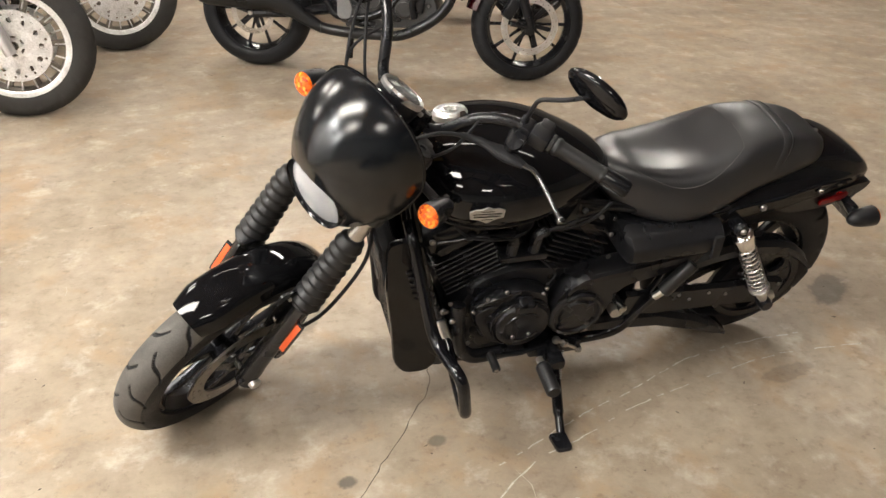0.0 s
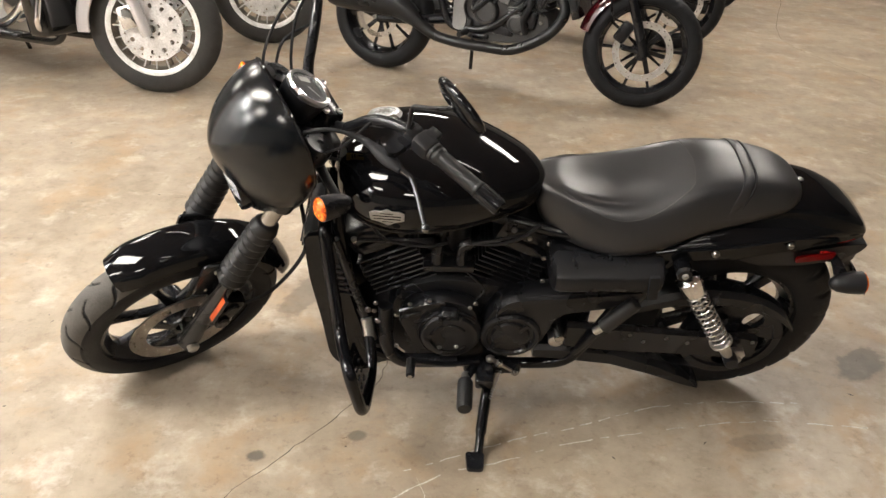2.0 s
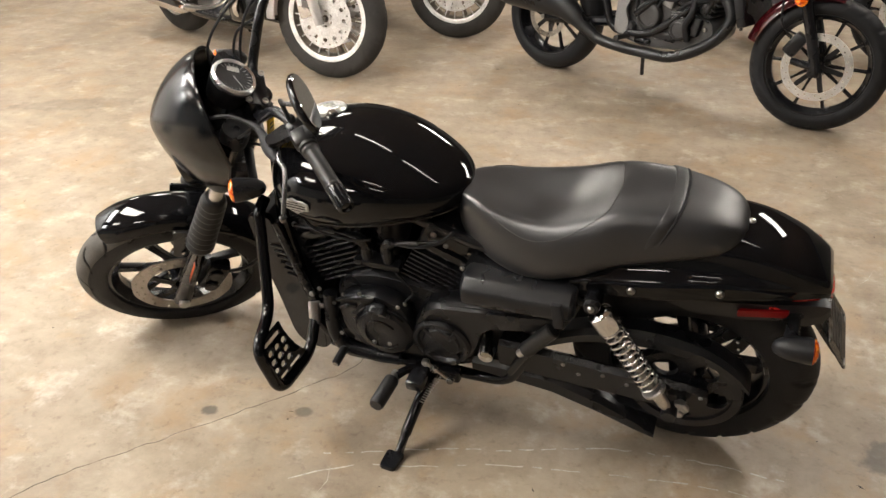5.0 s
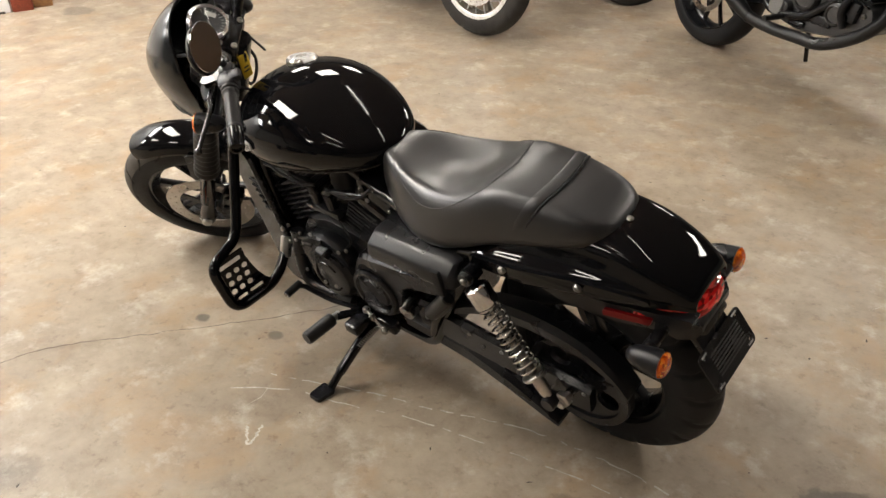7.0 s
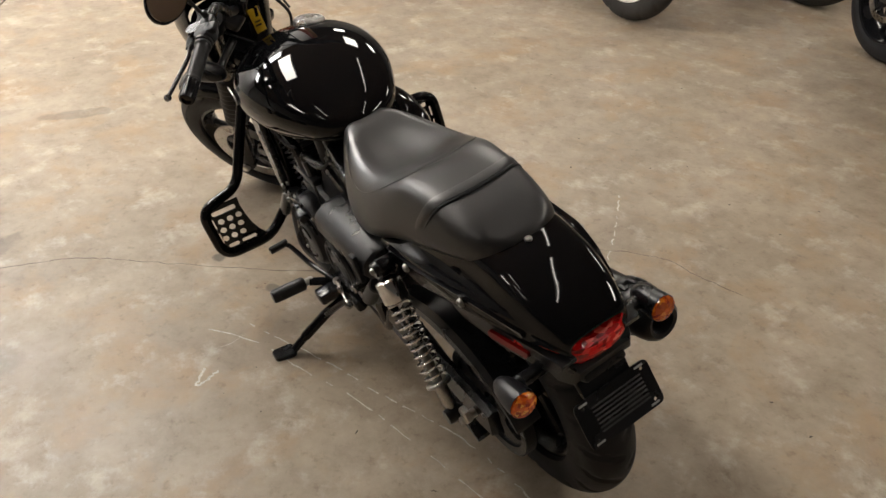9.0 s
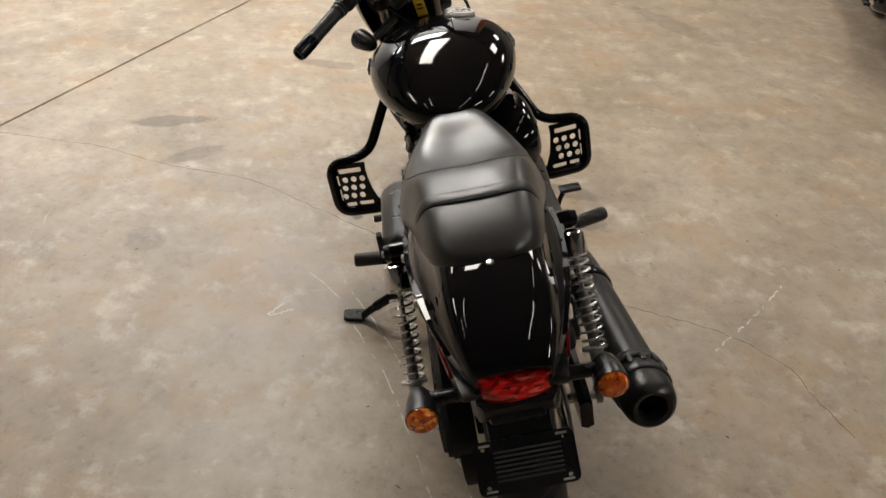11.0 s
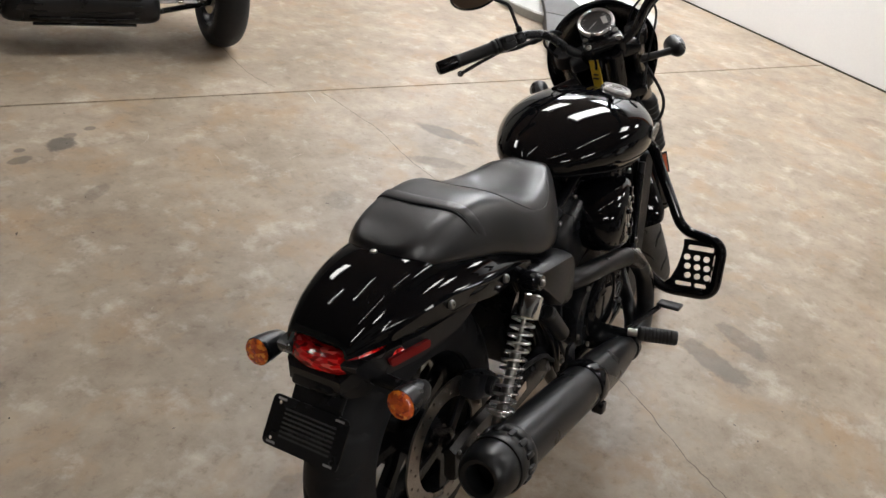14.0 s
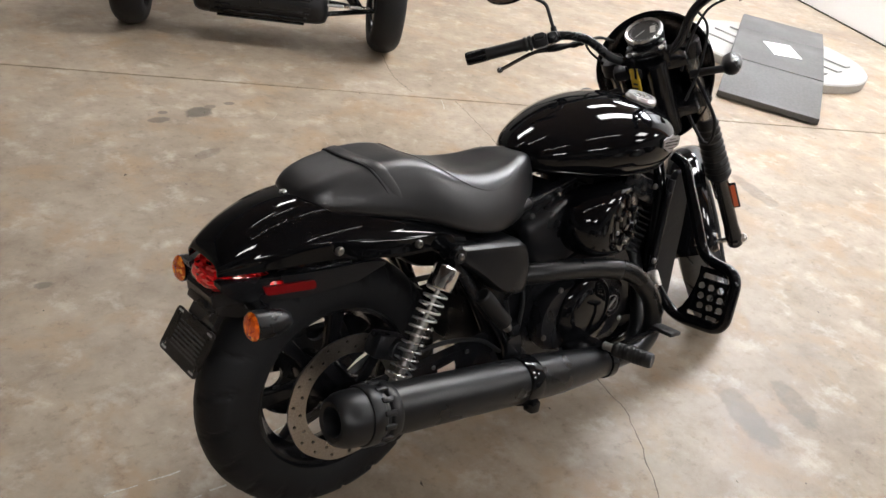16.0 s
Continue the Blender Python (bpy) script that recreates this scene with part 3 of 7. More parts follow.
AXIS, PIVOT = Vector((0.53, 0, 0.848)).normalized(), Vector((-1.507, 0, 0.25))
STEER = Matrix.Translation(PIVOT) @ Matrix.Rotation(radians(36.5), 4, AXIS) @ Matrix.Translation(-PIVOT)
REAR, FRONT = Vector((-0.008, 0, 0.314)), Vector((-1.566, 0, 0.292))


def hp(name, bm, mat, label="", parent=None, steer=False, sharp=35):
    return part(name, bm, mat, parent or bike, label, STEER if steer else None, sharp)


# rear wheel
W = wheel_frame(REAR)
bm = rim_mesh(0.193, 0.062, 0.042, 0.085)
bm.transform(W)
rear_wheel = hp("rear_wheel", bm, SATIN, "black cast rear wheel")
add_spokes(rear_wheel, W, SATIN, 0.193, 7, 0.042, 0.03, 0.03)
bm = tyre_mesh(0.305, 0.195, 0.071, 20, 400, 30)
bm.transform(W)
hp("tyre", bm, RUBBER, "worn black rear tyre", rear_wheel)
bm = disc_mesh(0.108, 0.15, 36)
bm.transform(W @ at(0, 0, 0.105))
hp("brake_disc", bm, DISC, "drilled steel rear brake disc", rear_wheel)
bm = carrier_mesh(0.108, 0.15, 5)
bm.transform(W @ at(0, 0, 0.102))
hp("disc_carrier", bm, MATTE, "", rear_wheel)
bm = B()
lathe(bm, [(0.118, -0.126), (0.138, -0.128), (0.138, -0.1), (0.118, -0.1)], W, 64, closed=True)
holed(bm, circle(0.12, 60), [(0, 0, 0.024)] + [(0.082 * math.cos(a), 0.082 * math.sin(a), 0.03) for a in np.linspace(0.3, 0.3 + 2 * math.pi, 5, endpoint=False)], 0.014, W @ at(0, 0, -0.113))
hp("drive_pulley", bm, MATTE, "black toothed belt pulley", rear_wheel)
bm = B()
rod(bm, (REAR.x, -0.205, REAR.z), (REAR.x, 0.2, REAR.z), 0.011)
lathe(bm, [(0.022, 0), (0.022, 0.012), (0.017, 0.016)], along((REAR.x, -0.182, REAR.z + 0.01), (REAR.x, -1, REAR.z + 0.01)), 6)
lathe(bm, [(0.022, 0), (0.022, 0.012), (0.017, 0.016)], along((REAR.x, 0.182, REAR.z), (REAR.x, 1, REAR.z)), 6)
hp("axle", bm, STEEL, "steel axle with hexagon nuts", rear_wheel)
bm = B()
loop = []
for a in np.linspace(-math.pi / 2, math.pi / 2, 24):
    loop.append((REAR.x + 0.141 * math.cos(a), REAR.z + 0.141 * math.sin(a)))
for a in np.linspace(math.pi / 2, 1.5 * math.pi, 16):
    loop.append((-0.622 + 0.055 * math.cos(a), 0.357 + 0.055 * math.sin(a)))
rings(bm, [[(x, y, z) for y in (-0.127, -0.101)] + [(x * 0.985 - 0.004, y, REAR.z + (z - REAR.z) * 0.97) for y in (-0.101, -0.127)] for x, z in loop], False, True, True)
hp("drive_belt", bm, RUBBER, "black toothed drive belt")

# front wheel
W = STEER @ wheel_frame(FRONT)
bm = rim_mesh(0.216, 0.046, 0.034, 0.055)
bm.transform(W)
front_wheel = hp("front_wheel", bm, SATIN, "black cast front wheel turned to the left")
add_spokes(front_wheel, W, SATIN, 0.216, 7, 0.034, 0.024, 0.022)
bm = tyre_mesh(0.303, 0.218, 0.052, 17, 850, 72, 0.004, 1.1, 6, True)
bm.transform(W)
hp("tyre", bm, RUBBER, "worn front tyre with dusty tread and slanting grooves", front_wheel).data.materials.append(TREAD)
bm = disc_mesh(0.105, 0.15, 36)
bm.transform(W @ at(0, 0, -0.066))
hp("brake_disc", bm, DISC, "drilled steel front brake disc", front_wheel)
bm = carrier_mesh(0.105, 0.15, 5)
bm.transform(W @ at(0, 0, -0.062))
hp("disc_carrier", bm, MATTE, "", front_wheel)
bm = B()
rod(bm, (FRONT.x, -0.135, FRONT.z), (FRONT.x, 0.15, FRONT.z), 0.009)
lathe(bm, [(0.016, 0), (0.016, 0.014), (0.011, 0.018)], along((FRONT.x, -0.128, FRONT.z), (FRONT.x, -1, FRONT.z)), 16)
lathe(bm, [(0.016, 0), (0.016, 0.014), (0.011, 0.018)], along((FRONT.x, 0.128, FRONT.z), (FRONT.x, 1, FRONT.z)), 6)
hp("axle", bm, STEEL, "", front_wheel, True)

FORK_STEEL = material("polished_fork_tube", (0.42, 0.4, 0.37), 0.22, metal=0.75, vary=0.08)

# fork: each leg is a slider with a ribbed rubber gaiter and a bare upper tube
FORK = Vector((0.505, 0, 0.863))


def on_fork(s, y, ahead=0.0):
    """A place s metres up the fork leg at the side y."""
    return Vector((FRONT.x, y, FRONT.z)) + FORK * s + Vector((-0.863, 0, 0.505)) * ahead


for y in (-0.108, 0.108):
    bm = B()
    lathe(bm, [(0.018, -0.03), (0.026, -0.02), (0.027, 0.03), (0.024, 0.06), (0.025, 0.27), (0.028, 0.275), (0.028, 0.29), (0.02, 0.295)], along(on_fork(0, y), on_fork(1, y)), 20)
    box(bm, (0.05, 0.028, 0.05), at(*on_fork(0.0, y), Matrix.Rotation(radians(-30), 4, "Y")), 0.008)
    leg = hp("fork_leg", bm, SATIN, "black fork slider", None, True)
    bm = B()
    prof = [(0.026, 0.28), (0.033, 0.285)]
    for i in range(9):
        s = 0.29 + i * 0.0245
        prof += [(0.0305, s), (0.0405 - 0.0006 * i, s + 0.0085), (0.0405 - 0.0006 * i, s + 0.0125), (0.0305, s + 0.021)]
    prof += [(0.031, 0.516), (0.024, 0.522)]
    lathe(bm, prof, along(on_fork(0, y), on_fork(1, y)), 24)
    hp("gaiter", bm, GRIP, "ribbed black rubber gaiter", leg, True, 60)
    bm = B()
    rod(bm, on_fork(0.48, y), on_fork(0.765, y), 0.0205, 18)
    hp("fork_tube", bm, FORK_STEEL, "bare steel fork tube", leg, True)
    bm = B()
    s = -1 if y < 0 else 1
    m = along(on_fork(0.145, y + s * 0.03, 0.004), on_fork(0.25, y + s * 0.03, 0.004))
    box(bm, (0.02, 0.008, 0.095), m @ at(0, 0, 0.045), 0.003)
    hp("reflector", bm, REFLECTOR, "orange side reflector", leg, True)
    bm = B()
    box(bm, (0.027, 0.007, 0.105), m @ at(0, 0, 0.045), 0.003)
    hp("reflector_frame", bm, PLASTIC, "", leg, True)
for s, n, w in ((0.61, "lower_clamp", 0.05), (0.775, "upper_clamp", 0.045)):
    bm = B()
    for y in (-0.108, 0.108):
        lathe(bm, [(0.02, -w / 2), (0.033, -w / 2), (0.035, 0), (0.033, w / 2), (0.02, w / 2)], along(on_fork(s, y), on_fork(s + 1, y)), 20, closed=True)
    c = on_fork(s, 0, -0.03)
    box(bm, (0.085, 0.21, w * 0.8), at(*c, Matrix.Rotation(radians(30.3), 4, "Y")), 0.012)
    hp(n, bm, SATIN, "black fork clamp", None, True)
bm = B()
rod(bm, on_fork(0.55, 0, -0.065), on_fork(0.80, 0, -0.065), 0.032)
hp("steering_head", bm, SATIN, "", None)

for y in (-0.108, 0.108):
    bm = B()
    lathe(bm, [(0.0235, 0.755), (0.0235, 0.79), (0.02, 0.797), (0.009, 0.798), (0.008, 0.793)], along(on_fork(0, y), on_fork(1, y)), 20)
    hp("fork_cap", bm, SATIN, "", None, True)

# front fender with stays
bm = B()
loops = []
for a in np.linspace(radians(110), radians(8), 46):
    end = min(1, (a - radians(8)) / 0.15 + 0.35, (radians(110) - a) / 0.22 + 0.25)
    hw = 0.068 * (0.55 + 0.45 * end ** 0.5)
    ring = []
    for k in range(15):
        s = -1 + 2 * k / 14
        r = 0.327 + 0.018 * (1 - abs(s) ** 2.4) - 0.02 * abs(s) ** 6
        ring.append((FRONT.x + r * math.cos(a), hw * s, FRONT.z + r * math.sin(a)))
    for k in range(15):
        s = 1 - 2 * k / 14
        r = 0.323 + 0.018 * (1 - abs(s) ** 2.4) - 0.02 * abs(s) ** 6
        ring.append((FRONT.x + r * math.cos(a), (hw - 0.003) * s, FRONT.z + r * math.sin(a)))
    loops.append(ring)
rings(bm, loops)
fender = hp("front_fender", bm, GLOSS, "gloss black front fender", None, True, 50)
for y in (-1, 1):
    bm = B()
    plate(bm, soft_poly([(-0.03, -0.07), (0.03, -0.07), (0.05, 0.055), (-0.05, 0.055)], 0.012), 0.006, at(*(on_fork(0.26, 0.083 * y, 0.025)), Matrix.Rotation(radians(30), 4, "Y") @ SIDE))
    hp("fender_stay", bm, SATIN, "", fender, True)
    for k in (0.215, 0.29):
        bm = B()
        lathe(bm, [(0.007, 0), (0.007, 0.004), (0.004, 0.006)], along(on_fork(k, 0.086 * y, 0.03), on_fork(k, 2 * y, 0.03)), 12)
        hp("bolt", bm, STEEL, "", fender, True)

# brake caliper and hose on the right, speed sensor lead on the left
bm = B()
box(bm, (0.07, 0.05, 0.12), at(*on_fork(0.1, -0.085, -0.075), Matrix.Rotation(radians(40), 4, "Y")), 0.015)
rod(bm, on_fork(0.07, -0.12, -0.07), on_fork(0.07, -0.06, -0.07), 0.022)
rod(bm, on_fork(0.13, -0.12, -0.075), on_fork(0.13, -0.06, -0.075), 0.022)
hp("brake_caliper", bm, MATTE, "black front brake caliper", None, True)
bm = B()
tube(bm, spline([on_fork(0.13, -0.1, -0.1), on_fork(0.2, -0.11, -0.17), on_fork(0.36, -0.1, -0.2), on_fork(0.5, -0.08, -0.13), on_fork(0.62, -0.05, -0.05)], 30), 0.0055, 8)
hp("brake_hose", bm, RUBBER, "black rubber brake hose", None, True)
bm = B()
tube(bm, spline([on_fork(0.62, 0.06, -0.05), on_fork(0.5, 0.1, -0.1), on_fork(0.58, 0.14, -0.1), on_fork(0.7, 0.11, -0.03)], 24), 0.005, 8)
hp("cable_loop", bm, RUBBER, "", None, True)

# headlight cowl: a helmet-shaped shell, open behind, round the headlight
HL = Vector((-1.326, 0, 0.825))
HM = along(HL, HL + Vector((-1, 0, -0.05)))


def cowl_point(s, a, shrink=0.0):
    """On the cowl, s from its rear rim (0) to its nose (1), a round it from the top."""
    ca, sa = math.cos(a), math.sin(a)
    low = max(0.0, -ca)
    up = 0.5 + 0.5 * ca
    k = (1 - s ** (2.3 - 0.9 * up)) ** (1 / (1.85 - 0.56 * up))
    rim_x = -1.203 - 0.016 * max(0, ca) ** 3 - 0.095 * low**1.15
    x = rim_x + (-1.378 - rim_x) * s
    z = 0.925 + 0.028 * s
    rz = (0.16 if ca > 0 else 0.222) - shrink
    ry = 0.166 * (1 - 0.1 * low**2) - shrink
    return Vector((x, ry * k * sa, z + rz * k * ca))


bm = B()
SS = [1 - (1 - i / 34) ** 1.5 for i in range(34)] + [0.9985]
outer = [[cowl_point(s, 2 * math.pi * j / 120) for j in range(120)] for s in SS]
inner = [[cowl_point(s, 2 * math.pi * j / 120, 0.006) + Vector((0.006 * s, 0, 0)) for j in range(120)] for s in SS]
rings(bm, inner[::-1] + outer)
cut, HR = HM.inverted(), 0.09
gone = [v for v in bm.verts if (q := cut @ v.co).z > -0.06 and math.hypot(q.x, q.y) < HR]
bmesh.ops.delete(bm, geom=gone, context="VERTS")
for v in bm.verts:
    if v.is_boundary:
        q = cut @ v.co
        k = HR / math.hypot(q.x, q.y)
        v.co = HM @ Vector((q.x * k, q.y * k, q.z))
cowl = hp("headlight_cowl", bm, COWL, "satin black helmet-shaped headlight cowl", None, True, 60)
bm = B()
tube(bm, [cowl_point(0, 2 * math.pi * j / 80) for j in range(81)], 0.0036, 8)
hp("rim_edge", bm, GLOSS, "", cowl, True)

# headlight in the lower front of the cowl
bm = B()
lathe(bm, [(0.06, -0.06), (0.08, -0.045), (0.089, -0.02), (0.0905, 0.018), (0.088, 0.026), (0.0845, 0.018), (0.083, 0.004)], HM, 56)
headlight = hp("headlight", bm, GLOSS, "round headlight with clear faceted lens", None, True)
bm = B()
lathe(bm, [(0.012, -0.05), (0.03, -0.046), (0.058, -0.028), (0.076, -0.008), (0.0835, 0.006)], HM, 18, False)
hp("reflector_bowl", bm, REFLECT, "", headlight, True, 5)
bm = B()
lathe(bm, [(0.001, -0.02), (0.016, -0.02), (0.018, -0.05)], HM, 20, False)
hp("bulb_shield", bm, CHROME, "", headlight, True)
bm = B()
lathe(bm, [(0.0845, 0.008), (0.075, 0.018), (0.048, 0.028), (0.001, 0.032), (0.001, 0.029), (0.048, 0.025), (0.074, 0.015), (0.0825, 0.006)], HM, 40, False, True)
lens = hp("lens", bm, LENS, "clear headlight lens", headlight, True)
lens.visible_shadow = False

# instrument
GC = Vector((-1.143, 0, 1.03))
GM = along(GC, GC + Vector((0.62, 0, 0.78)))
bm = B()
lathe(bm, [(0.02, -0.075), (0.046, -0.06), (0.053, -0.02), (0.054, -0.004), (0.05, 0.0)], GM, 40)
gauge = hp("speedometer", bm, PLASTIC, "round speedometer with chrome bezel", None, True)
bm = B()
lathe(bm, [(0.048, -0.004), (0.053, -0.002), (0.0545, 0.006), (0.051, 0.012), (0.045, 0.009)], GM, 48, closed=True)
hp("bezel", bm, BRIGHT, "chrome bezel", gauge, True)
bm = B()
lathe(bm, [(0.001, 0.001), (0.05, 0.001)], GM, 40, False)
hp("dial", bm, DIAL, "dark dial face", gauge, True)
for i in range(19):
    a = radians(-130 + 260 * i / 18 + 90)
    bm = B()
    box(bm, (0.008 if i % 2 else 0.011, 0.0016, 0.0006), GM @ Matrix.Rotation(a + radians(180), 4, "Z") @ at(0.039, 0, 0.0016))
    hp("dial_mark", bm, PRINT, "", gauge, True)
bm = B()
box(bm, (0.034, 0.0022, 0.001), GM @ Matrix.Rotation(radians(215), 4, "Z") @ at(0.014, 0, 0.003))
hp("needle", bm, PRINT, "pale needle", gauge, True)
bm = B()
box(bm, (0.015, 0.03, 0.001), GM @ at(0.025, 0, 0.002), 0.0004, 1)
hp("display", bm, ALU, "grey counter window", gauge, True)
bm = B()
lathe(bm, [(0.048, 0.007), (0.03, 0.009), (0.001, 0.0095)], GM, 40, False)
glass = hp("dial_glass", bm, DIAL_GLASS, "", gauge, True)
glass.visible_shadow = False

# handlebar
LEVER = material("polished_dark_alloy", (0.12, 0.12, 0.125), 0.22, metal=0.9, rough_vary=0.05)
BAR = [(-1.112, 0.0, 0.962), (-1.112, 0.065, 0.962), (-1.098, 0.098, 0.984), (-1.056, 0.146, 1.056), (-1.018, 0.21, 1.082), (-0.988, 0.30, 1.0787), (-0.938, 0.46, 1.08)]
bm = B()
tube(bm, rounded([(x, -y, z) for x, y, z in BAR[:0:-1]] + [BAR[0]] + BAR[1:], 0.035), 0.0127, 14)
handlebar = hp("handlebar", bm, SATIN, "black tubular handlebar", None, True)
for s in (-1, 1):
    g0, g1 = Vector((-0.992, s * 0.285, 1.0785)), Vector((-0.936, s * 0.468, 1.08))
    bm = B()
    L = (g1 - g0).length
    prof = [(0.013, 0), (0.0215, 0.002), (0.0215, 0.009), (0.0185, 0.011), (0.0185, 0.014), (0.0205, 0.016), (0.0205, 0.022), (0.0178, 0.025)]
    for i in range(30):
        z = 0.028 + i * 0.0032
        prof += [(0.0178, z), (0.0174, z + 0.001), (0.0174, z + 0.0018)]
    prof += [(0.0178, 0.126), (0.0188, 0.128), (0.0188, L - 0.059), (0.0172, L - 0.057)]
    lathe(bm, prof, along(g0, g1), 22)
    hp("grip", bm, GRIP, "black rubber grip", handlebar, True, 50)
    bm = B()
    lathe(bm, [(0.01, L - 0.062), (0.0178, L - 0.06), (0.0182, L - 0.004), (0.0165, L), (0.011, L + 0.001), (0.009, L - 0.004)], along(g0, g1), 24)
    sleeve = hp("grip_end", bm, GLOSS, "glossy ribbed grip end sleeve", handlebar, True)
    for i in range(10):
        rib = box(B(), (0.0022, 0.003, 0.05), along(g0, g1) @ Matrix.Rotation(2 * math.pi * i / 10, 4, "Z") @ at(0.018, 0, L - 0.031))
        hp("rib", rib, SATIN, "", sleeve, True)
    bm = B()
    c = g0.lerp(g1, -0.11)
    box(bm, (0.048, 0.04, 0.046), along(c, g1) @ at(0, 0, 0), 0.01)
    box(bm, (0.03, 0.018, 0.03), along(c, g1) @ at(0.022, 0.012, 0.0), 0.005)
    hp("switch_housing", bm, PLASTIC, "black switch housing", handlebar, True)
    bm = B()
    c2 = g0.lerp(g1, -0.3)
    box(bm, (0.04, 0.034, 0.03), along(c2, g1), 0.008)
    plate(bm, soft_poly([(-0.075, -0.012), (-0.06, -0.022), (0.0, -0.018), (0.01, 0.014), (-0.03, 0.018), (-0.07, 0.006)], 0.006), 0.014, at(*(c2 + Vector((0, -s * 0.004, -0.006))), Matrix.Rotation(radians(s * -12), 4, "Z")))
    hp("lever_perch", bm, SATIN, "", handlebar, True)
    bm = B()
    tip = Vector((-1.077, s * 0.42, 1.03))
    pts = spline([(-1.064, s * 0.262, 1.052), (-1.062, s * 0.29, 1.054), (-1.054, s * 0.312, 1.052), (-1.06, s * 0.35, 1.045), (-1.07, s * 0.39, 1.036), tip], 26)
    tube(bm, pts, [0.0085, 0.008, 0.0075, 0.007, 0.0065] + [0.0055] * 19 + [0.005, 0.0055], 10)
    lathe(bm, [(0.003, -0.009), (0.0085, -0.005), (0.0095, 0), (0.0085, 0.005), (0.003, 0.009)], at(*tip), 12)
    hp("lever", bm, LEVER, "dark polished hand lever", handlebar, True)
bm = B()
axis = spline([(-1.21, -0.10, 1.03), (-1.155, -0.13, 1.05), (-1.105, -0.172, 1.046), (-1.083, -0.225, 1.05), (-1.066, -0.288, 1.055)], 30)
swell = [0.0045] * 13 + [0.0075, 0.006, 0.0085, 0.007, 0.0095, 0.009, 0.0105, 0.0125, 0.0145, 0.0165, 0.0175, 0.018, 0.0175, 0.016, 0.0135, 0.011, 0.009]
loops = []
for i, p in enumerate(axis):
    d = Vector(axis[min(i + 1, 29)] - axis[max(i - 1, 0)]).normalized()
    across = d.cross(Vector((0, 0, 1))).normalized()
    up = across.cross(d)
    k = swell[i]
    flat = 1.0 if i < 19 else 0.62
    loops.append([Vector(p) + across * (k * math.cos(a)) + up * (k * flat * math.sin(a)) for a in np.linspace(0, 2 * math.pi, 14, endpoint=False)])
rings(bm, loops)
hp("cable_boot", bm, RUBBER, "black rubber clutch cable boot", handlebar, True)
bm = B()
plate(bm, soft_poly([(-0.062, -0.02), (0.0, -0.014), (0.012, 0.01), (-0.008, 0.022), (-0.05, 0.014)], 0.006), 0.008, at(-1.012, -0.235, 1.07, Matrix.Rotation(radians(8), 4, "Z")))
hp("lever_bracket", bm, SATIN, "", handlebar, True)
bm = B()
for y in (-0.045, 0.045):
    rod(bm, (-1.125, y, 0.925), (-1.112, y, 0.955), 0.018)
    box(bm, (0.05, 0.03, 0.045), at(-1.112, y, 0.962, Matrix.Rotation(radians(30.3), 4, "Y")), 0.007)
box(bm, (0.05, 0.115, 0.014), at(-1.104, 0, 0.979, Matrix.Rotation(radians(30.3), 4, "Y")), 0.005)
hp("handlebar_clamp", bm, SATIN, "black handlebar clamp", None, True)
for x in (-1.121, -1.088):
    for y in (-0.045, 0.045):
        bm = B()
        lathe(bm, [(0.008, 0), (0.008, 0.006), (0.0045, 0.0065), (0.004, 0.003)], along((x, y, 0.985 - (x + 1.104) * 0.58), (x + 0.505, y, 0.985 + 0.863)), 12)
        hp("bolt", bm, STEEL, "", handlebar, True)

# mirror on the left bar
bm = B()
c = Vector((-1.012, -0.222, 1.088))
tube(bm, rounded([c + Vector((-0.004, 0, -0.012)), c + Vector((-0.006, -0.006, 0.085)), c + Vector((0.008, -0.052, 0.122)), c + Vector((0.04, -0.078, 0.138))], 0.014), 0.005, 10)
lathe(bm, [(0.011, -0.014), (0.011, 0.004), (0.0085, 0.006), (0.0085, 0.018), (0.0055, 0.022)], at(*c), 14)
mirror = hp("mirror", bm, SATIN, "black oval mirror on a thin stalk", None, True)
c = Vector((-0.998, -0.262, 1.09))
MM = along(c + Vector((0.035, -0.045, 0.145)), c + Vector((0.035 + 0.93, -0.045 + 0.10, 0.145 + 0.33)))
bm = B()
oval = [(0.072 * math.cos(a), 0.045 * math.sin(a)) for a in np.linspace(0, 2 * math.pi, 40, endpoint=False)]
rings(bm, [[MM @ Vector((x * k, y * k, z)) for x, y in oval] for k, z in ((0.3, -0.013), (0.7, -0.011), (0.92, -0.006), (1.0, 0.0), (1.0, 0.005), (0.97, 0.008))])
hp("mirror_shell", bm, GLOSS, "gloss black mirror shell", mirror, True, 60)
bm = B()
rings(bm, [[MM @ Vector((x * k, y * k, z)) for x, y in oval] for k, z in ((0.94, 0.009), (0.93, 0.0105))])
hp("mirror_glass", bm, MIRROR, "", mirror, True)

# cables from the bar to the frame
for pts in ([(-1.03, 0.25, 1.07), (-1.12, 0.19, 1.075), (-1.195, 0.12, 1.03), (-1.2, 0.08, 0.95)], [(-1.03, 0.24, 1.06), (-1.09, 0.18, 1.045), (-1.13, 0.12, 0.98), (-1.13, 0.08, 0.9)], [(-1.052, -0.15, 1.06), (-1.13, -0.16, 1.02), (-1.165, -0.12, 0.95), (-1.1, -0.08, 0.84)], [(-1.052, 0.15, 1.06), (-1.13, 0.17, 1.0), (-1.16, 0.13, 0.9), (-1.1, 0.08, 0.82)]):
    bm = B()
    tube(bm, spline(pts, 24), 0.0036, 8)
    hp("cable", bm, RUBBER, "black sheathed cable", handlebar, True)


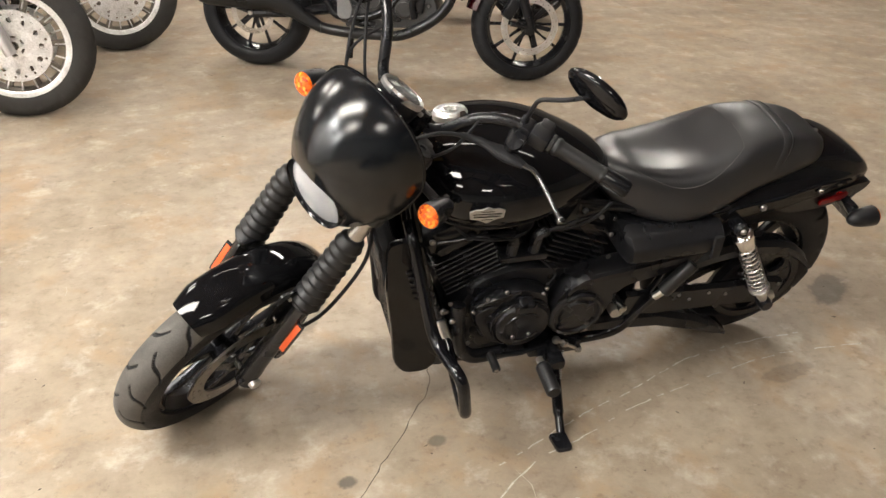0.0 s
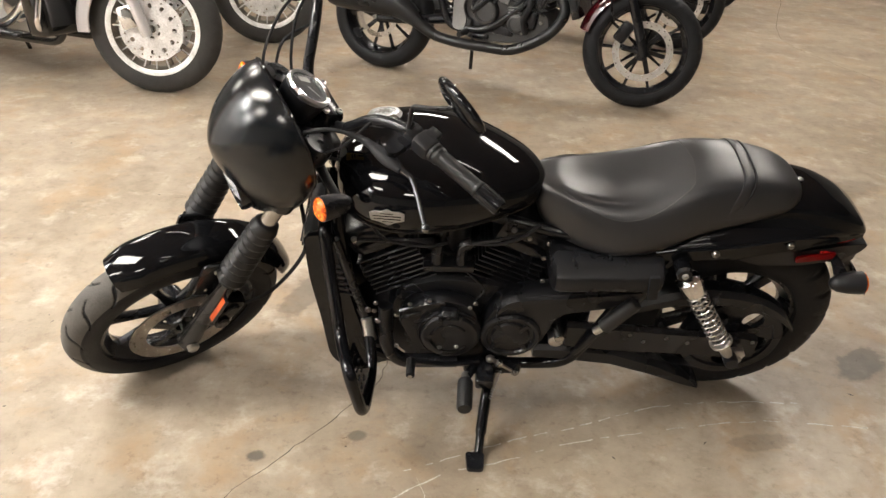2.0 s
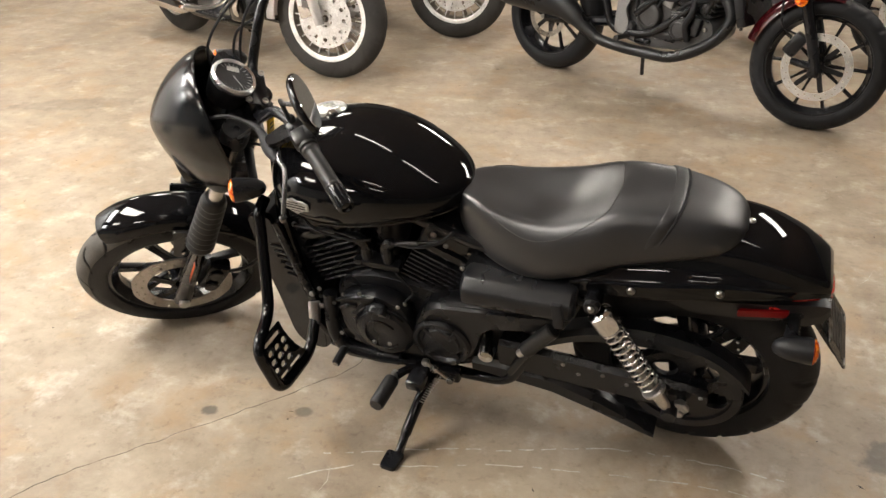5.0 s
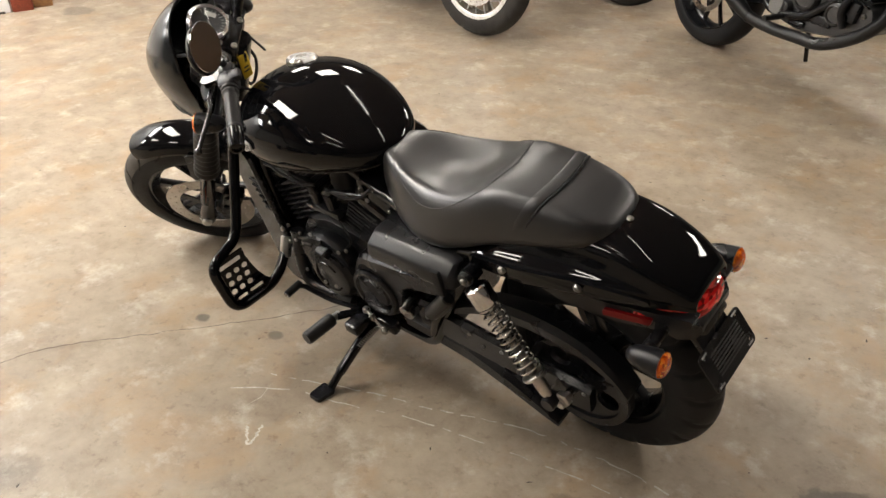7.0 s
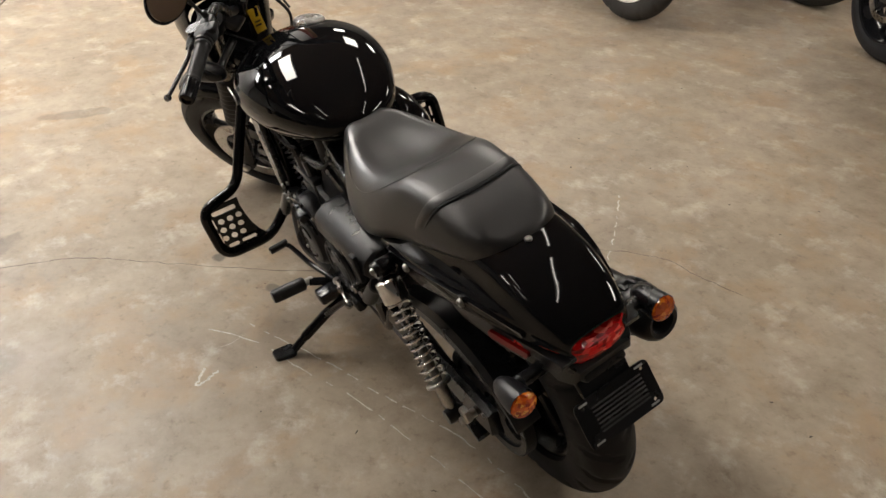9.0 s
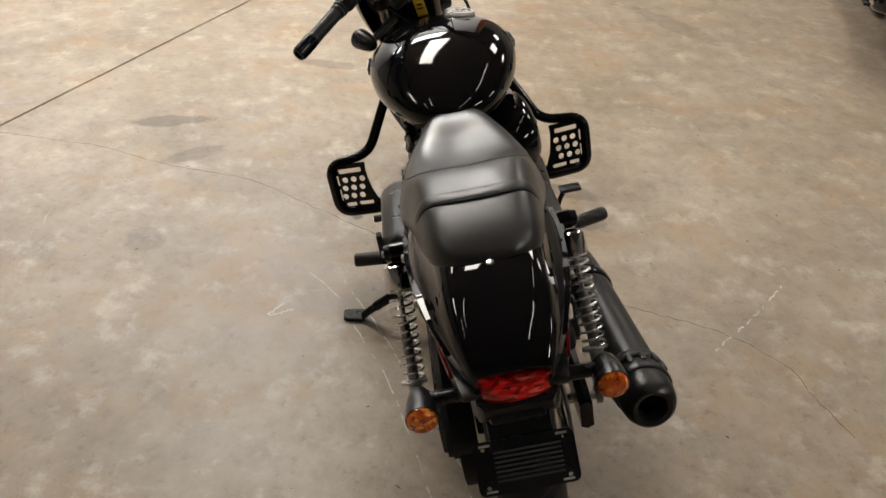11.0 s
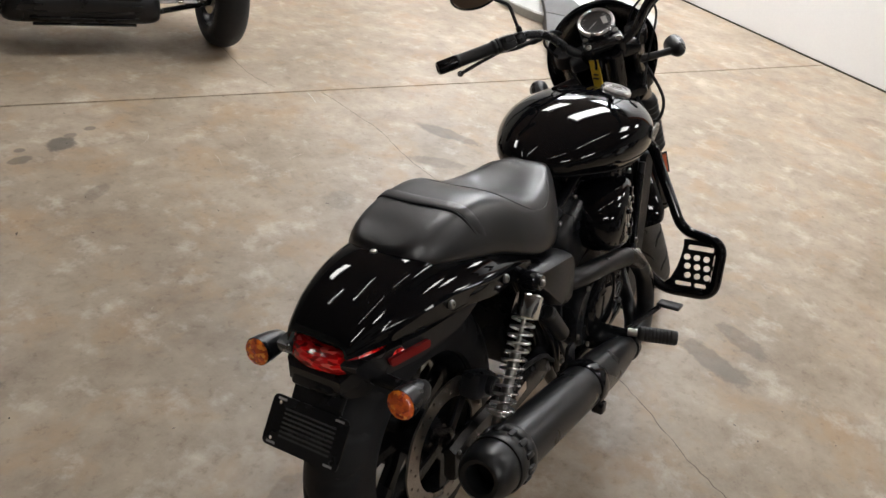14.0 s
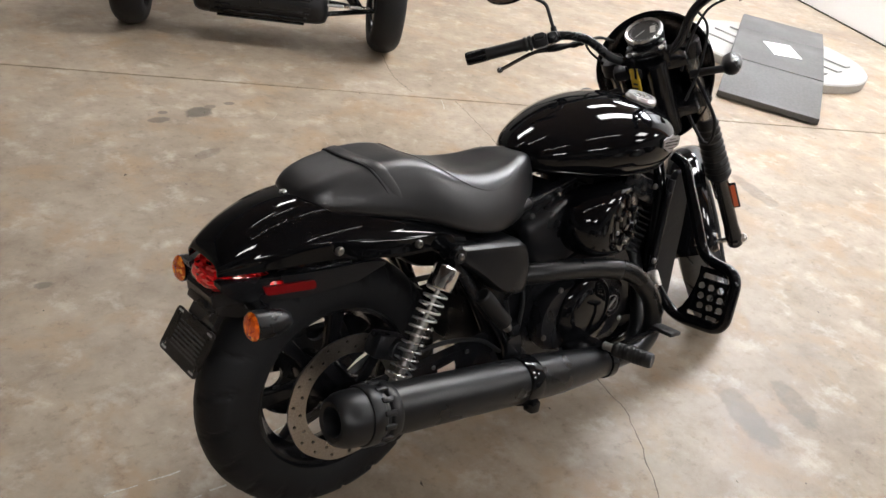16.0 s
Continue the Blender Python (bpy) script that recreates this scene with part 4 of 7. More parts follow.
def turn_signal(root, back, face, r, steer, name="turn_signal"):
    """A round turn signal: stalk from root, bucket from back to face, amber lens."""
    root, back, face = Vector(root), Vector(back), Vector(face)
    L = (face - back).length
    m = along(back, face)
    bm = B()
    mid = back.lerp(face, 0.35)
    tube(bm, [root, root.lerp(mid, 0.5), mid], [r * 0.42, r * 0.36, r * 0.4], 12)
    stalk = hp(name, bm, PLASTIC, "black turn signal with round amber lens", None, steer)
    bm = B()
    lathe(bm, [(r * 0.12, 0), (r * 0.45, L * 0.06), (r * 0.72, L * 0.22), (r * 0.9, L * 0.5), (r, L * 0.86), (r, L), (r * 0.9, L)], m, 28)
    hp("bucket", bm, PLASTIC, "", stalk, steer)
    bm = B()
    prof = [(r * 0.97, L * 0.97)]
    for i in range(1, 8):
        a = i / 8
        prof += [(r * 0.97 * math.cos(a * 1.45), L + r * 0.42 * math.sin(a * 1.45)), (r * 0.955 * math.cos(a * 1.45 + 0.05), L + r * 0.40 * math.sin(a * 1.45 + 0.05))]
    lathe(bm, prof, m, 14)
    hp("lens", bm, AMBER, "amber lens", stalk, steer, 20)


for s in (-1, 1):
    turn_signal((-1.165, s * 0.10, 0.885), (-1.137, s * 0.212, 0.872), (-1.213, s * 0.212, 0.889), 0.0295, True)
    turn_signal((0.195, s * 0.07, 0.598), (0.155, s * 0.17, 0.582), (0.236, s * 0.17, 0.588), 0.0295, False)

# yellow service tag hanging at the ignition lock
bm = B()
box(bm, (0.006, 0.03, 0.085), at(-1.077, -0.032, 0.885, Matrix.Rotation(radians(18), 4, "Y") @ Matrix.Rotation(radians(8), 4, "X")), 0.002)
tag = hp("tag", bm, YELLOW, "yellow plastic tag on the ignition lock")
for i in range(4):
    bm = B()
    box(bm, (0.001, 0.018 - 0.003 * (i % 2), 0.005), at(-1.073 + 0.0032 * (1.5 - i) * -0.9, -0.032, 0.87 + 0.012 * i, Matrix.Rotation(radians(18), 4, "Y")))
    hp("print_bar", bm, DIAL, "", tag)
bm = B()
rod(bm, (-1.085, -0.03, 0.90), (-1.075, -0.03, 0.93), 0.016)
hp("ignition_lock", bm, SATIN, "")

# ---- tank, seat, rear fender ----
def hull(sections, n_along, n_round, shape):
    """Rings from smooth sections; shape gives the point for a section and an angle."""
    S = spline(sections, n_along)
    return [[shape(s, 2 * math.pi * j / n_round) for j in range(n_round)] for s in S]


def sgn_pow(v, p):
    return math.copysign(abs(v) ** p, v)


def tank_point(s, a):
    x, hw, top, mid, low = s
    hw *= 0.97
    c, d = math.cos(a), math.sin(a)
    y = hw * sgn_pow(c, 0.92)
    z = mid + (top - mid) * abs(d) ** 1.0 if d > 0 else mid - (mid - low) * abs(d) ** 0.8
    return (x, y, z)


TANK = [(-1.082, 0.03, 0.79, 0.76, 0.735), (-1.07, 0.085, 0.822, 0.763, 0.705), (-1.035, 0.15, 0.852, 0.768, 0.685), (-0.98, 0.19, 0.872, 0.772, 0.672), (-0.91, 0.207, 0.883, 0.775, 0.663), (-0.83, 0.203, 0.882, 0.777, 0.667), (-0.75, 0.183, 0.867, 0.776, 0.68), (-0.68, 0.152, 0.842, 0.771, 0.696), (-0.62, 0.114, 0.813, 0.764, 0.711), (-0.585, 0.075, 0.791, 0.759, 0.725), (-0.566, 0.03, 0.775, 0.757, 0.74)]
bm = B()
rings(bm, hull(TANK, 52, 72, tank_point))
tank = hp("fuel_tank", bm, GLOSS, "gloss black teardrop fuel tank", None, False, 60)
bm = B()
S = spline(TANK, 52)
for s in (-1, 1):
    tube(bm, [(x, s * hw * 0.80, mid - (mid - low) * 0.66) for x, hw, top, mid, low in S[4:48]], 0.0035, 8)
hp("seam", bm, SATIN, "", tank)
CAP = along((-0.965, 0.072, 0.868), (-0.965 - 0.10, 0.072 + 0.24, 1.868))
bm = B()
lathe(bm, [(0.043, -0.008), (0.043, 0.006), (0.038, 0.013), (0.030, 0.0135), (0.029, 0.010), (0.022, 0.010), (0.021, 0.0135), (0.004, 0.014)], CAP, 40)
hp("fuel_cap", bm, BRIGHT, "round chrome fuel cap", tank)
bm = B()
for a in range(3):
    box(bm, (0.03, 0.006, 0.004), CAP @ at(0, 0, 0.014) @ Matrix.Rotation(a * 2.09, 4, "Z"), 0.001, 1)
hp("cap_relief", bm, STEEL, "", tank)
SILVER = material("badge_silver", (0.38, 0.38, 0.38), 0.45, metal=0.9, vary=0.2)
for s in (-1, 1):
    c = Vector((-0.945, s * 0.201, 0.777))
    m = Matrix.Translation(c) @ Matrix.Rotation(s * radians(7), 4, "Z") @ Matrix.Rotation(s * radians(-4), 4, "X") @ Matrix.Rotation(radians(-3), 4, "Y") @ SIDE
    bm = B()
    crest = [(-0.041, 0.012), (-0.028, 0.019), (-0.013, 0.018), (0, 0.025), (0.013, 0.018), (0.028, 0.019), (0.041, 0.012), (0.039, -0.009), (0.02, -0.014), (0, -0.025), (-0.02, -0.014), (-0.039, -0.009)]
    plate(bm, crest, 0.004, m, 0.001)
    badge = hp("badge", bm, SILVER, "wide silver crest badge with dark bars", tank)
    for z, w, h in ((0.012, 0.030, 0.0022), (0.0045, 0.066, 0.003), (-0.004, 0.062, 0.003), (-0.0125, 0.026, 0.0022)):
        bm = B()
        plate(bm, [(-w / 2, z - h / 2), (w / 2, z - h / 2), (w / 2, z + h / 2), (-w / 2, z + h / 2)], 0.0052, m)
        hp("badge_inlay", bm, SATIN, "", badge)


SEAT_HALF = [(1.0, 0.0), (1.0, 0.2), (0.94, 0.5), (0.83, 0.8), (0.68, 0.955), (0.42, 1.0), (0.0, 1.0)]
SEAT_PROFILE = spline(SEAT_HALF + [(-y, z) for y, z in SEAT_HALF[-2::-1]], 181)


def seat_point(s, a):
    """A seat section: flanks that lean in to a broad, slightly dished top."""
    x, hw, top, low, dish = s
    if math.sin(a) >= -1e-9:
        k = min(180.0, max(0.0, math.degrees(a)))
        i = min(179, int(k))
        u, v = SEAT_PROFILE[i] + (SEAT_PROFILE[i + 1] - SEAT_PROFILE[i]) * (k - i)
        return (x, hw * u, low + (top - low) * v - dish * math.cos(min(1, abs(u) / 0.75) * math.pi / 2) ** 2)
    return (x, hw * 0.97 * math.cos(a), low - 0.012 * abs(math.sin(a)) ** 0.5)


SEAT = [(-0.588, 0.04, 0.758, 0.735, 0.0), (-0.575, 0.072, 0.771, 0.695, 0.0), (-0.53, 0.105, 0.773, 0.66, 0.002), (-0.47, 0.136, 0.765, 0.645, 0.008), (-0.40, 0.158, 0.764, 0.64, 0.012), (-0.33, 0.165, 0.775, 0.652, 0.011), (-0.27, 0.159, 0.796, 0.672, 0.007), (-0.22, 0.148, 0.819, 0.692, 0.002), (-0.17, 0.138, 0.829, 0.708, 0.0), (-0.10, 0.128, 0.829, 0.726, 0.0), (-0.03, 0.115, 0.82, 0.742, 0.0), (0.02, 0.099, 0.806, 0.751, 0.0), (0.052, 0.073, 0.79, 0.758, 0.0), (0.066, 0.036, 0.777, 0.762, 0.0)]
bm = B()
rings(bm, hull(SEAT, 72, 96, seat_point))
seat = hp("seat", bm, LEATHER, "black leather two-up seat with stepped pillion", None, False, 60)


def seat_at(x, grow=0.0):
    S = spline(SEAT, 200)
    k = [np.interp(x, S[:, 0], S[:, i]) for i in range(1, 5)]
    return lambda a: Vector(seat_point((x, k[0] + grow, k[1] + grow, k[2], k[3]), a))


bm = B()
prof = []
for x, g in ((-0.099, -0.004), (-0.0985, 0.003), (-0.095, 0.0042), (-0.076, 0.0042), (-0.0725, 0.003), (-0.072, -0.004)):
    at_x = seat_at(x, g)
    prof.append([at_x(radians(a)) + Vector((0.05 * (abs(math.cos(radians(a))) ** 3) * -0.9, 0, 0)) for a in np.linspace(0, 180, 61)])
rings(bm, prof, False, False)
hp("strap", bm, LEATHER, "black leather grab strap", seat)
bm = B()
at_x = seat_at(-0.068, 0.0015)
tube(bm, [at_x(radians(a)) + Vector((0.05 * (abs(math.cos(radians(a))) ** 3) * -0.9, 0, 0)) for a in np.linspace(0, 180, 60)], 0.0032, 8)
hp("strap_seam", bm, RUBBER, "deep black seam behind the strap", seat)
for sy in (-1, 1):
    bm = B()
    pts = []
    for t in np.linspace(0, 1, 40):
        x = -0.53 + 0.30 * min(1, t / 0.72) + 0.022 * max(0, (t - 0.72) / 0.28) ** 0.5
        a = radians(56 - 16 * math.sin(math.pi * min(1, t / 0.72)) + 34 * max(0, (t - 0.72) / 0.28))
        pts.append(seat_at(x, 0.0006)(a if sy > 0 else math.pi - a))
    tube(bm, pts, 0.0009, 6)
    hp("stitching", bm, THREAD, "grey stitched seam", seat)


def fender_half(sections, n, inset=0.0):
    """Fender sections: a narrow domed crown that sweeps out into flared flanks."""
    loops = []
    for x, hw, cw, top, low in spline(sections, n):
        h, hw, cw = top - inset - low, hw - inset, cw - inset
        half = [(hw, 0.0), (hw - 0.002, 0.2), (hw - 0.2 * (hw - cw), 0.32), (cw + (hw - cw) * 0.3, 0.44), (cw * 0.98, 0.62), (cw * 0.87, 0.82), (cw * 0.6, 0.95), (0.0, 1.0)]
        prof = spline(half + [(-y, z) for y, z in half[-2::-1]], 45)
        loops.append([Vector((x, y, low + h * z)) for y, z in prof])
    return loops


# x, half width at the foot, half width of the crown, top, foot
RF = [(-0.29, 0.158, 0.128, 0.70, 0.625), (-0.22, 0.161, 0.124, 0.735, 0.638), (-0.12, 0.16, 0.118, 0.765, 0.648), (-0.02, 0.151, 0.112, 0.779, 0.656), (0.06, 0.137, 0.106, 0.777, 0.660), (0.12, 0.122, 0.102, 0.764, 0.661), (0.18, 0.102, 0.093, 0.738, 0.659), (0.215, 0.088, 0.083, 0.717, 0.658), (0.24, 0.077, 0.074, 0.698, 0.656), (0.253, 0.069, 0.067, 0.684, 0.655)]


def fender_hw(x):
    return float(np.interp(x, [r[0] for r in RF], [r[1] for r in RF]))


bm = B()
out, inn = fender_half(RF, 44), fender_half(RF, 44, 0.004)
rings(bm, [o + i[::-1] for o, i in zip(out, inn)])
rear_fender = hp("rear_fender", bm, GLOSS, "gloss black rear fender", None, False, 50)
bm = B()
lathe(bm, [(0.008, -0.004), (0.008, 0.004), (0.006, 0.006), (0.003, 0.0065)], along((0.071, 0, 0.773), (0.171, 0, 1.77)), 16)
hp("bolt", bm, STEEL, "", rear_fender)
# side struts below the fender, with their bolts
STRUT = [(-0.255, 0.638), (-0.245, 0.664), (-0.21, 0.67), (-0.12, 0.68), (0.03, 0.7), (0.10, 0.694), (0.17, 0.677), (0.175, 0.664), (0.03, 0.668), (-0.1, 0.645), (-0.2, 0.64)]
for s in (-1, 1):
    bm = B()
    prof = soft_poly(STRUT, 0.01, 2)
    rings(bm, [[Vector((x, s * (fender_hw(x) + w), z)) for x, z in prof] for w in (-0.02, 0.001, 0.005)])
    strut = hp("fender_strut", bm, GLOSS, "gloss black fender strut")
    for x, z in ((-0.151, 0.664), (0.032, 0.684)):
        y = s * (fender_hw(x) + 0.004)
        bolt(bike, (x, y, z), (x, s, z), 0.0095).parent = strut
    # black tail rail with red reflector
    bm = B()
    rail = [(0.262, 0.648), (0.25, 0.622), (0.2, 0.60), (0.1, 0.592), (-0.02, 0.60), (-0.1, 0.625), (-0.04, 0.638), (0.1, 0.642), (0.2, 0.648)]
    prof = soft_poly(rail, 0.012, 2)
    rings(bm, [[Vector((x, s * ((0.128 - 0.17 * max(0, x - 0.02)) + w), z)) for x, z in prof] for w in (-0.03, -0.004, 0.004)])
    rail = hp("tail_rail", bm, PLASTIC, "matte black tail rail")
    bm = B()
    prof = soft_poly([(0.075, 0.607), (0.175, 0.611), (0.18, 0.630), (0.075, 0.625)], 0.006, 3)
    rings(bm, [[Vector((x, s * ((0.133 - 0.17 * (x - 0.02)) + w), z)) for x, z in prof] for w in (-0.003, 0.004)])
    hp("reflector", bm, RED_REFLECTOR, "red side reflector", rail)

# tail light: a band that wraps round under the fender's end, its wings tapering forwards
bm = B()
loops = []
plan = spline([(0.135, -0.099, 0.003), (0.165, -0.092, 0.006), (0.2, -0.082, 0.009), (0.23, -0.068, 0.01), (0.25, -0.04, 0.009), (0.256, 0.0, 0.0082), (0.25, 0.04, 0.009), (0.23, 0.068, 0.01), (0.2, 0.082, 0.009), (0.165, 0.092, 0.006), (0.135, 0.099, 0.003)], 45)
for i, (x, y, k) in enumerate(plan):
    k *= 100
    d = plan[min(i + 1, 44)] - plan[max(i - 1, 0)]
    n = Vector((d[1], -d[0], 0)).normalized()
    c = Vector((x, y, 0.641 - 0.012 * (1 - k)))
    loops.append([c + n * u + Vector((0, 0, v * k)) for u, v in ((-0.03, 0.016), (-0.008, 0.019), (0.004, 0.012), (0.01, 0.0), (0.012, -0.012), (0.008, -0.022), (-0.004, -0.026), (-0.02, -0.024))])
rings(bm, loops)
tail = hp("tail_light", bm, RED_FACET, "red curved tail light lens, prism glints put into its colour", None, False, 25)
# tail body, plate bracket and plate
bm = B()
loops = []
for x, hw, top, low in ((-0.1, 0.08, 0.64, 0.61), (0.05, 0.085, 0.64, 0.60), (0.15, 0.085, 0.642, 0.585), (0.22, 0.08, 0.64, 0.565), (0.255, 0.07, 0.62, 0.575), (0.265, 0.06, 0.61, 0.59)):
    loops.append([(x, y * hw, top if z > 0 else low) for y, z in ((-1, 0), (-1, 1), (1, 1), (1, 0), (0.8, -1), (-0.8, -1))])
rings(bm, loops)
hp("tail_body", bm, PLASTIC, "matte black tail housing")
PT = Vector((0.298, -0.004, 0.503))
PX = Vector((0.545, 0, -0.838))
PM = Matrix(((0, -PX.x, 0.838, PT.x), (1, 0, 0, PT.y), (0, -PX.z, 0.545, PT.z), (0, 0, 0, 1)))
bm = B()
plate(bm, soft_poly([(-0.06, 0.13), (0.06, 0.13), (0.055, 0.0), (0.05, -0.05), (-0.05, -0.05), (-0.055, 0.0)], 0.01), 0.014, PM @ at(0, 0.01, -0.012), 0.003)
box(bm, (0.10, 0.035, 0.03), PM @ at(0, 0.095, 0.008), 0.008)
hp("plate_bracket", bm, PLASTIC, "matte black number plate bracket")
bm = B()
holed(bm, soft_poly([(-0.09, -0.048), (0.09, -0.048), (0.09, 0.048), (-0.09, 0.048)], 0.014), [(-0.072, 0.034, 0.004), (0.072, 0.034, 0.004), (-0.072, -0.034, 0.004), (0.072, -0.034, 0.004)], 0.003, PM)
plate_ob = hp("number_plate", bm, PLASTIC, "black plastic dealer plate with grey print bars")
GREY = material("grey_print", (0.06, 0.06, 0.06), 0.5)
for i in range(7):
    bm = B()
    box(bm, (0.12, 0.0035, 0.0008), PM @ at(0.005, 0.026 - 0.0085 * i, 0.0019))
    hp("print_bar", bm, GREY, "", plate_ob)
for x, y, w in ((-0.068, 0.041, 0.02), (0.068, 0.041, 0.02), (-0.068, -0.041, 0.02), (0.068, -0.041, 0.02)):
    bm = B()
    box(bm, (w, 0.004, 0.001), PM @ at(x, y, 0.0019))
    hp("print_bar", bm, PRINT, "", plate_ob)

# ---- frame, engine and running gear ----
def mirrored(points, s):
    return [(x, s * y, z) for x, y, z in points]


# frame
for s in (-1, 1):
    bm = B()
    tube(bm, rounded(mirrored([(-1.09, 0.03, 0.78), (-1.07, 0.10, 0.62), (-1.02, 0.125, 0.24), (-0.92, 0.125, 0.185), (-0.55, 0.13, 0.19), (-0.45, 0.15, 0.225), (-0.40, 0.15, 0.33), (-0.33, 0.14, 0.5), (-0.24, 0.14, 0.63)], s), 0.05), 0.0165, 14)
    hp("frame_tube", bm, GLOSS, "gloss black frame cradle tube")
    bm = B()
    tube(bm, rounded(mirrored([(-1.06, 0.03, 0.74), (-0.75, 0.06, 0.69), (-0.5, 0.11, 0.66), (-0.2, 0.125, 0.655), (0.15, 0.09, 0.63)], s), 0.06), 0.015, 12)
    hp("seat_rail", bm, SATIN, "black frame rail under the seat")

# radiator with gloss side shrouds
bm = B()
box(bm, (0.045, 0.24, 0.40), at(-1.112, 0, 0.43, Matrix.Rotation(radians(-9), 4, "Y")), 0.02)
radiator = hp("radiator", bm, RUBBER, "tall black radiator with shrouds")
for i in range(26):
    bm = B()
    box(bm, (0.004, 0.22, 0.004), at(-1.112, 0, 0.43, Matrix.Rotation(radians(-9), 4, "Y")) @ at(-0.024, 0, -0.19 + 0.0152 * i))
    hp("cooling_fin", bm, SATIN, "", radiator)
for s in (-1, 1):
    bm = B()
    plate(bm, soft_poly([(-1.155, 0.655), (-1.085, 0.665), (-1.035, 0.4), (-0.99, 0.2), (-1.02, 0.16), (-1.085, 0.165), (-1.115, 0.21), (-1.13, 0.36), (-1.15, 0.5)], 0.025), 0.02, at(0, s * 0.128, 0) @ SIDE, 0.006)
    shroud = hp("shroud", bm, GLOSS if s < 0 else RUBBER, "black radiator shroud", radiator)
    for i in range(6 if s < 0 else 0):
        bm = B()
        box(bm, (0.038, 0.006, 0.007), at(-1.085 + 0.0055 * i, s * 0.14, 0.56 - 0.02 * i, Matrix.Rotation(radians(10), 4, "Y")), 0.002, 1)
        hp("louvre", bm, SATIN, "", shroud)
bm = B()
loops = [[(x, y * hw, z) for y, z in ((-1, 0.25), (-1, 0.17), (-0.7, 0.145), (0.7, 0.145), (1, 0.17), (1, 0.25))] for x, hw in ((-1.06, 0.09), (-1.03, 0.12), (-0.98, 0.13), (-0.93, 0.11))]
rings(bm, loops)
hp("belly_pan", bm, MATTE, "black lower cover")

# crankcase
bm = B()
case = soft_poly([(-0.955, 0.27), (-0.945, 0.43), (-0.9, 0.49), (-0.8, 0.52), (-0.66, 0.5), (-0.54, 0.46), (-0.5, 0.36), (-0.52, 0.25), (-0.6, 0.20), (-0.9, 0.195)], 0.04)
plate(bm, case, 0.25, SIDE, 0.02)
engine = hp("crankcase", bm, MATTE, "matte black engine case")
bm = B()
box(bm, (0.3, 0.2, 0.05), at(-0.76, 0, 0.185), 0.02)
hp("oil_pan", bm, MATTE, "", engine)


def cylinder(x0, z0, tilt, name):
    """A finned cylinder with its head, leaning from the crankcase."""
    m = at(x0, 0, z0, Matrix.Rotation(radians(tilt), 4, "Y"))
    bm = B()
    box(bm, (0.145, 0.19, 0.16), m @ at(0, 0, 0.10), 0.02)
    barrel = hp(name, bm, MATTE, "black finned cylinder")
    for i in range(8):
        bm = B()
        box(bm, (0.178 - 0.002 * i, 0.228, 0.0055), m @ at(0, 0, 0.05 + 0.0165 * i), 0.002, 1)
        hp("fin", bm, MATTE, "", barrel)
    bm = B()
    box(bm, (0.165, 0.21, 0.085), m @ at(0, 0, 0.215), 0.025)
    box(bm, (0.11, 0.235, 0.03), m @ at(0, 0, 0.20), 0.01)
    hp("cylinder_head", bm, SATIN, "", barrel)
    for s in (-1, 1):
        for dx in (-0.05, 0.05):
            p = m @ Vector((dx, s * 0.105, 0.24))
            q = m @ Vector((dx, s * 1.105, 0.24))
            bolt(bike, p, q, 0.008).parent = barrel


cylinder(-0.88, 0.43, -27, "front_cylinder")
cylinder(-0.69, 0.43, 24, "rear_cylinder")
# intake between the cylinders
bm = B()
rod(bm, (-0.79, -0.03, 0.52), (-0.785, -0.03, 0.68), 0.05)
for x in (-0.825, -0.765):
    tube(bm, rounded([(x, -0.12, 0.56), (x, -0.125, 0.63), (x + (0.05 if x > -0.8 else -0.08), -0.13, 0.645), (x + (0.16 if x > -0.8 else -0.2), -0.12, 0.665 if x > -0.8 else 0.63)], 0.02), [0.015] * 8 + [0.006] * 30, 10)
box(bm, (0.13, 0.05, 0.02), at(-0.795, -0.115, 0.556), 0.006)
hp("throttle_body", bm, SATIN, "black intake with rubber hoses", engine)
bm = B()
tube(bm, spline([(-0.74, -0.13, 0.64), (-0.68, -0.135, 0.645), (-0.62, -0.13, 0.665), (-0.58, -0.12, 0.70)], 20), 0.0045, 8)
tube(bm, spline([(-0.76, -0.13, 0.555), (-0.72, -0.14, 0.52), (-0.70, -0.145, 0.49), (-0.72, -0.15, 0.46)], 20), 0.0035, 8)
tube(bm, spline([(-1.0, -0.1, 0.7), (-0.96, -0.14, 0.66), (-0.86, -0.14, 0.635), (-0.8, -0.13, 0.64)], 20), 0.004, 8)
hp("wiring", bm, RUBBER, "black cables along the engine", engine)
for p in ((-0.60, -0.125, 0.66), (-0.56, -0.13, 0.60), (-0.72, -0.155, 0.455), (-0.985, -0.14, 0.40), (-0.965, -0.14, 0.36), (-0.98, -0.145, 0.435), (-0.555, -0.14, 0.53)):
    bolt(bike, p, (p[0], -1, p[2]), 0.0065).parent = engine

bm = B()
box(bm, (0.15, 0.2, 0.24), at(-0.47, 0, 0.39), 0.02)
hp("gearbox", bm, MATTE, "", engine)

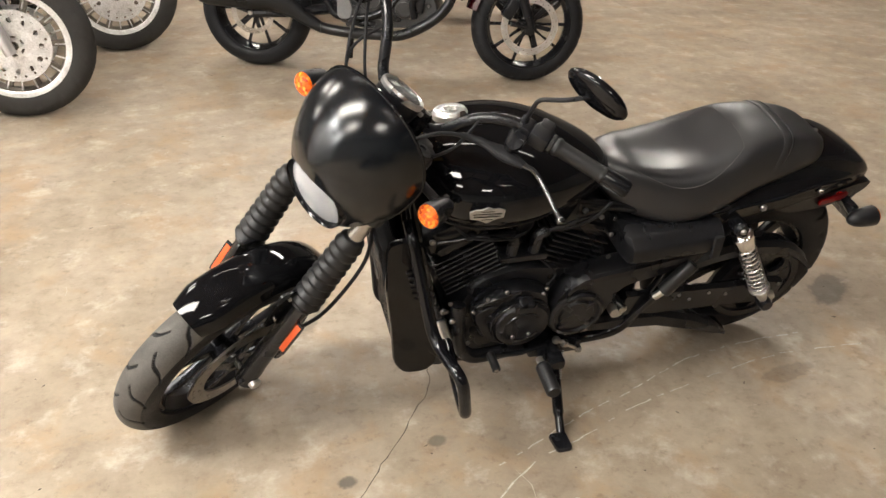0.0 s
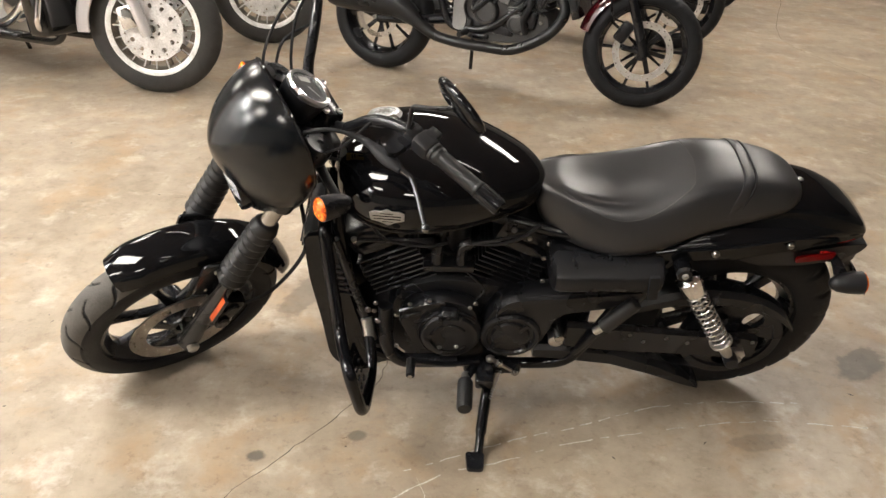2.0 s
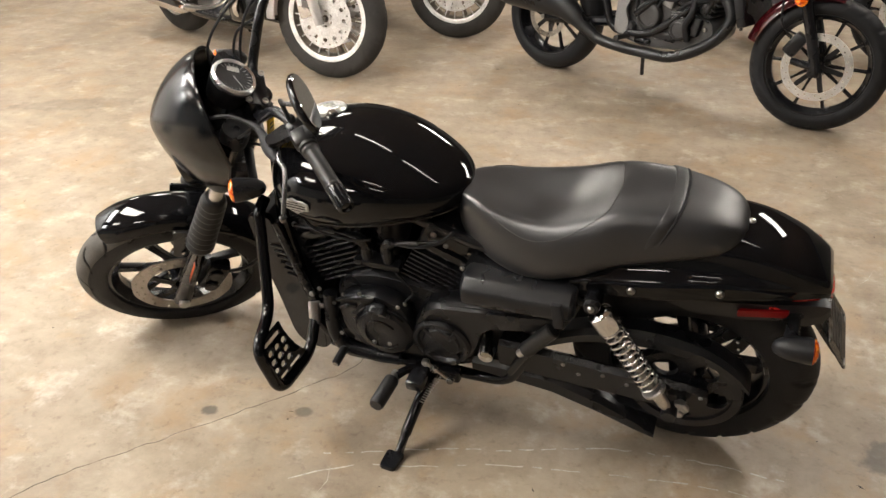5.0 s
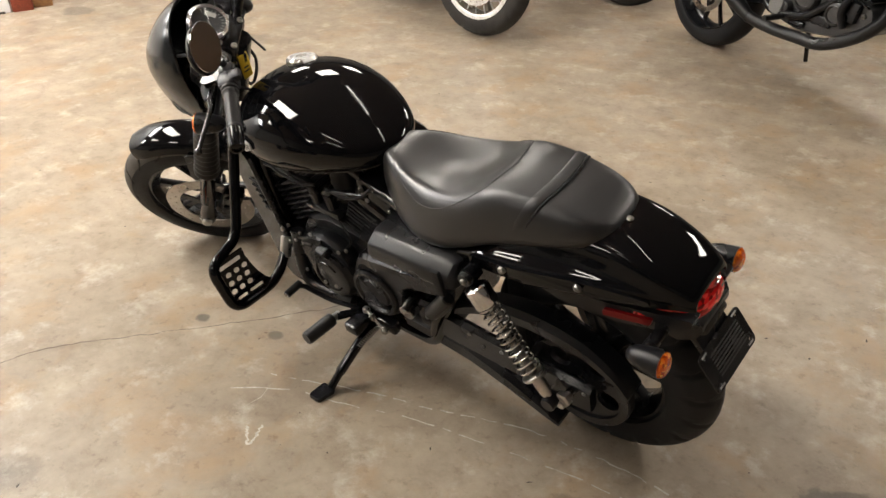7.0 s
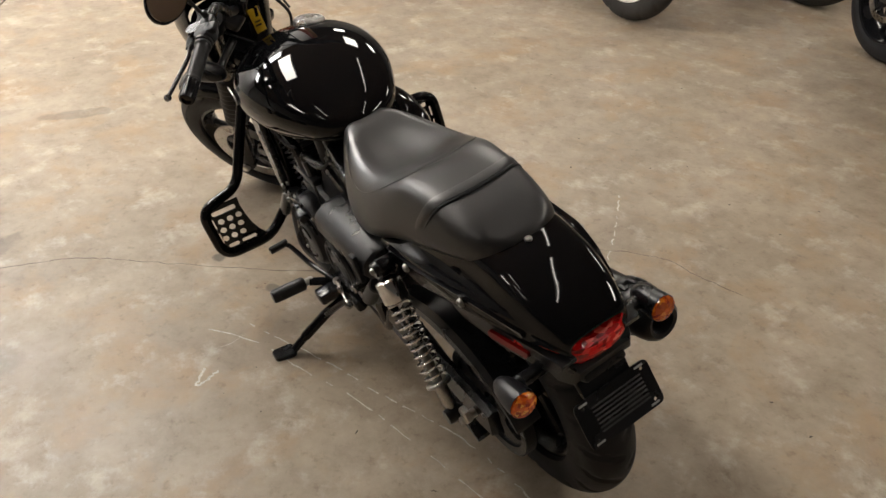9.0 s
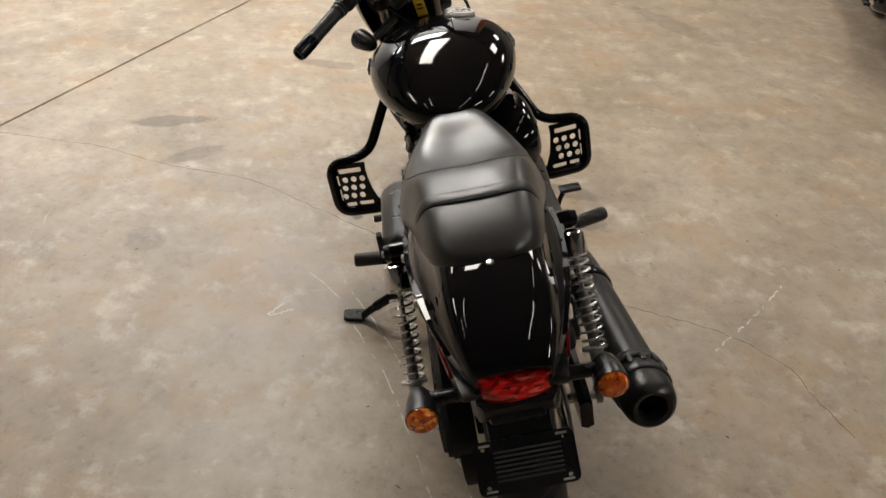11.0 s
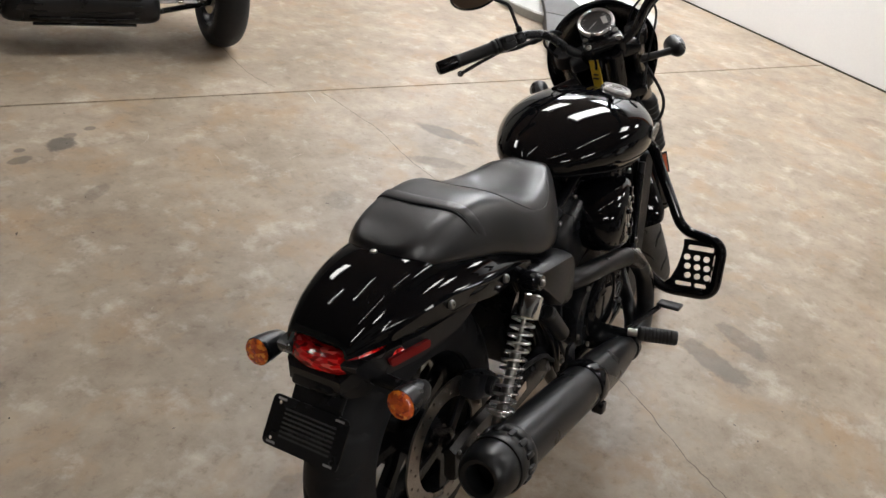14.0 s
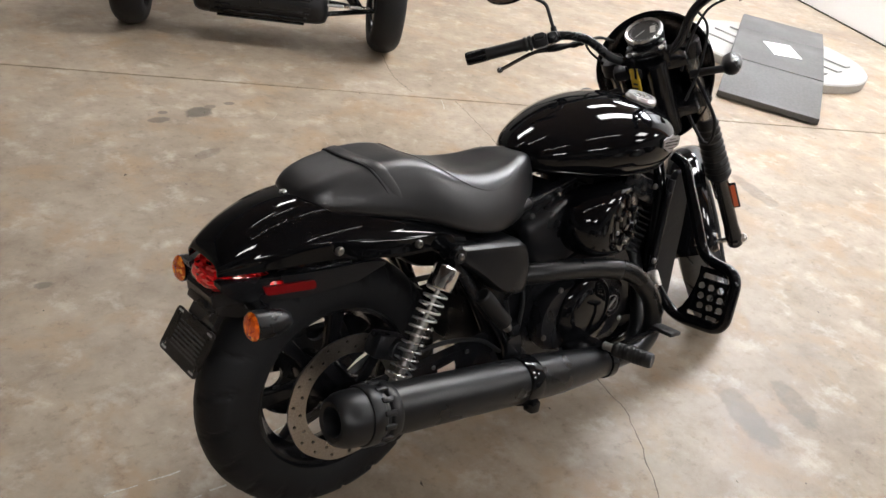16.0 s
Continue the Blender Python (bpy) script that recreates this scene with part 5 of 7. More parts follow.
# left: generator cover with its stepped round lid
bm = B()
plate(bm, soft_poly([(-0.885, 0.30), (-0.925, 0.395), (-0.9, 0.455), (-0.8, 0.485), (-0.715, 0.45), (-0.695, 0.33), (-0.73, 0.275), (-0.83, 0.262)], 0.03), 0.05, at(0, -0.145, 0) @ SIDE, 0.014)
gen = hp("generator_cover", bm, MATTE, "matte black round engine cover")
bm = B()
G = along((-0.785, -0.165, 0.358), (-0.785, -1, 0.37))
lathe(bm, [(0.088, -0.01), (0.085, 0.012), (0.077, 0.018), (0.074, 0.026), (0.067, 0.030), (0.02, 0.031), (0.012, 0.029)], G, 48)
hp("lid", bm, MATTE, "", gen)
bm = B()
plate(bm, soft_poly([(-0.822, 0.405), (-0.758, 0.408), (-0.768, 0.458), (-0.808, 0.460)], 0.006), 0.03, at(0, -0.178, 0) @ at(0, 0, 0.43, Matrix.Rotation(radians(24), 4, "X")) @ at(0, 0, -0.43) @ SIDE, 0.005)
hp("lid_boss", bm, SATIN, "", gen)
for i, (a, b2) in enumerate(((( -0.915, 0.43), (-0.80, 0.468)), ((-0.91, 0.405), (-0.86, 0.425)))):
    bm = B()
    tube(bm, spline([(a[0], -0.168, a[1]), ((a[0] + b2[0]) / 2, -0.172, (a[1] + b2[1]) / 2 + 0.008), (b2[0], -0.170, b2[1])], 10), 0.006, 8)
    hp("case_rib", bm, SATIN, "", gen)
for x, z in ((-0.925, 0.42), (-0.89, 0.462), (-0.84, 0.478), (-0.925, 0.30), (-0.81, 0.325), (-0.765, 0.33), (-0.735, 0.455)):
    bolt(bike, (x, -0.171 if z > 0.4 or z < 0.31 else -0.196, z), (x, -1, z), 0.006).parent = gen
bm = B()
tube(bm, rounded([(-0.955, -0.14, 0.42), (-0.955, -0.165, 0.30), (-0.92, -0.18, 0.245), (-0.76, -0.165, 0.235)], 0.05), 0.02, 14)
hp("coolant_pipe", bm, MATTE, "matte black coolant pipe", engine)

for r, h in ((0.081, 0.017), (0.05, 0.031)):
    bm = B()
    tube(bm, [G @ Vector((r * math.cos(a), r * math.sin(a), h)) for a in np.linspace(radians(40), radians(330 if r < 0.07 else 235), 40)], 0.0035, 8)
    hp("raised_rim", bm, GLOSS, "glossy raised rim", gen)
for a0, r0, r1 in ((20, 0.03, 0.066), (70, 0.045, 0.084), (110, 0.045, 0.086)):
    bm = B()
    box(bm, (r1 - r0, 0.008, 0.008), G @ Matrix.Rotation(radians(a0), 4, "Z") @ at((r0 + r1) / 2, 0, 0.026), 0.003)
    hp("cover_rib", bm, SATIN, "", gen)

# left: belt cover with round pulley lid
bm = B()
plate(bm, soft_poly([(-0.70, 0.40), (-0.665, 0.475), (-0.60, 0.505), (-0.45, 0.525), (-0.29, 0.548), (-0.285, 0.515), (-0.36, 0.462), (-0.50, 0.43), (-0.53, 0.33), (-0.57, 0.275), (-0.65, 0.27), (-0.70, 0.32)], 0.03), 0.06, at(0, -0.14, 0) @ SIDE, 0.014)
cover = hp("belt_cover", bm, PLASTIC, "matte black drive belt cover")
bm = B()
loops = []
for x, z in spline([(-0.665, 0.44, 0), (-0.64, 0.475, 0), (-0.59, 0.488, 0), (-0.45, 0.505, 0), (-0.30, 0.528, 0)], 24)[:, :2]:
    loops.append([(x, -0.163, z + 0.012), (x, -0.178, z + 0.004), (x, -0.180, z - 0.012), (x, -0.165, z - 0.02)])
rings(bm, loops)
hp("cover_ridge", bm, PLASTIC, "", cover)
G = along((-0.622, -0.165, 0.355), (-0.622, -1, 0.355))
bm = B()
lathe(bm, [(0.082, -0.005), (0.08, 0.012), (0.074, 0.018), (0.066, 0.018), (0.061, 0.010), (0.052, 0.010), (0.048, 0.016), (0.01, 0.018)], G, 48)
hp("pulley_lid", bm, MATTE, "", cover)
for i in range(4):
    bm = B()
    box(bm, (0.034, 0.014, 0.008), G @ Matrix.Rotation(radians(45 + 90 * i), 4, "Z") @ at(0.046, 0, 0.014), 0.003)
    hp("lid_rib", bm, MATTE, "", cover)

# left side box under the seat
bm = B()
loops = []
for x, k, dz in ((-0.545, 0.8, 0.0), (-0.535, 0.97, 0.0), (-0.52, 1.0, 0.0), (-0.30, 1.0, 0.008), (-0.278, 0.97, 0.009), (-0.27, 0.85, 0.01)):
    sec = soft_poly([(-0.09, 0.636), (-0.185, 0.632), (-0.218, 0.612), (-0.224, 0.578), (-0.205, 0.556), (-0.09, 0.552)], 0.008, 2)
    loops.append([(x, -0.09 + (y + 0.09) * k, 0.597 + (z - 0.597) * k + dz) for y, z in sec])
rings(bm, loops)
side_box = hp("side_box", bm, PLASTIC, "matte black plastic side box")
bm = B()
box(bm, (0.025, 0.012, 0.075), at(-0.30, -0.224, 0.60, Matrix.Rotation(radians(-6), 4, "Y")), 0.003)
hp("strap", bm, RUBBER, "black rubber strap", side_box)

# swingarm, belt guards
for s in (-1, 1):
    bm = B()
    loops = []
    for x, z, h in ((-0.47, 0.345, 0.045), (-0.35, 0.335, 0.05), (-0.15, 0.325, 0.045), (0.0, 0.318, 0.05), (0.05, 0.316, 0.04)):
        loops.append([(x, s * (0.15 + dy), z + dz * h) for dy, dz in ((-0.014, -0.8), (0.0, -1), (0.014, -0.8), (0.014, 0.8), (0.0, 1), (-0.014, 0.8))])
    rings(bm, loops)
    arm = hp("swingarm", bm, SATIN, "black swingarm beam")
    for x, z in ((-0.30, 0.36), (-0.26, 0.335), (-0.2, 0.35), (-0.14, 0.335), (0.035, 0.345)):
        bolt(bike, (x, s * 0.163, z), (x, s, z), 0.0055).parent = arm
bm = B()
rod(bm, (-0.45, -0.16, 0.345), (-0.45, 0.16, 0.345), 0.03)
hp("swingarm_pivot", bm, SATIN, "")
bm = B()
loops = []
for x, z, h in ((-0.55, 0.265, 0.02), (-0.45, 0.262, 0.028), (-0.33, 0.25, 0.03), (-0.2, 0.205, 0.028), (-0.11, 0.163, 0.022), (-0.06, 0.136, 0.008)):
    loops.append([(x, y, z + k * h) for y, k in ((-0.095, 0.6), (-0.14, 1), (-0.155, 0.5), (-0.155, -0.8), (-0.145, -1), (-0.095, -0.7))])
rings(bm, loops)
hp("lower_belt_guard", bm, PLASTIC, "matte black lower belt guard")
bm = B()
loops = []
for x, z, h in spline([(-0.36, 0.40, 0.02), (-0.27, 0.45, 0.022), (-0.17, 0.478, 0.026), (-0.07, 0.482, 0.026), (0.03, 0.462, 0.024), (0.10, 0.42, 0.018), (0.14, 0.375, 0.008)], 26):
    loops.append([(x, y, z + k * h) for y, k in ((-0.085, 0.5), (-0.135, 1), (-0.148, 0.4), (-0.148, -0.6), (-0.138, -1), (-0.085, -0.3))])
rings(bm, loops)
hp("upper_belt_guard", bm, PLASTIC, "matte black upper belt guard")


def shock(s):
    """A rear shock with chrome cap and open coil spring."""
    top, low = Vector((-0.228, s * 0.193, 0.632)), Vector((-0.03, s * 0.205, 0.322))
    m = along(top, low)
    L = (low - top).length
    bm = B()
    lathe(bm, [(0.012, 0.022), (0.026, 0.028), (0.03, 0.032), (0.03, 0.078), (0.028, 0.081), (0.012, 0.08)], m, 28)
    ob = hp("shock_absorber", bm, CHROME, "rear shock with chrome cap and coil spring")
    bm = B()
    n = 11.5
    tube(bm, [m @ Vector((0.0248 * math.cos(a), 0.0248 * math.sin(a), 0.078 + (L - 0.158) * a / (2 * math.pi * n))) for a in np.linspace(0, 2 * math.pi * n, 260)], 0.0028, 8)
    hp("coil_spring", bm, BRIGHT, "bright coil spring", ob)
    bm = B()
    rod(bm, m @ Vector((0, 0, L * 0.42)), m @ Vector((0, 0, L - 0.06)), 0.0118)
    hp("damper_tube", bm, BOLT, "steel damper tube", ob)
    bm = B()
    rod(bm, m @ Vector((0, 0, 0.05)), m @ Vector((0, 0, L * 0.44)), 0.0052)
    hp("damper_rod", bm, STEEL, "", ob)
    bm = B()
    lathe(bm, [(0.02, L - 0.085), (0.03, L - 0.082), (0.03, L - 0.076), (0.0155, L - 0.072), (0.0145, L - 0.03), (0.01, L - 0.01)], m, 24)
    hp("lower_cap", bm, STEEL, "", ob)
    for p in (top, low):
        bm = B()
        lathe(bm, [(0.017, -0.02), (0.019, -0.01), (0.019, 0.01), (0.017, 0.02)], along(p, p + Vector((0, s, 0))), 20)
        hp("eyelet", bm, SATIN, "", ob)
    bolt(bike, top + Vector((0, s * 0.02, 0)), top + Vector((0, s, 0)), 0.008).parent = ob
    bm = B()
    box(bm, (0.022, 0.02, 0.055), m @ at(0, 0, L - 0.02), 0.005)
    hp("clevis", bm, SATIN, "", ob)
    bm = B()
    lathe(bm, [(0.02, -0.026), (0.021, -0.012), (0.021, 0.006), (0.016, 0.012)], along(top, top + Vector((0, s, 0))), 20)
    hp("top_mount", bm, GLOSS, "", ob)


shock(-1)
shock(1)

# passenger pegs, folded up on their hangers
for s in (-1, 1):
    bm = B()
    tube(bm, rounded(mirrored([(-0.44, 0.16, 0.28), (-0.40, 0.175, 0.37), (-0.375, 0.178, 0.41), (-0.30, 0.17, 0.52), (-0.26, 0.155, 0.60)], s), 0.03), 0.012, 12)
    hanger = hp("peg_hanger", bm, SATIN, "black passenger peg hanger")
    bm = B()
    rod(bm, (-0.388, s * 0.195, 0.42), (-0.318, s * 0.187, 0.51), 0.0205, 20)
    hp("passenger_peg", bm, GRIP, "folded black rubber peg", hanger)
    bm = B()
    rod(bm, (-0.405, s * 0.19, 0.398), (-0.385, s * 0.195, 0.424), 0.011)
    hp("peg_clevis", bm, STEEL, "", hanger)
bm = B()
rod(bm, (-0.50, -0.15, 0.345), (-0.50, -0.185, 0.345), 0.02)
rod(bm, (-0.50, -0.15, 0.375), (-0.495, -0.2, 0.372), 0.013)
hp("brake_light_switch", bm, STEEL, "steel fitting at the swingarm pivot", engine)


def foot_peg(root, tip):
    root, tip = Vector(root), Vector(tip)
    bm = B()
    rod(bm, root.lerp(tip, -0.25), root.lerp(tip, 0.1), 0.011)
    peg = hp("foot_peg", bm, STEEL, "rider foot peg with black rubber")
    bm = B()
    L = (tip - root).length
    prof = [(0.014, 0), (0.0195, 0.004)]
    for i in range(9):
        z = 0.01 + i * (L - 0.02) / 9
        prof += [(0.0205, z), (0.0205, z + 0.008), (0.0199, z + 0.0088)]
    prof += [(0.0205, L - 0.006), (0.017, L)]
    lathe(bm, prof, along(root, tip), 20)
    hp("peg_rubber", bm, GRIP, "ribbed black rubber", peg, False, 50)


foot_peg((-0.738, -0.262, 0.270), (-0.743, -0.362, 0.278))
foot_peg((-0.69, 0.285, 0.295), (-0.722, 0.385, 0.292))
bm = B()
box(bm, (0.16, 0.03, 0.045), at(-0.66, -0.17, 0.225), 0.01)
box(bm, (0.05, 0.09, 0.035), at(-0.685, -0.21, 0.24), 0.008)
tube(bm, [(-0.69, -0.15, 0.235), (-0.735, -0.25, 0.268)], 0.012, 10)
hp("peg_mount", bm, SATIN, "black peg mount")
bm = B()
box(bm, (0.10, 0.08, 0.04), at(-0.67, 0.21, 0.265), 0.01)
tube(bm, [(-0.67, 0.15, 0.265), (-0.69, 0.28, 0.295)], 0.012, 10)
hp("peg_mount", bm, SATIN, "black peg mount")
# gear lever and its rod
bm = B()
tube(bm, rounded([(-0.70, -0.19, 0.262), (-0.79, -0.215, 0.275), (-0.875, -0.235, 0.31), (-0.882, -0.25, 0.318)], 0.02), 0.0075, 10)
shifter = hp("gear_lever", bm, SATIN, "black gear lever with rubber toe peg")
bm = B()
rod(bm, (-0.884, -0.235, 0.318), (-0.884, -0.292, 0.318), 0.0115)
hp("toe_peg", bm, GRIP, "", shifter)
bm = B()
rod(bm, (-0.885, -0.288, 0.318), (-0.885, -0.294, 0.318), 0.007)
hp("peg_end", bm, STEEL, "", shifter)
bm = B()
tube(bm, [(-0.67, -0.19, 0.275), (-0.60, -0.20, 0.235)], 0.0055, 8)
for p in ((-0.67, -0.19, 0.275), (-0.60, -0.20, 0.235), (-0.645, -0.195, 0.262)):
    lathe(bm, [(0.006, -0.01), (0.011, -0.005), (0.011, 0.005), (0.006, 0.01)], along(p, (p[0], -1, p[2])), 14)
hp("shift_rod", bm, STEEL, "bright steel shift linkage", shifter)
# brake pedal
bm = B()
tube(bm, rounded([(-0.66, 0.20, 0.25), (-0.76, 0.235, 0.255), (-0.84, 0.275, 0.285), (-0.855, 0.29, 0.30)], 0.02), 0.0075, 10)
pedal = hp("brake_pedal", bm, SATIN, "black brake pedal")
bm = B()
box(bm, (0.045, 0.065, 0.012), at(-0.868, 0.315, 0.305, Matrix.Rotation(radians(-8), 4, "Y")), 0.004)
hp("pedal_pad", bm, GRIP, "", pedal)

# side stand
bm = B()
tube(bm, rounded([(-0.655, -0.135, 0.21), (-0.672, -0.22, 0.20), (-0.69, -0.33, 0.135), (-0.695, -0.375, 0.107)], 0.04), [0.015] * 12 + [0.012] * 8, 14)
stand = hp("side_stand", bm, GLOSS, "gloss black side stand, folded down")
bm = B()
fp = bike.matrix_world.inverted() @ Vector((-0.695, -0.315, 0.0075))
fl = Matrix.Translation(fp) @ bike.matrix_world.to_3x3().inverted().to_4x4()
plate(bm, soft_poly([(-0.022, -0.03), (0.022, -0.03), (0.026, 0.035), (-0.026, 0.035)], 0.012), 0.013, fl, 0.003)
hp("stand_foot", bm, SATIN, "", stand)
bm = B()
m0, m1 = Vector((-0.635, -0.165, 0.225)), Vector((-0.675, -0.265, 0.18))
tube(bm, [along(m0, m1) @ Vector((0.0075 * math.cos(a), 0.0075 * math.sin(a), 0.11 * a / (2 * math.pi * 16))) for a in np.linspace(0, 2 * math.pi * 16, 190)], 0.0017, 5)
hp("stand_spring", bm, STEEL, "", stand)
bm = B()
box(bm, (0.07, 0.06, 0.06), at(-0.65, -0.135, 0.205), 0.01)
hp("stand_bracket", bm, SATIN, "", stand)

# engine guards with perforated foot plates
for s in (-1, 1):
    path = [(-1.10, 0.11, 0.70), (-1.10, 0.15, 0.685), (-1.06, 0.275, 0.455), (-1.025, 0.405, 0.455), (-0.998, 0.402, 0.295), (-0.985, 0.25, 0.292), (-1.0, 0.155, 0.37), (-1.02, 0.13, 0.40)]
    bm = B()
    tube(bm, rounded(mirrored(path, s), 0.045, 8), 0.0155, 16)
    guard = hp("engine_guard", bm, GLOSS, "gloss black tubular engine guard")
    bm = B()
    o = Vector((-1.012, s * 0.335, 0.372))
    ex, ez = Vector((-0.12, s, 0.0)).normalized(), Vector((-0.24, 0, 1)).normalized()
    en = ex.cross(ez)
    m = Matrix(((ex.x, ez.x, en.x, o.x), (ex.y, ez.y, en.y, o.y), (ex.z, ez.z, en.z, o.z), (0, 0, 0, 1)))
    holes = [(0.008 + 0.0275 * (i - 1) + 0.005 * (1 - j), 0.027 * (j - 1) - 0.002, 0.0095) for i in range(3) for j in range(3)]
    inner = [(-0.082, -0.07), (-0.062, -0.045), (-0.05, -0.015), (-0.043, 0.02), (-0.04, 0.05), (-0.042, 0.076)]
    outline = inner + [(0.05, 0.076), (0.066, 0.062), (0.064, -0.056), (0.048, -0.072)]

    def slot(x0, x1, y0, y1):
        return soft_poly([(x0, y0), (x1, y0), (x1, y1), (x0, y1)], 0.005, 3)

    holed(bm, outline, holes, 0.006, m, [slot(-0.026, 0.046, 0.047, 0.062), slot(0.05, 0.058, 0.008, 0.042), slot(0.05, 0.058, -0.042, -0.004), slot(-0.045, 0.0, -0.062, -0.05), slot(0.01, 0.042, -0.062, -0.05)])
    foot_plate = hp("foot_plate", bm, GLOSS, "gloss black plate with nine round holes", guard)
    bm = B()
    tube(bm, mirrored([(-1.0, 0.15, 0.375), (-1.03, 0.14, 0.46), (-1.075, 0.13, 0.64)], s), 0.011, 12)
    hp("guard_strut", bm, SATIN, "", guard)
    bm = B()
    rod(bm, (-0.992, s * 0.19, 0.335), (-1.005, s * 0.152, 0.385), 0.017)
    hp("clamp_sleeve", bm, STEEL, "bright sleeve", guard)
    for p in ((-1.0, s * 0.155, 0.42), (-0.975, s * 0.16, 0.385)):
        bolt(bike, p, (p[0], s, p[2]), 0.0085).parent = guard

bm = B()
box(bm, (0.17, 0.06, 0.18), at(-0.62, 0.10, 0.56, Matrix.Rotation(radians(22), 4, "Y")), 0.028, 3)
hp("cylinder_cover", bm, MATTE, "matte black cover beside the rear cylinder", engine)

# right: air cleaner with a teardrop body and a tilted round face
AC = Vector((-0.79, 0.165, 0.592))
G = along(AC, AC + Vector((-0.30, 1.0, 0.06)))
bm = B()
loops = []
for h, k, tail_k in ((-0.10, 0.8, 1.0), (-0.05, 0.95, 1.1), (-0.01, 1.0, 0.95), (0.015, 1.0, 0.55), (0.027, 0.95, 0.2), (0.033, 0.86, 0.0), (0.03, 0.78, 0.0)):
    ring = []
    for j in range(48):
        a = 2 * math.pi * j / 48
        r = 0.092 * k
        v = Vector((r * math.cos(a), r * math.sin(a), h))
        back = max(0.0, (G.to_3x3() @ Vector((math.cos(a), math.sin(a), 0))).x)
        v += Vector((math.cos(a), math.sin(a), 0)) * 0.075 * tail_k * back**2.5
        ring.append(G @ v)
    loops.append(ring)
rings(bm, loops)
air = hp("air_cleaner", bm, GLOSS, "gloss black teardrop air cleaner", None, False, 40)
bm = B()
lathe(bm, [(0.072, 0.026), (0.066, 0.034), (0.05, 0.036), (0.044, 0.03), (0.03, 0.03), (0.026, 0.037), (0.012, 0.039), (0.01, 0.034)], G, 40)
hp("face", bm, GLOSS, "", air)
for i in range(5):
    a = 2 * math.pi * i / 5 + 0.3
    bm = B()
    box(bm, (0.034, 0.014, 0.012), G @ Matrix.Rotation(a, 4, "Z") @ at(0.052, 0, 0.036), 0.005)
    hp("relief", bm, GLOSS, "", air)
    p = Vector((0.06 * math.cos(a + 0.63), 0.06 * math.sin(a + 0.63), 0.034))
    bolt(bike, G @ p, G @ (p + Vector((0, 0, 1))), 0.0055).parent = air
bm = B()
plate(bm, soft_poly([(-0.87, 0.30), (-0.86, 0.40), (-0.80, 0.445), (-0.68, 0.455), (-0.57, 0.43), (-0.53, 0.36), (-0.55, 0.28), (-0.65, 0.25), (-0.82, 0.25)], 0.04), 0.05, at(0, 0.145, 0) @ SIDE, 0.014)
clutch = hp("clutch_cover", bm, MATTE, "matte black oval clutch cover")
bm = B()
G = along((-0.70, 0.165, 0.35), (-0.70, 1, 0.35))
lathe(bm, [(0.105, -0.006), (0.10, 0.012), (0.09, 0.02), (0.05, 0.025), (0.01, 0.026)], G, 48)
hp("lid", bm, GLOSS, "gloss black lid", clutch)
G = along((-0.795, 0.165, 0.355), (-0.795, 1, 0.355))
bm = B()
lathe(bm, [(0.04, -0.006), (0.04, 0.016), (0.036, 0.02), (0.03, 0.021), (0.028, 0.018), (0.008, 0.018)], G, 36)
hp("medallion", bm, MATTE, "", clutch)
bm = B()
lathe(bm, [(0.0215, 0.019), (0.0235, 0.019), (0.0235, 0.0205), (0.0215, 0.0205)], G, 28, closed=True)
box(bm, (0.036, 0.008, 0.002), G @ Matrix.Rotation(radians(40), 4, "Z") @ at(0, 0, 0.0198))
hp("medallion_mark", bm, SILVER, "silver ring with cross bar", clutch)
for x, z in ((-0.85, 0.29), (-0.845, 0.42), (-0.74, 0.447), (-0.6, 0.44), (-0.55, 0.32), (-0.62, 0.263)):
    bolt(bike, (x, 0.171, z), (x, 1, z), 0.0075).parent = clutch
bm = B()
loops = []
for y, k in ((0.09, 1.0), (0.165, 1.0), (0.185, 0.94), (0.192, 0.84)):
    c = (-0.375, 0.57)
    loops.append([(c[0] + (x - c[0]) * k, y, c[1] + (z - c[1]) * k) for x, z in soft_poly([(-0.236, 0.642), (-0.455, 0.612), (-0.475, 0.555), (-0.464, 0.47), (-0.39, 0.485), (-0.30, 0.565), (-0.24, 0.61)], 0.025, 3)])
rings(bm, loops)
hp("side_cover", bm, PLASTIC, "matte black right side cover")
for k in range(3):
    bm = B()
    pts = [[(-0.53, 0.10, 0.50), (-0.50, 0.14, 0.42), (-0.47, 0.15, 0.33)], [(-0.10, 0.17, 0.40), (-0.2, 0.185, 0.42), (-0.32, 0.18, 0.39), (-0.4, 0.17, 0.33)], [(-0.42, 0.16, 0.46), (-0.44, 0.17, 0.36), (-0.5, 0.165, 0.28)]][k]
    tube(bm, spline(pts, 20), 0.0055, 8)
    hp("hose", bm, RUBBER, "black hose")
bm = B()
box(bm, (0.05, 0.002, 0.022), at(-0.235, 0.168, 0.335, Matrix.Rotation(radians(8), 4, "Y")))
hp("sticker", bm, material("label_paper", (0.6, 0.5, 0.42), 0.5), "pale warning sticker on the swingarm")
bm = B()
box(bm, (0.09, 0.05, 0.06), at(-0.09, 0.135, 0.43, Matrix.Rotation(radians(-25), 4, "Y")), 0.014)
rod(bm, (-0.10, 0.12, 0.43), (-0.10, 0.175, 0.43), 0.022)
hp("brake_caliper", bm, MATTE, "black rear brake caliper")

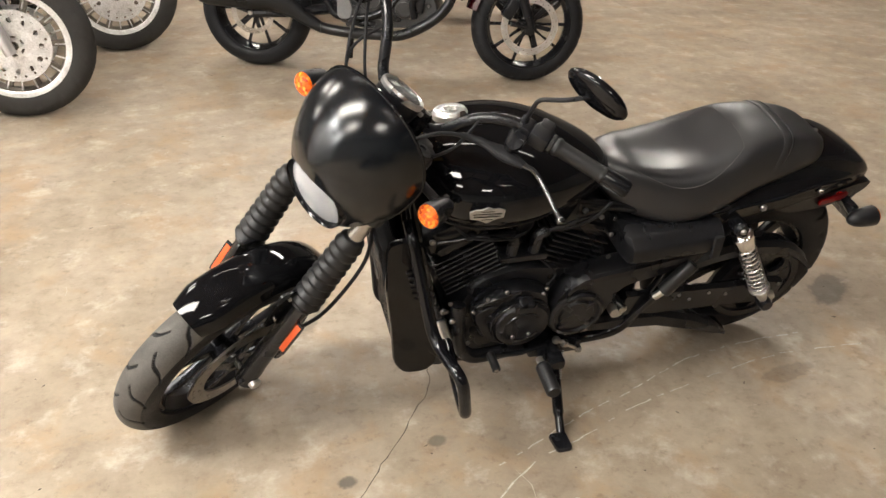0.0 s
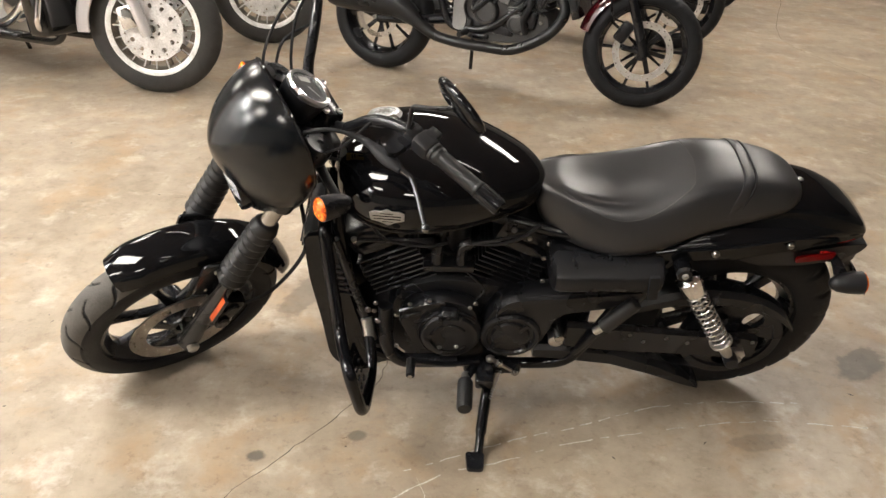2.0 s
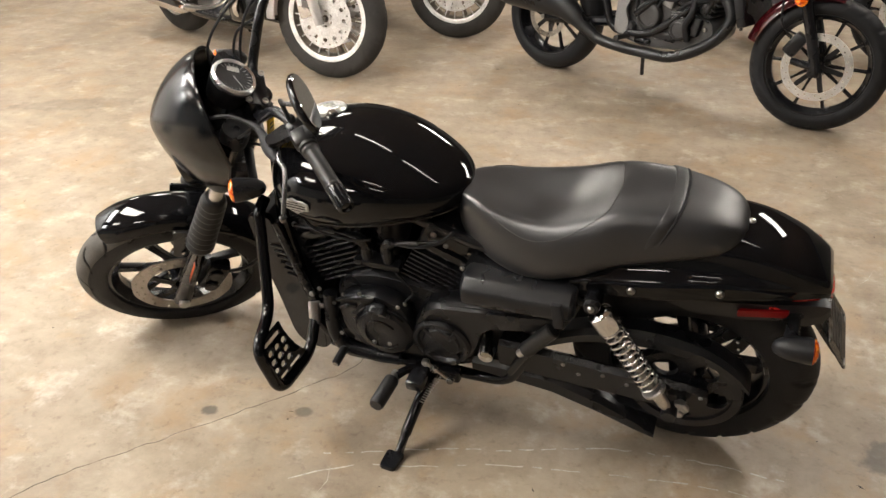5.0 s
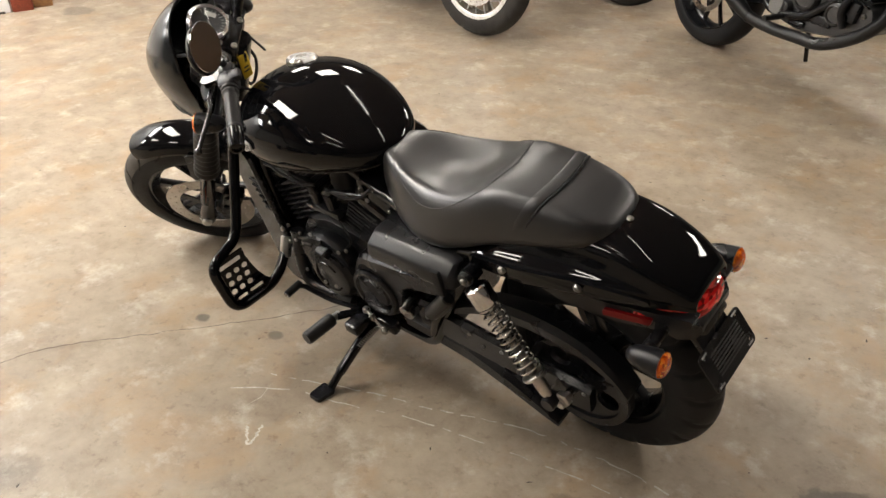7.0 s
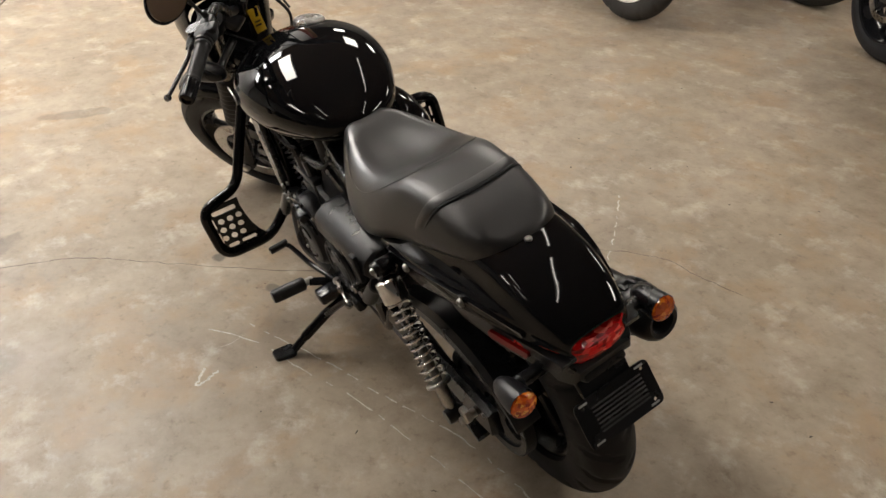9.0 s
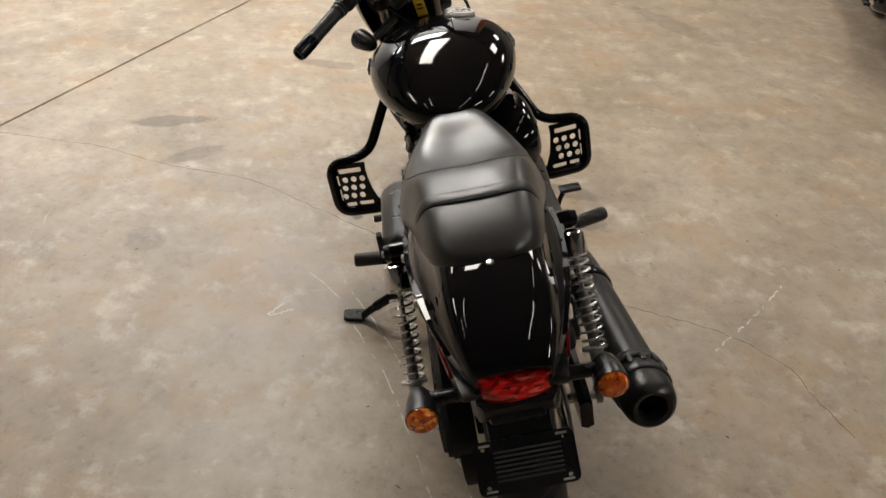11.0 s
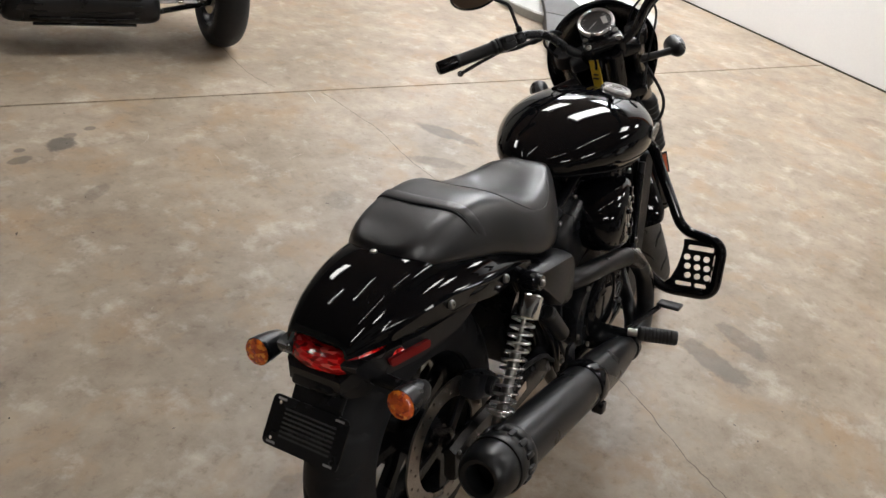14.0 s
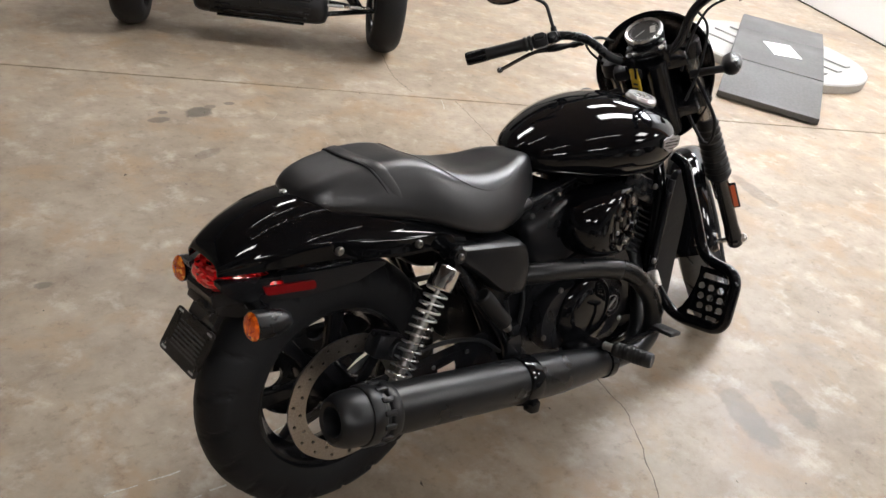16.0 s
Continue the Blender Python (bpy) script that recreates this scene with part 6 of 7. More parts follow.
# exhaust: two headers into one muffler on the right
bm = B()
tube(bm, rounded([(-0.44, 0.12, 0.50), (-0.50, 0.175, 0.512), (-0.58, 0.192, 0.508), (-0.70, 0.20, 0.488), (-0.83, 0.21, 0.452), (-0.935, 0.215, 0.345), (-0.94, 0.225, 0.25), (-0.86, 0.245, 0.222), (-0.72, 0.255, 0.235)], 0.06, 8), 0.026, 18)
header = hp("exhaust_pipe", bm, EXHAUST, "matte black exhaust pipe")
bm = B()
tube(bm, rounded([(-0.97, 0.03, 0.52), (-1.03, 0.06, 0.42), (-0.99, 0.13, 0.28), (-0.90, 0.2, 0.215), (-0.78, 0.24, 0.225)], 0.06, 8), 0.021, 16)
hp("front_header", bm, EXHAUST, "", header)
M0, M1 = Vector((-0.735, 0.252, 0.232)), Vector((0.135, 0.268, 0.392))
ML = (M1 - M0).length
MX = along(M0, M1)
bm = B()
lathe(bm, [(0.026, 0), (0.032, 0.01), (0.036, 0.04), (0.046, 0.14), (0.052, 0.22), (0.0535, 0.26), (0.0545, ML - 0.14), (0.052, ML - 0.12)], MX, 48)
muffler = hp("muffler", bm, EXHAUST, "matte black round muffler with clamp")
bm = B()
lathe(bm, [(0.050, ML - 0.138), (0.060, ML - 0.135), (0.0625, ML - 0.13), (0.0625, ML - 0.112), (0.0605, ML - 0.109), (0.056, ML - 0.107), (0.056, ML - 0.097), (0.0605, ML - 0.095), (0.0625, ML - 0.092), (0.0625, ML - 0.068), (0.0605, ML - 0.064), (0.0575, ML - 0.063), (0.0575, ML - 0.04), (0.0545, ML - 0.02), (0.048, ML - 0.006), (0.040, ML), (0.031, ML - 0.003), (0.028, ML - 0.012), (0.027, ML - 0.07)], MX, 48)
hp("end_cap", bm, EXHAUST, "black muffler end cap", muffler)
bm = B()
lathe(bm, [(0.001, ML - 0.05), (0.0275, ML - 0.05)], MX, 32, False)
hp("outlet", bm, DIAL, "", muffler)
for i in range(14):
    bm = B()
    box(bm, (0.008, 0.012, 0.028), MX @ Matrix.Rotation(2 * math.pi * i / 14, 4, "Z") @ at(0.0615, 0, ML - 0.101), 0.003)
    hp("cap_lug", bm, EXHAUST, "", muffler)
bm = B()
lathe(bm, [(0.0535, 0.325), (0.058, 0.327), (0.060, 0.335), (0.060, 0.362), (0.058, 0.37), (0.0535, 0.372)], MX, 48)
box(bm, (0.03, 0.03, 0.03), MX @ at(0.045, -0.045, 0.348), 0.006)
hp("clamp", bm, GLOSS, "gloss black muffler clamp", muffler)
bm = B()
lathe(bm, [(0.032, 0.02), (0.041, 0.022), (0.042, 0.045), (0.036, 0.047)], MX, 40)
hp("neck_clamp", bm, SATIN, "", muffler)
bm = B()
plate(bm, soft_poly([(-0.03, -0.06), (0.03, -0.06), (0.02, 0.06), (-0.02, 0.06)], 0.01), 0.008, at(-0.40, 0.215, 0.33) @ SIDE)
hp("muffler_bracket", bm, SATIN, "", muffler)
bm = B()
tube(bm, [(0.195, -0.14, 0.592), (0.195, 0.14, 0.592)], 0.013, 12)
hp("signal_bar", bm, PLASTIC, "")

# ---- the other motorcycles of the row ----
# Their frame: origin under the rear axle, x to the front, y to the left, z up.
DARK_RED = material("dark_red_paint", (0.04, 0.002, 0.004), 0.12, coat=0.8, rough_vary=0.03)
SILVER_PAINT = material("silver_paint", (0.62, 0.60, 0.60), 0.3, metal=0.5, coat=0.5, vary=0.06)
DULL_ALU = material("dull_grey_plate", (0.2, 0.2, 0.2), 0.45, metal=0.4, vary=0.2)
DISC_BRIGHT = material("bright_disc_steel", (0.85, 0.84, 0.83), 0.38, metal=0.9, vary=0.25, rough_vary=0.1, bump=0.1, grain=260)
# Brown-grey colour puts the shadow between the ribs into rim and spokes.
SHADED_RIM = material("shaded_cast_rim", (0.26, 0.23, 0.19), 0.5, metal=0.5, vary=0.35, bump=0.2, grain=120, scale=14)
OLD_CAST = material("dull_cast_wheel", (0.86, 0.85, 0.83), 0.42, metal=0.6, vary=0.3, rough_vary=0.12, bump=0.15, grain=120, scale=14)
ENGINE_GREY = material("grey_engine_casting", (0.055, 0.055, 0.056), 0.4, metal=0.4, vary=0.3, bump=0.3, grain=200)
OLD_TYRE = material("dusty_tyre", (0.03, 0.028, 0.026), 0.8, vary=0.4, bump=0.4, grain=300)
BLACK_PAINT = material("deep_black_paint", (0.006, 0.006, 0.006), 0.15, coat=0.4)


def far_wheel(bike, name, c, R, rim, w, disc_side, disc_r, mat, spokes, disc_mat, label, slots=0, turn=0.0, tread=0, thin=0.03):
    """A wheel with tyre and brake disc; turn steers it."""
    W = Matrix.Translation(c) @ Matrix.Rotation(radians(turn), 4, "Z") @ Matrix.Rotation(radians(-90), 4, "X")
    bm = rim_mesh(rim, w * 0.9, 0.045, 0.06, 48)
    bm.transform(W)
    body_mat = SHADED_RIM if slots else mat
    wheel = part(name, bm, body_mat, bike, label)
    add_spokes(wheel, W, body_mat, rim, spokes, 0.045, thin, 0.025)
    bm = tyre_mesh(R, rim, w, tread, 40 * (8 if tread else 2), 22, 0.004, 0.8, 5)
    bm.transform(W)
    part("tyre", bm, OLD_TYRE if slots else RUBBER, wheel, "black tyre")
    for s in disc_side:
        if slots:
            bm = holed(B(), circle(disc_r, 64), [(0, 0, 0.05)] + [(disc_r * 0.72 * math.cos(a), disc_r * 0.72 * math.sin(a), 0.0135) for a in np.linspace(0, 2 * math.pi, slots, endpoint=False)] + [(disc_r * 0.87 * math.cos(a + 0.1), disc_r * 0.87 * math.sin(a + 0.1), 0.006) for a in np.linspace(0, 2 * math.pi, 20, endpoint=False)], 0.006)
        else:
            bm = disc_mesh(disc_r * 0.78, disc_r, 36, 0.006, 2, 0.0045)
        bm.transform(W @ at(0, 0, s * (w + 0.012)))
        part("brake_disc", bm, disc_mat, wheel, "drilled steel brake disc")
        bm = carrier_mesh(disc_r * 0.69, disc_r, 6, 0.008)
        bm.transform(W @ at(0, 0, s * (w + 0.006)))
        part("disc_carrier", bm, MATTE if not slots else OLD_CAST, wheel)
    bm = B()
    rod(bm, W @ Vector((0, 0, -w - 0.07)), W @ Vector((0, 0, w + 0.07)), 0.013)
    lathe(bm, [(0.02, 0), (0.02, 0.015), (0.012, 0.02)], W @ at(0, 0, w + 0.065), 12)
    part("axle", bm, STEEL, wheel)
    if slots:
        for i in range(20):
            bm = B()
            box(bm, (0.05, 0.008, 0.01), W @ Matrix.Rotation(2 * math.pi * i / 20, 4, "Z") @ at(rim - 0.045, 0, -w * 0.55), 0.003, 1)
            part("rib", bm, OLD_CAST, wheel)
        for s in (-1, 1):
            bm = B()
            lathe(bm, [(rim - 0.018, w * 0.80), (rim + 0.012, w * 0.84), (rim + 0.014, w * 0.92), (rim - 0.004, w * 0.95), (rim - 0.018, w * 0.86)], W @ Matrix.Diagonal((1, 1, s, 1)), 56, closed=True)
            part("rim_lip", bm, OLD_CAST, wheel, "polished rim lip")
    return W


def mud(bike, c, R, a0, a1, hw, mat, turn=0.0, name="front_fender", deep=0.03):
    """A mudguard over a wheel, from the angle a0 to a1 round it."""
    M = Matrix.Translation(c) @ Matrix.Rotation(radians(turn), 4, "Z")
    bm = B()
    loops = []
    for a in np.linspace(radians(a0), radians(a1), 36):
        out = [(hw * s, R + 0.02 * (1 - abs(s) ** 2.2) - deep * abs(s) ** 5) for s in np.linspace(-1, 1, 13)]
        inn = [(hw * 0.95 * s, R - 0.005 + 0.02 * (1 - abs(s) ** 2.2) - deep * abs(s) ** 5) for s in np.linspace(1, -1, 13)]
        loops.append([M @ Vector((r * math.cos(a), y, r * math.sin(a))) for y, r in out + inn])
    rings(bm, loops)
    return part(name, bm, mat, bike, "")


def roadster(label, paint):
    """A naked roadster: black frame and engine, low exhaust, single large front disc."""
    b = tagged(new("motorcycle"), label, "motorcycle", "motorcycles in the row")
    Wb, R = 1.63, 0.335
    F = Vector((Wb, 0, R))
    far_wheel(b, "rear_wheel", (0, 0, R), R, 0.24, 0.085, (-1,), 0.13, SATIN, 10, DISC, "black cast wheel", thin=0.015)
    far_wheel(b, "front_wheel", F, R, 0.255, 0.062, (-1,), 0.168, SATIN, 10, DISC_BRIGHT, "black cast wheel with thin spokes", 0, 12, 20, thin=0.015)
    mud(b, F, 0.358, 80, 166, 0.075, paint, 12)
    S = Matrix.Translation(F) @ Matrix.Rotation(radians(12), 4, "Z") @ Matrix.Translation(-F)
    mud(b, (0, 0, R), 0.375, 40, 120, 0.1, BLACK_PAINT, name="rear_fender")
    for y in (-0.11, 0.11):
        bm = B()
        tube(bm, [(Wb + 0.01, y, R - 0.02), (Wb - 0.10, y, 0.62), (Wb - 0.22, y, 1.0)], [0.028, 0.027, 0.022], 14)
        leg = part("fork_leg", bm, SATIN, b, "black fork leg", S)
        bm = B()
        box(bm, (0.06, 0.035, 0.09), at(Wb - 0.005, y, R), 0.012)
        part("axle_clamp", bm, SATIN, leg, "", S)
        bm = B()
        lathe(bm, [(0.006, 0), (0.03, 0.006), (0.03, 0.016), (0.024, 0.02)], along((Wb - 0.13, y * 1.28, 0.655), (Wb - 0.13, y * 3, 0.655)), 20)
        part("reflector", bm, AMBER, leg, "round amber reflector", S)
    bm = B()
    box(bm, (0.07, 0.06, 0.12), at(Wb - 0.12, -0.085, R + 0.10, Matrix.Rotation(radians(30), 4, "Y")), 0.015)
    tube(bm, spline([(Wb - 0.12, -0.1, R + 0.15), (Wb - 0.2, -0.12, R + 0.2), (Wb - 0.22, -0.1, 0.75)], 14), 0.006, 8)
    tube(bm, [(Wb - 0.12, -0.11, R + 0.02), (Wb, -0.11, R)], 0.016, 8)
    part("brake_caliper", bm, MATTE, b, "black front caliper with hose", S)
    for s in (-1, 1):
        bm = B()
        tube(bm, rounded([(Wb - 0.3, s * 0.05, 0.95), (Wb - 0.55, s * 0.15, 0.62), (0.75, s * 0.16, 0.35), (0.5, s * 0.16, 0.34), (0.42, s * 0.15, 0.55), (0.2, s * 0.12, 0.75)], 0.08), 0.022, 12)
        part("frame_tube", bm, SATIN, b, "black steel frame tube")
        bm = B()
        tube(bm, [(Wb - 0.32, s * 0.06, 0.93), (0.9, s * 0.17, 0.72), (0.45, s * 0.14, 0.72)], 0.02, 10)
        tube(bm, [(0.95, s * 0.17, 0.71), (0.65, s * 0.17, 0.45)], 0.017, 10)
        part("trellis_tube", bm, SATIN, b)
        bm = B()
        plate(bm, soft_poly([(0.53, 0.34), (0.60, 0.33), (0.625, 0.40), (0.59, 0.47), (0.64, 0.58), (0.60, 0.62), (0.53, 0.52)], 0.03), 0.02, at(0, s * 0.175, 0) @ SIDE, 0.005)
        part("pivot_plate", bm, DULL_ALU, b, "grey cast pivot plate")
        bm = B()
        tube(bm, [(0.02, s * 0.13, R), (0.3, s * 0.14, R + 0.02), (0.58, s * 0.12, 0.40)], [0.03, 0.03, 0.035], 10)
        part("swingarm", bm, SATIN, b)
        bm = B()
        tube(bm, [(0.10, s * 0.15, R + 0.05), (0.22, s * 0.14, 0.72)], 0.03, 12)
        part("shock", bm, SATIN, b)
    bm = B()
    plate(bm, soft_poly([(0.52, 0.31), (0.58, 0.54), (0.72, 0.58), (0.95, 0.52), (1.10, 0.48), (1.12, 0.38), (1.0, 0.30), (0.7, 0.27)], 0.04), 0.28, SIDE, 0.02)
    eng = part("engine", bm, ENGINE_GREY, b, "grey and black engine block")
    bm = B()
    box(bm, (0.26, 0.27, 0.26), at(0.98, 0, 0.62, Matrix.Rotation(radians(24), 4, "Y")), 0.02)
    part("cylinder_block", bm, ENGINE_GREY, eng)
    for i in range(7):
        bm = B()
        box(bm, (0.3, 0.30, 0.008), at(0.98, 0, 0.62, Matrix.Rotation(radians(24), 4, "Y")) @ at(0, 0, -0.1 + 0.032 * i), 0.003)
        part("fin", bm, MATTE, eng)
    for x, z, r in ((0.725, 0.455, 0.078), (0.62, 0.38, 0.03), (0.92, 0.41, 0.06)):
        bm = B()
        lathe(bm, [(r, 0), (r * 0.98, 0.03), (r * 0.86, 0.042), (r * 0.7, 0.045), (r * 0.66, 0.036), (r * 0.1, 0.038)], along((x, -0.135, z), (x, -1, z)), 30)
        part("round_cover", bm, MATTE if r > 0.08 else ENGINE_GREY, eng)
    for x, z in ((0.81, 0.53), (0.92, 0.50), (0.95, 0.36), (0.78, 0.345), (1.06, 0.43), (0.64, 0.47)):
        bolt(b, (x, -0.142, z), (x, -1, z), 0.012).parent = eng
    bm = B()
    tube(bm, spline([(1.13, -0.12, 0.62), (1.19, -0.14, 0.50), (1.11, -0.16, 0.37), (0.92, -0.18, 0.265), (0.75, -0.19, 0.258), (0.58, -0.20, 0.265), (0.44, -0.20, 0.285), (0.36, -0.20, 0.33)], 40), 0.031, 14)
    ex = part("exhaust_pipe", bm, EXHAUST, b, "black low exhaust pipe")
    bm = B()
    rings(bm, [[(x, -0.205 + r * math.cos(a) * 0.85, z + r * math.sin(a)) for a in np.linspace(0, 2 * math.pi, 28, endpoint=False)] for x, z, r in ((0.44, 0.285, 0.034), (0.36, 0.33, 0.045), (0.28, 0.39, 0.065), (0.20, 0.435, 0.082), (0.14, 0.455, 0.09), (0.13, 0.456, 0.094), (0.0, 0.46, 0.094), (-0.22, 0.468, 0.09), (-0.27, 0.47, 0.078), (-0.275, 0.47, 0.05))])
    part("muffler", bm, EXHAUST, ex, "fat black muffler")
    bm = B()
    box(bm, (0.05, 0.36, 0.30), at(1.22, 0, 0.62, Matrix.Rotation(radians(-18), 4, "Y")), 0.01)
    part("radiator", bm, MATTE, b, "black radiator")
    for i in range(3):
        bm = B()
        tube(bm, spline([(1.2 - 0.2 * i, -0.14, 0.7), (1.1 - 0.2 * i, -0.17, 0.6 - 0.03 * i), (0.95 - 0.15 * i, -0.165, 0.55), (0.85 - 0.1 * i, -0.15, 0.45)], 16), 0.011, 8)
        part("hose", bm, RUBBER, b)
    bm = B()
    rings(bm, hull([(0.75, 0.08, 0.86, 0.80, 0.74), (0.85, 0.14, 0.95, 0.84, 0.74), (1.05, 0.17, 1.0, 0.86, 0.74), (1.25, 0.15, 0.97, 0.86, 0.76), (1.38, 0.06, 0.9, 0.84, 0.78)], 24, 32, tank_point))
    part("fuel_tank", bm, paint, b, "glossy fuel tank")
    bm = B()
    rings(bm, hull([(-0.12, 0.05, 0.84, 0.80, 0), (0.0, 0.1, 0.86, 0.76, 0), (0.3, 0.13, 0.84, 0.72, 0), (0.55, 0.15, 0.80, 0.70, 0), (0.76, 0.09, 0.82, 0.74, 0)], 24, 32, seat_point))
    part("seat", bm, LEATHER, b, "black seat")
    bm = B()
    tube(bm, rounded([(1.16, -0.4, 1.12), (1.24, -0.25, 1.13), (1.36, -0.1, 1.05), (1.36, 0.1, 1.05), (1.24, 0.25, 1.13), (1.16, 0.4, 1.12)], 0.06), 0.014, 10)
    part("handlebar", bm, SATIN, b)
    bm = B()
    lathe(bm, [(0.03, 0), (0.08, 0.04), (0.095, 0.12), (0.09, 0.13), (0.02, 0.135)], along((1.40, 0, 0.92), (2.4, 0, 0.88)), 28)
    part("headlight", bm, SATIN, b)
    for s in (-1, 1):
        bm = B()
        tube(bm, [(0.62, s * 0.17, 0.33), (0.62, s * 0.30, 0.33)], 0.016, 10)
        part("foot_peg", bm, GRIP, b)
    # covers, brackets and pipes on the engine's side
    for x, z, w, h, d, turn, mat in ((0.80, 0.36, 0.20, 0.05, 0.02, 4, MATTE), (0.84, 0.56, 0.07, 0.09, 0.05, 18, DULL_ALU), (0.90, 0.47, 0.09, 0.07, 0.04, -8, ENGINE_GREY), (1.0, 0.44, 0.07, 0.10, 0.05, 12, MATTE), (0.77, 0.60, 0.05, 0.04, 0.05, 30, CHROME), (0.93, 0.60, 0.06, 0.05, 0.06, 22, DULL_ALU), (0.66, 0.53, 0.05, 0.10, 0.03, -15, MATTE), (0.70, 0.31, 0.10, 0.03, 0.03, 0, SATIN), (1.05, 0.55, 0.05, 0.09, 0.04, 24, MATTE)):
        bm = B()
        box(bm, (w, d, h), at(x, -0.145, z, Matrix.Rotation(radians(turn), 4, "Y")), 0.01)
        part("engine_bracket", bm, mat, eng)
    for i in range(5):
        bm = B()
        box(bm, (0.07, 0.012, 0.006), at(0.90, -0.168, 0.445 + 0.014 * i, Matrix.Rotation(radians(-8), 4, "Y")), 0.002, 1)
        part("engine_rib", bm, DULL_ALU, eng)
    bm = B()
    tube(bm, rounded([(0.98, -0.15, 0.60), (1.0, -0.19, 0.52), (0.96, -0.19, 0.44), (0.98, -0.17, 0.36)], 0.03), 0.018, 12)
    part("coolant_hose", bm, RUBBER, eng)
    bm = B()
    tube(bm, spline([(0.68, -0.16, 0.54), (0.76, -0.18, 0.62), (0.88, -0.18, 0.63), (0.97, -0.16, 0.70)], 16), 0.006, 8)
    part("wire", bm, RUBBER, eng)
    bm = B()
    tube(bm, [(0.56, 0.13, 0.28), (0.52, 0.24, 0.012)], 0.012, 10)
    part("side_stand", bm, SATIN, b)
    return b


def stand_at(b, rear, front, lean=0.0):
    a = math.atan2(front[1] - rear[1], front[0] - rear[0])
    return Matrix.Translation((*rear, 0)) @ Matrix.Rotation(a, 4, "Z") @ Matrix.Rotation(radians(-lean), 4, "X")


red_bike = roadster("black roadster motorcycle with dark red fender and low exhaust", DARK_RED)
red_bike.matrix_world = stand_at(red_bike, (-1.245, 3.27), (0.26, 2.695), 4)
for rear, front, say in (((-0.75, 4.55), (1.0, 3.98), "black roadster motorcycle with dark red fender, second in the row"), ((-0.2, 5.8), (1.56, 5.17), "black roadster motorcycle with dark red fender, third in the row"), ((-8.7, 3.6), (-7.35, 2.3), "black roadster motorcycle behind the timber post")):
    c = copy_thing(red_bike, stand_at(red_bike, rear, front, 4))
    c["label"] = say


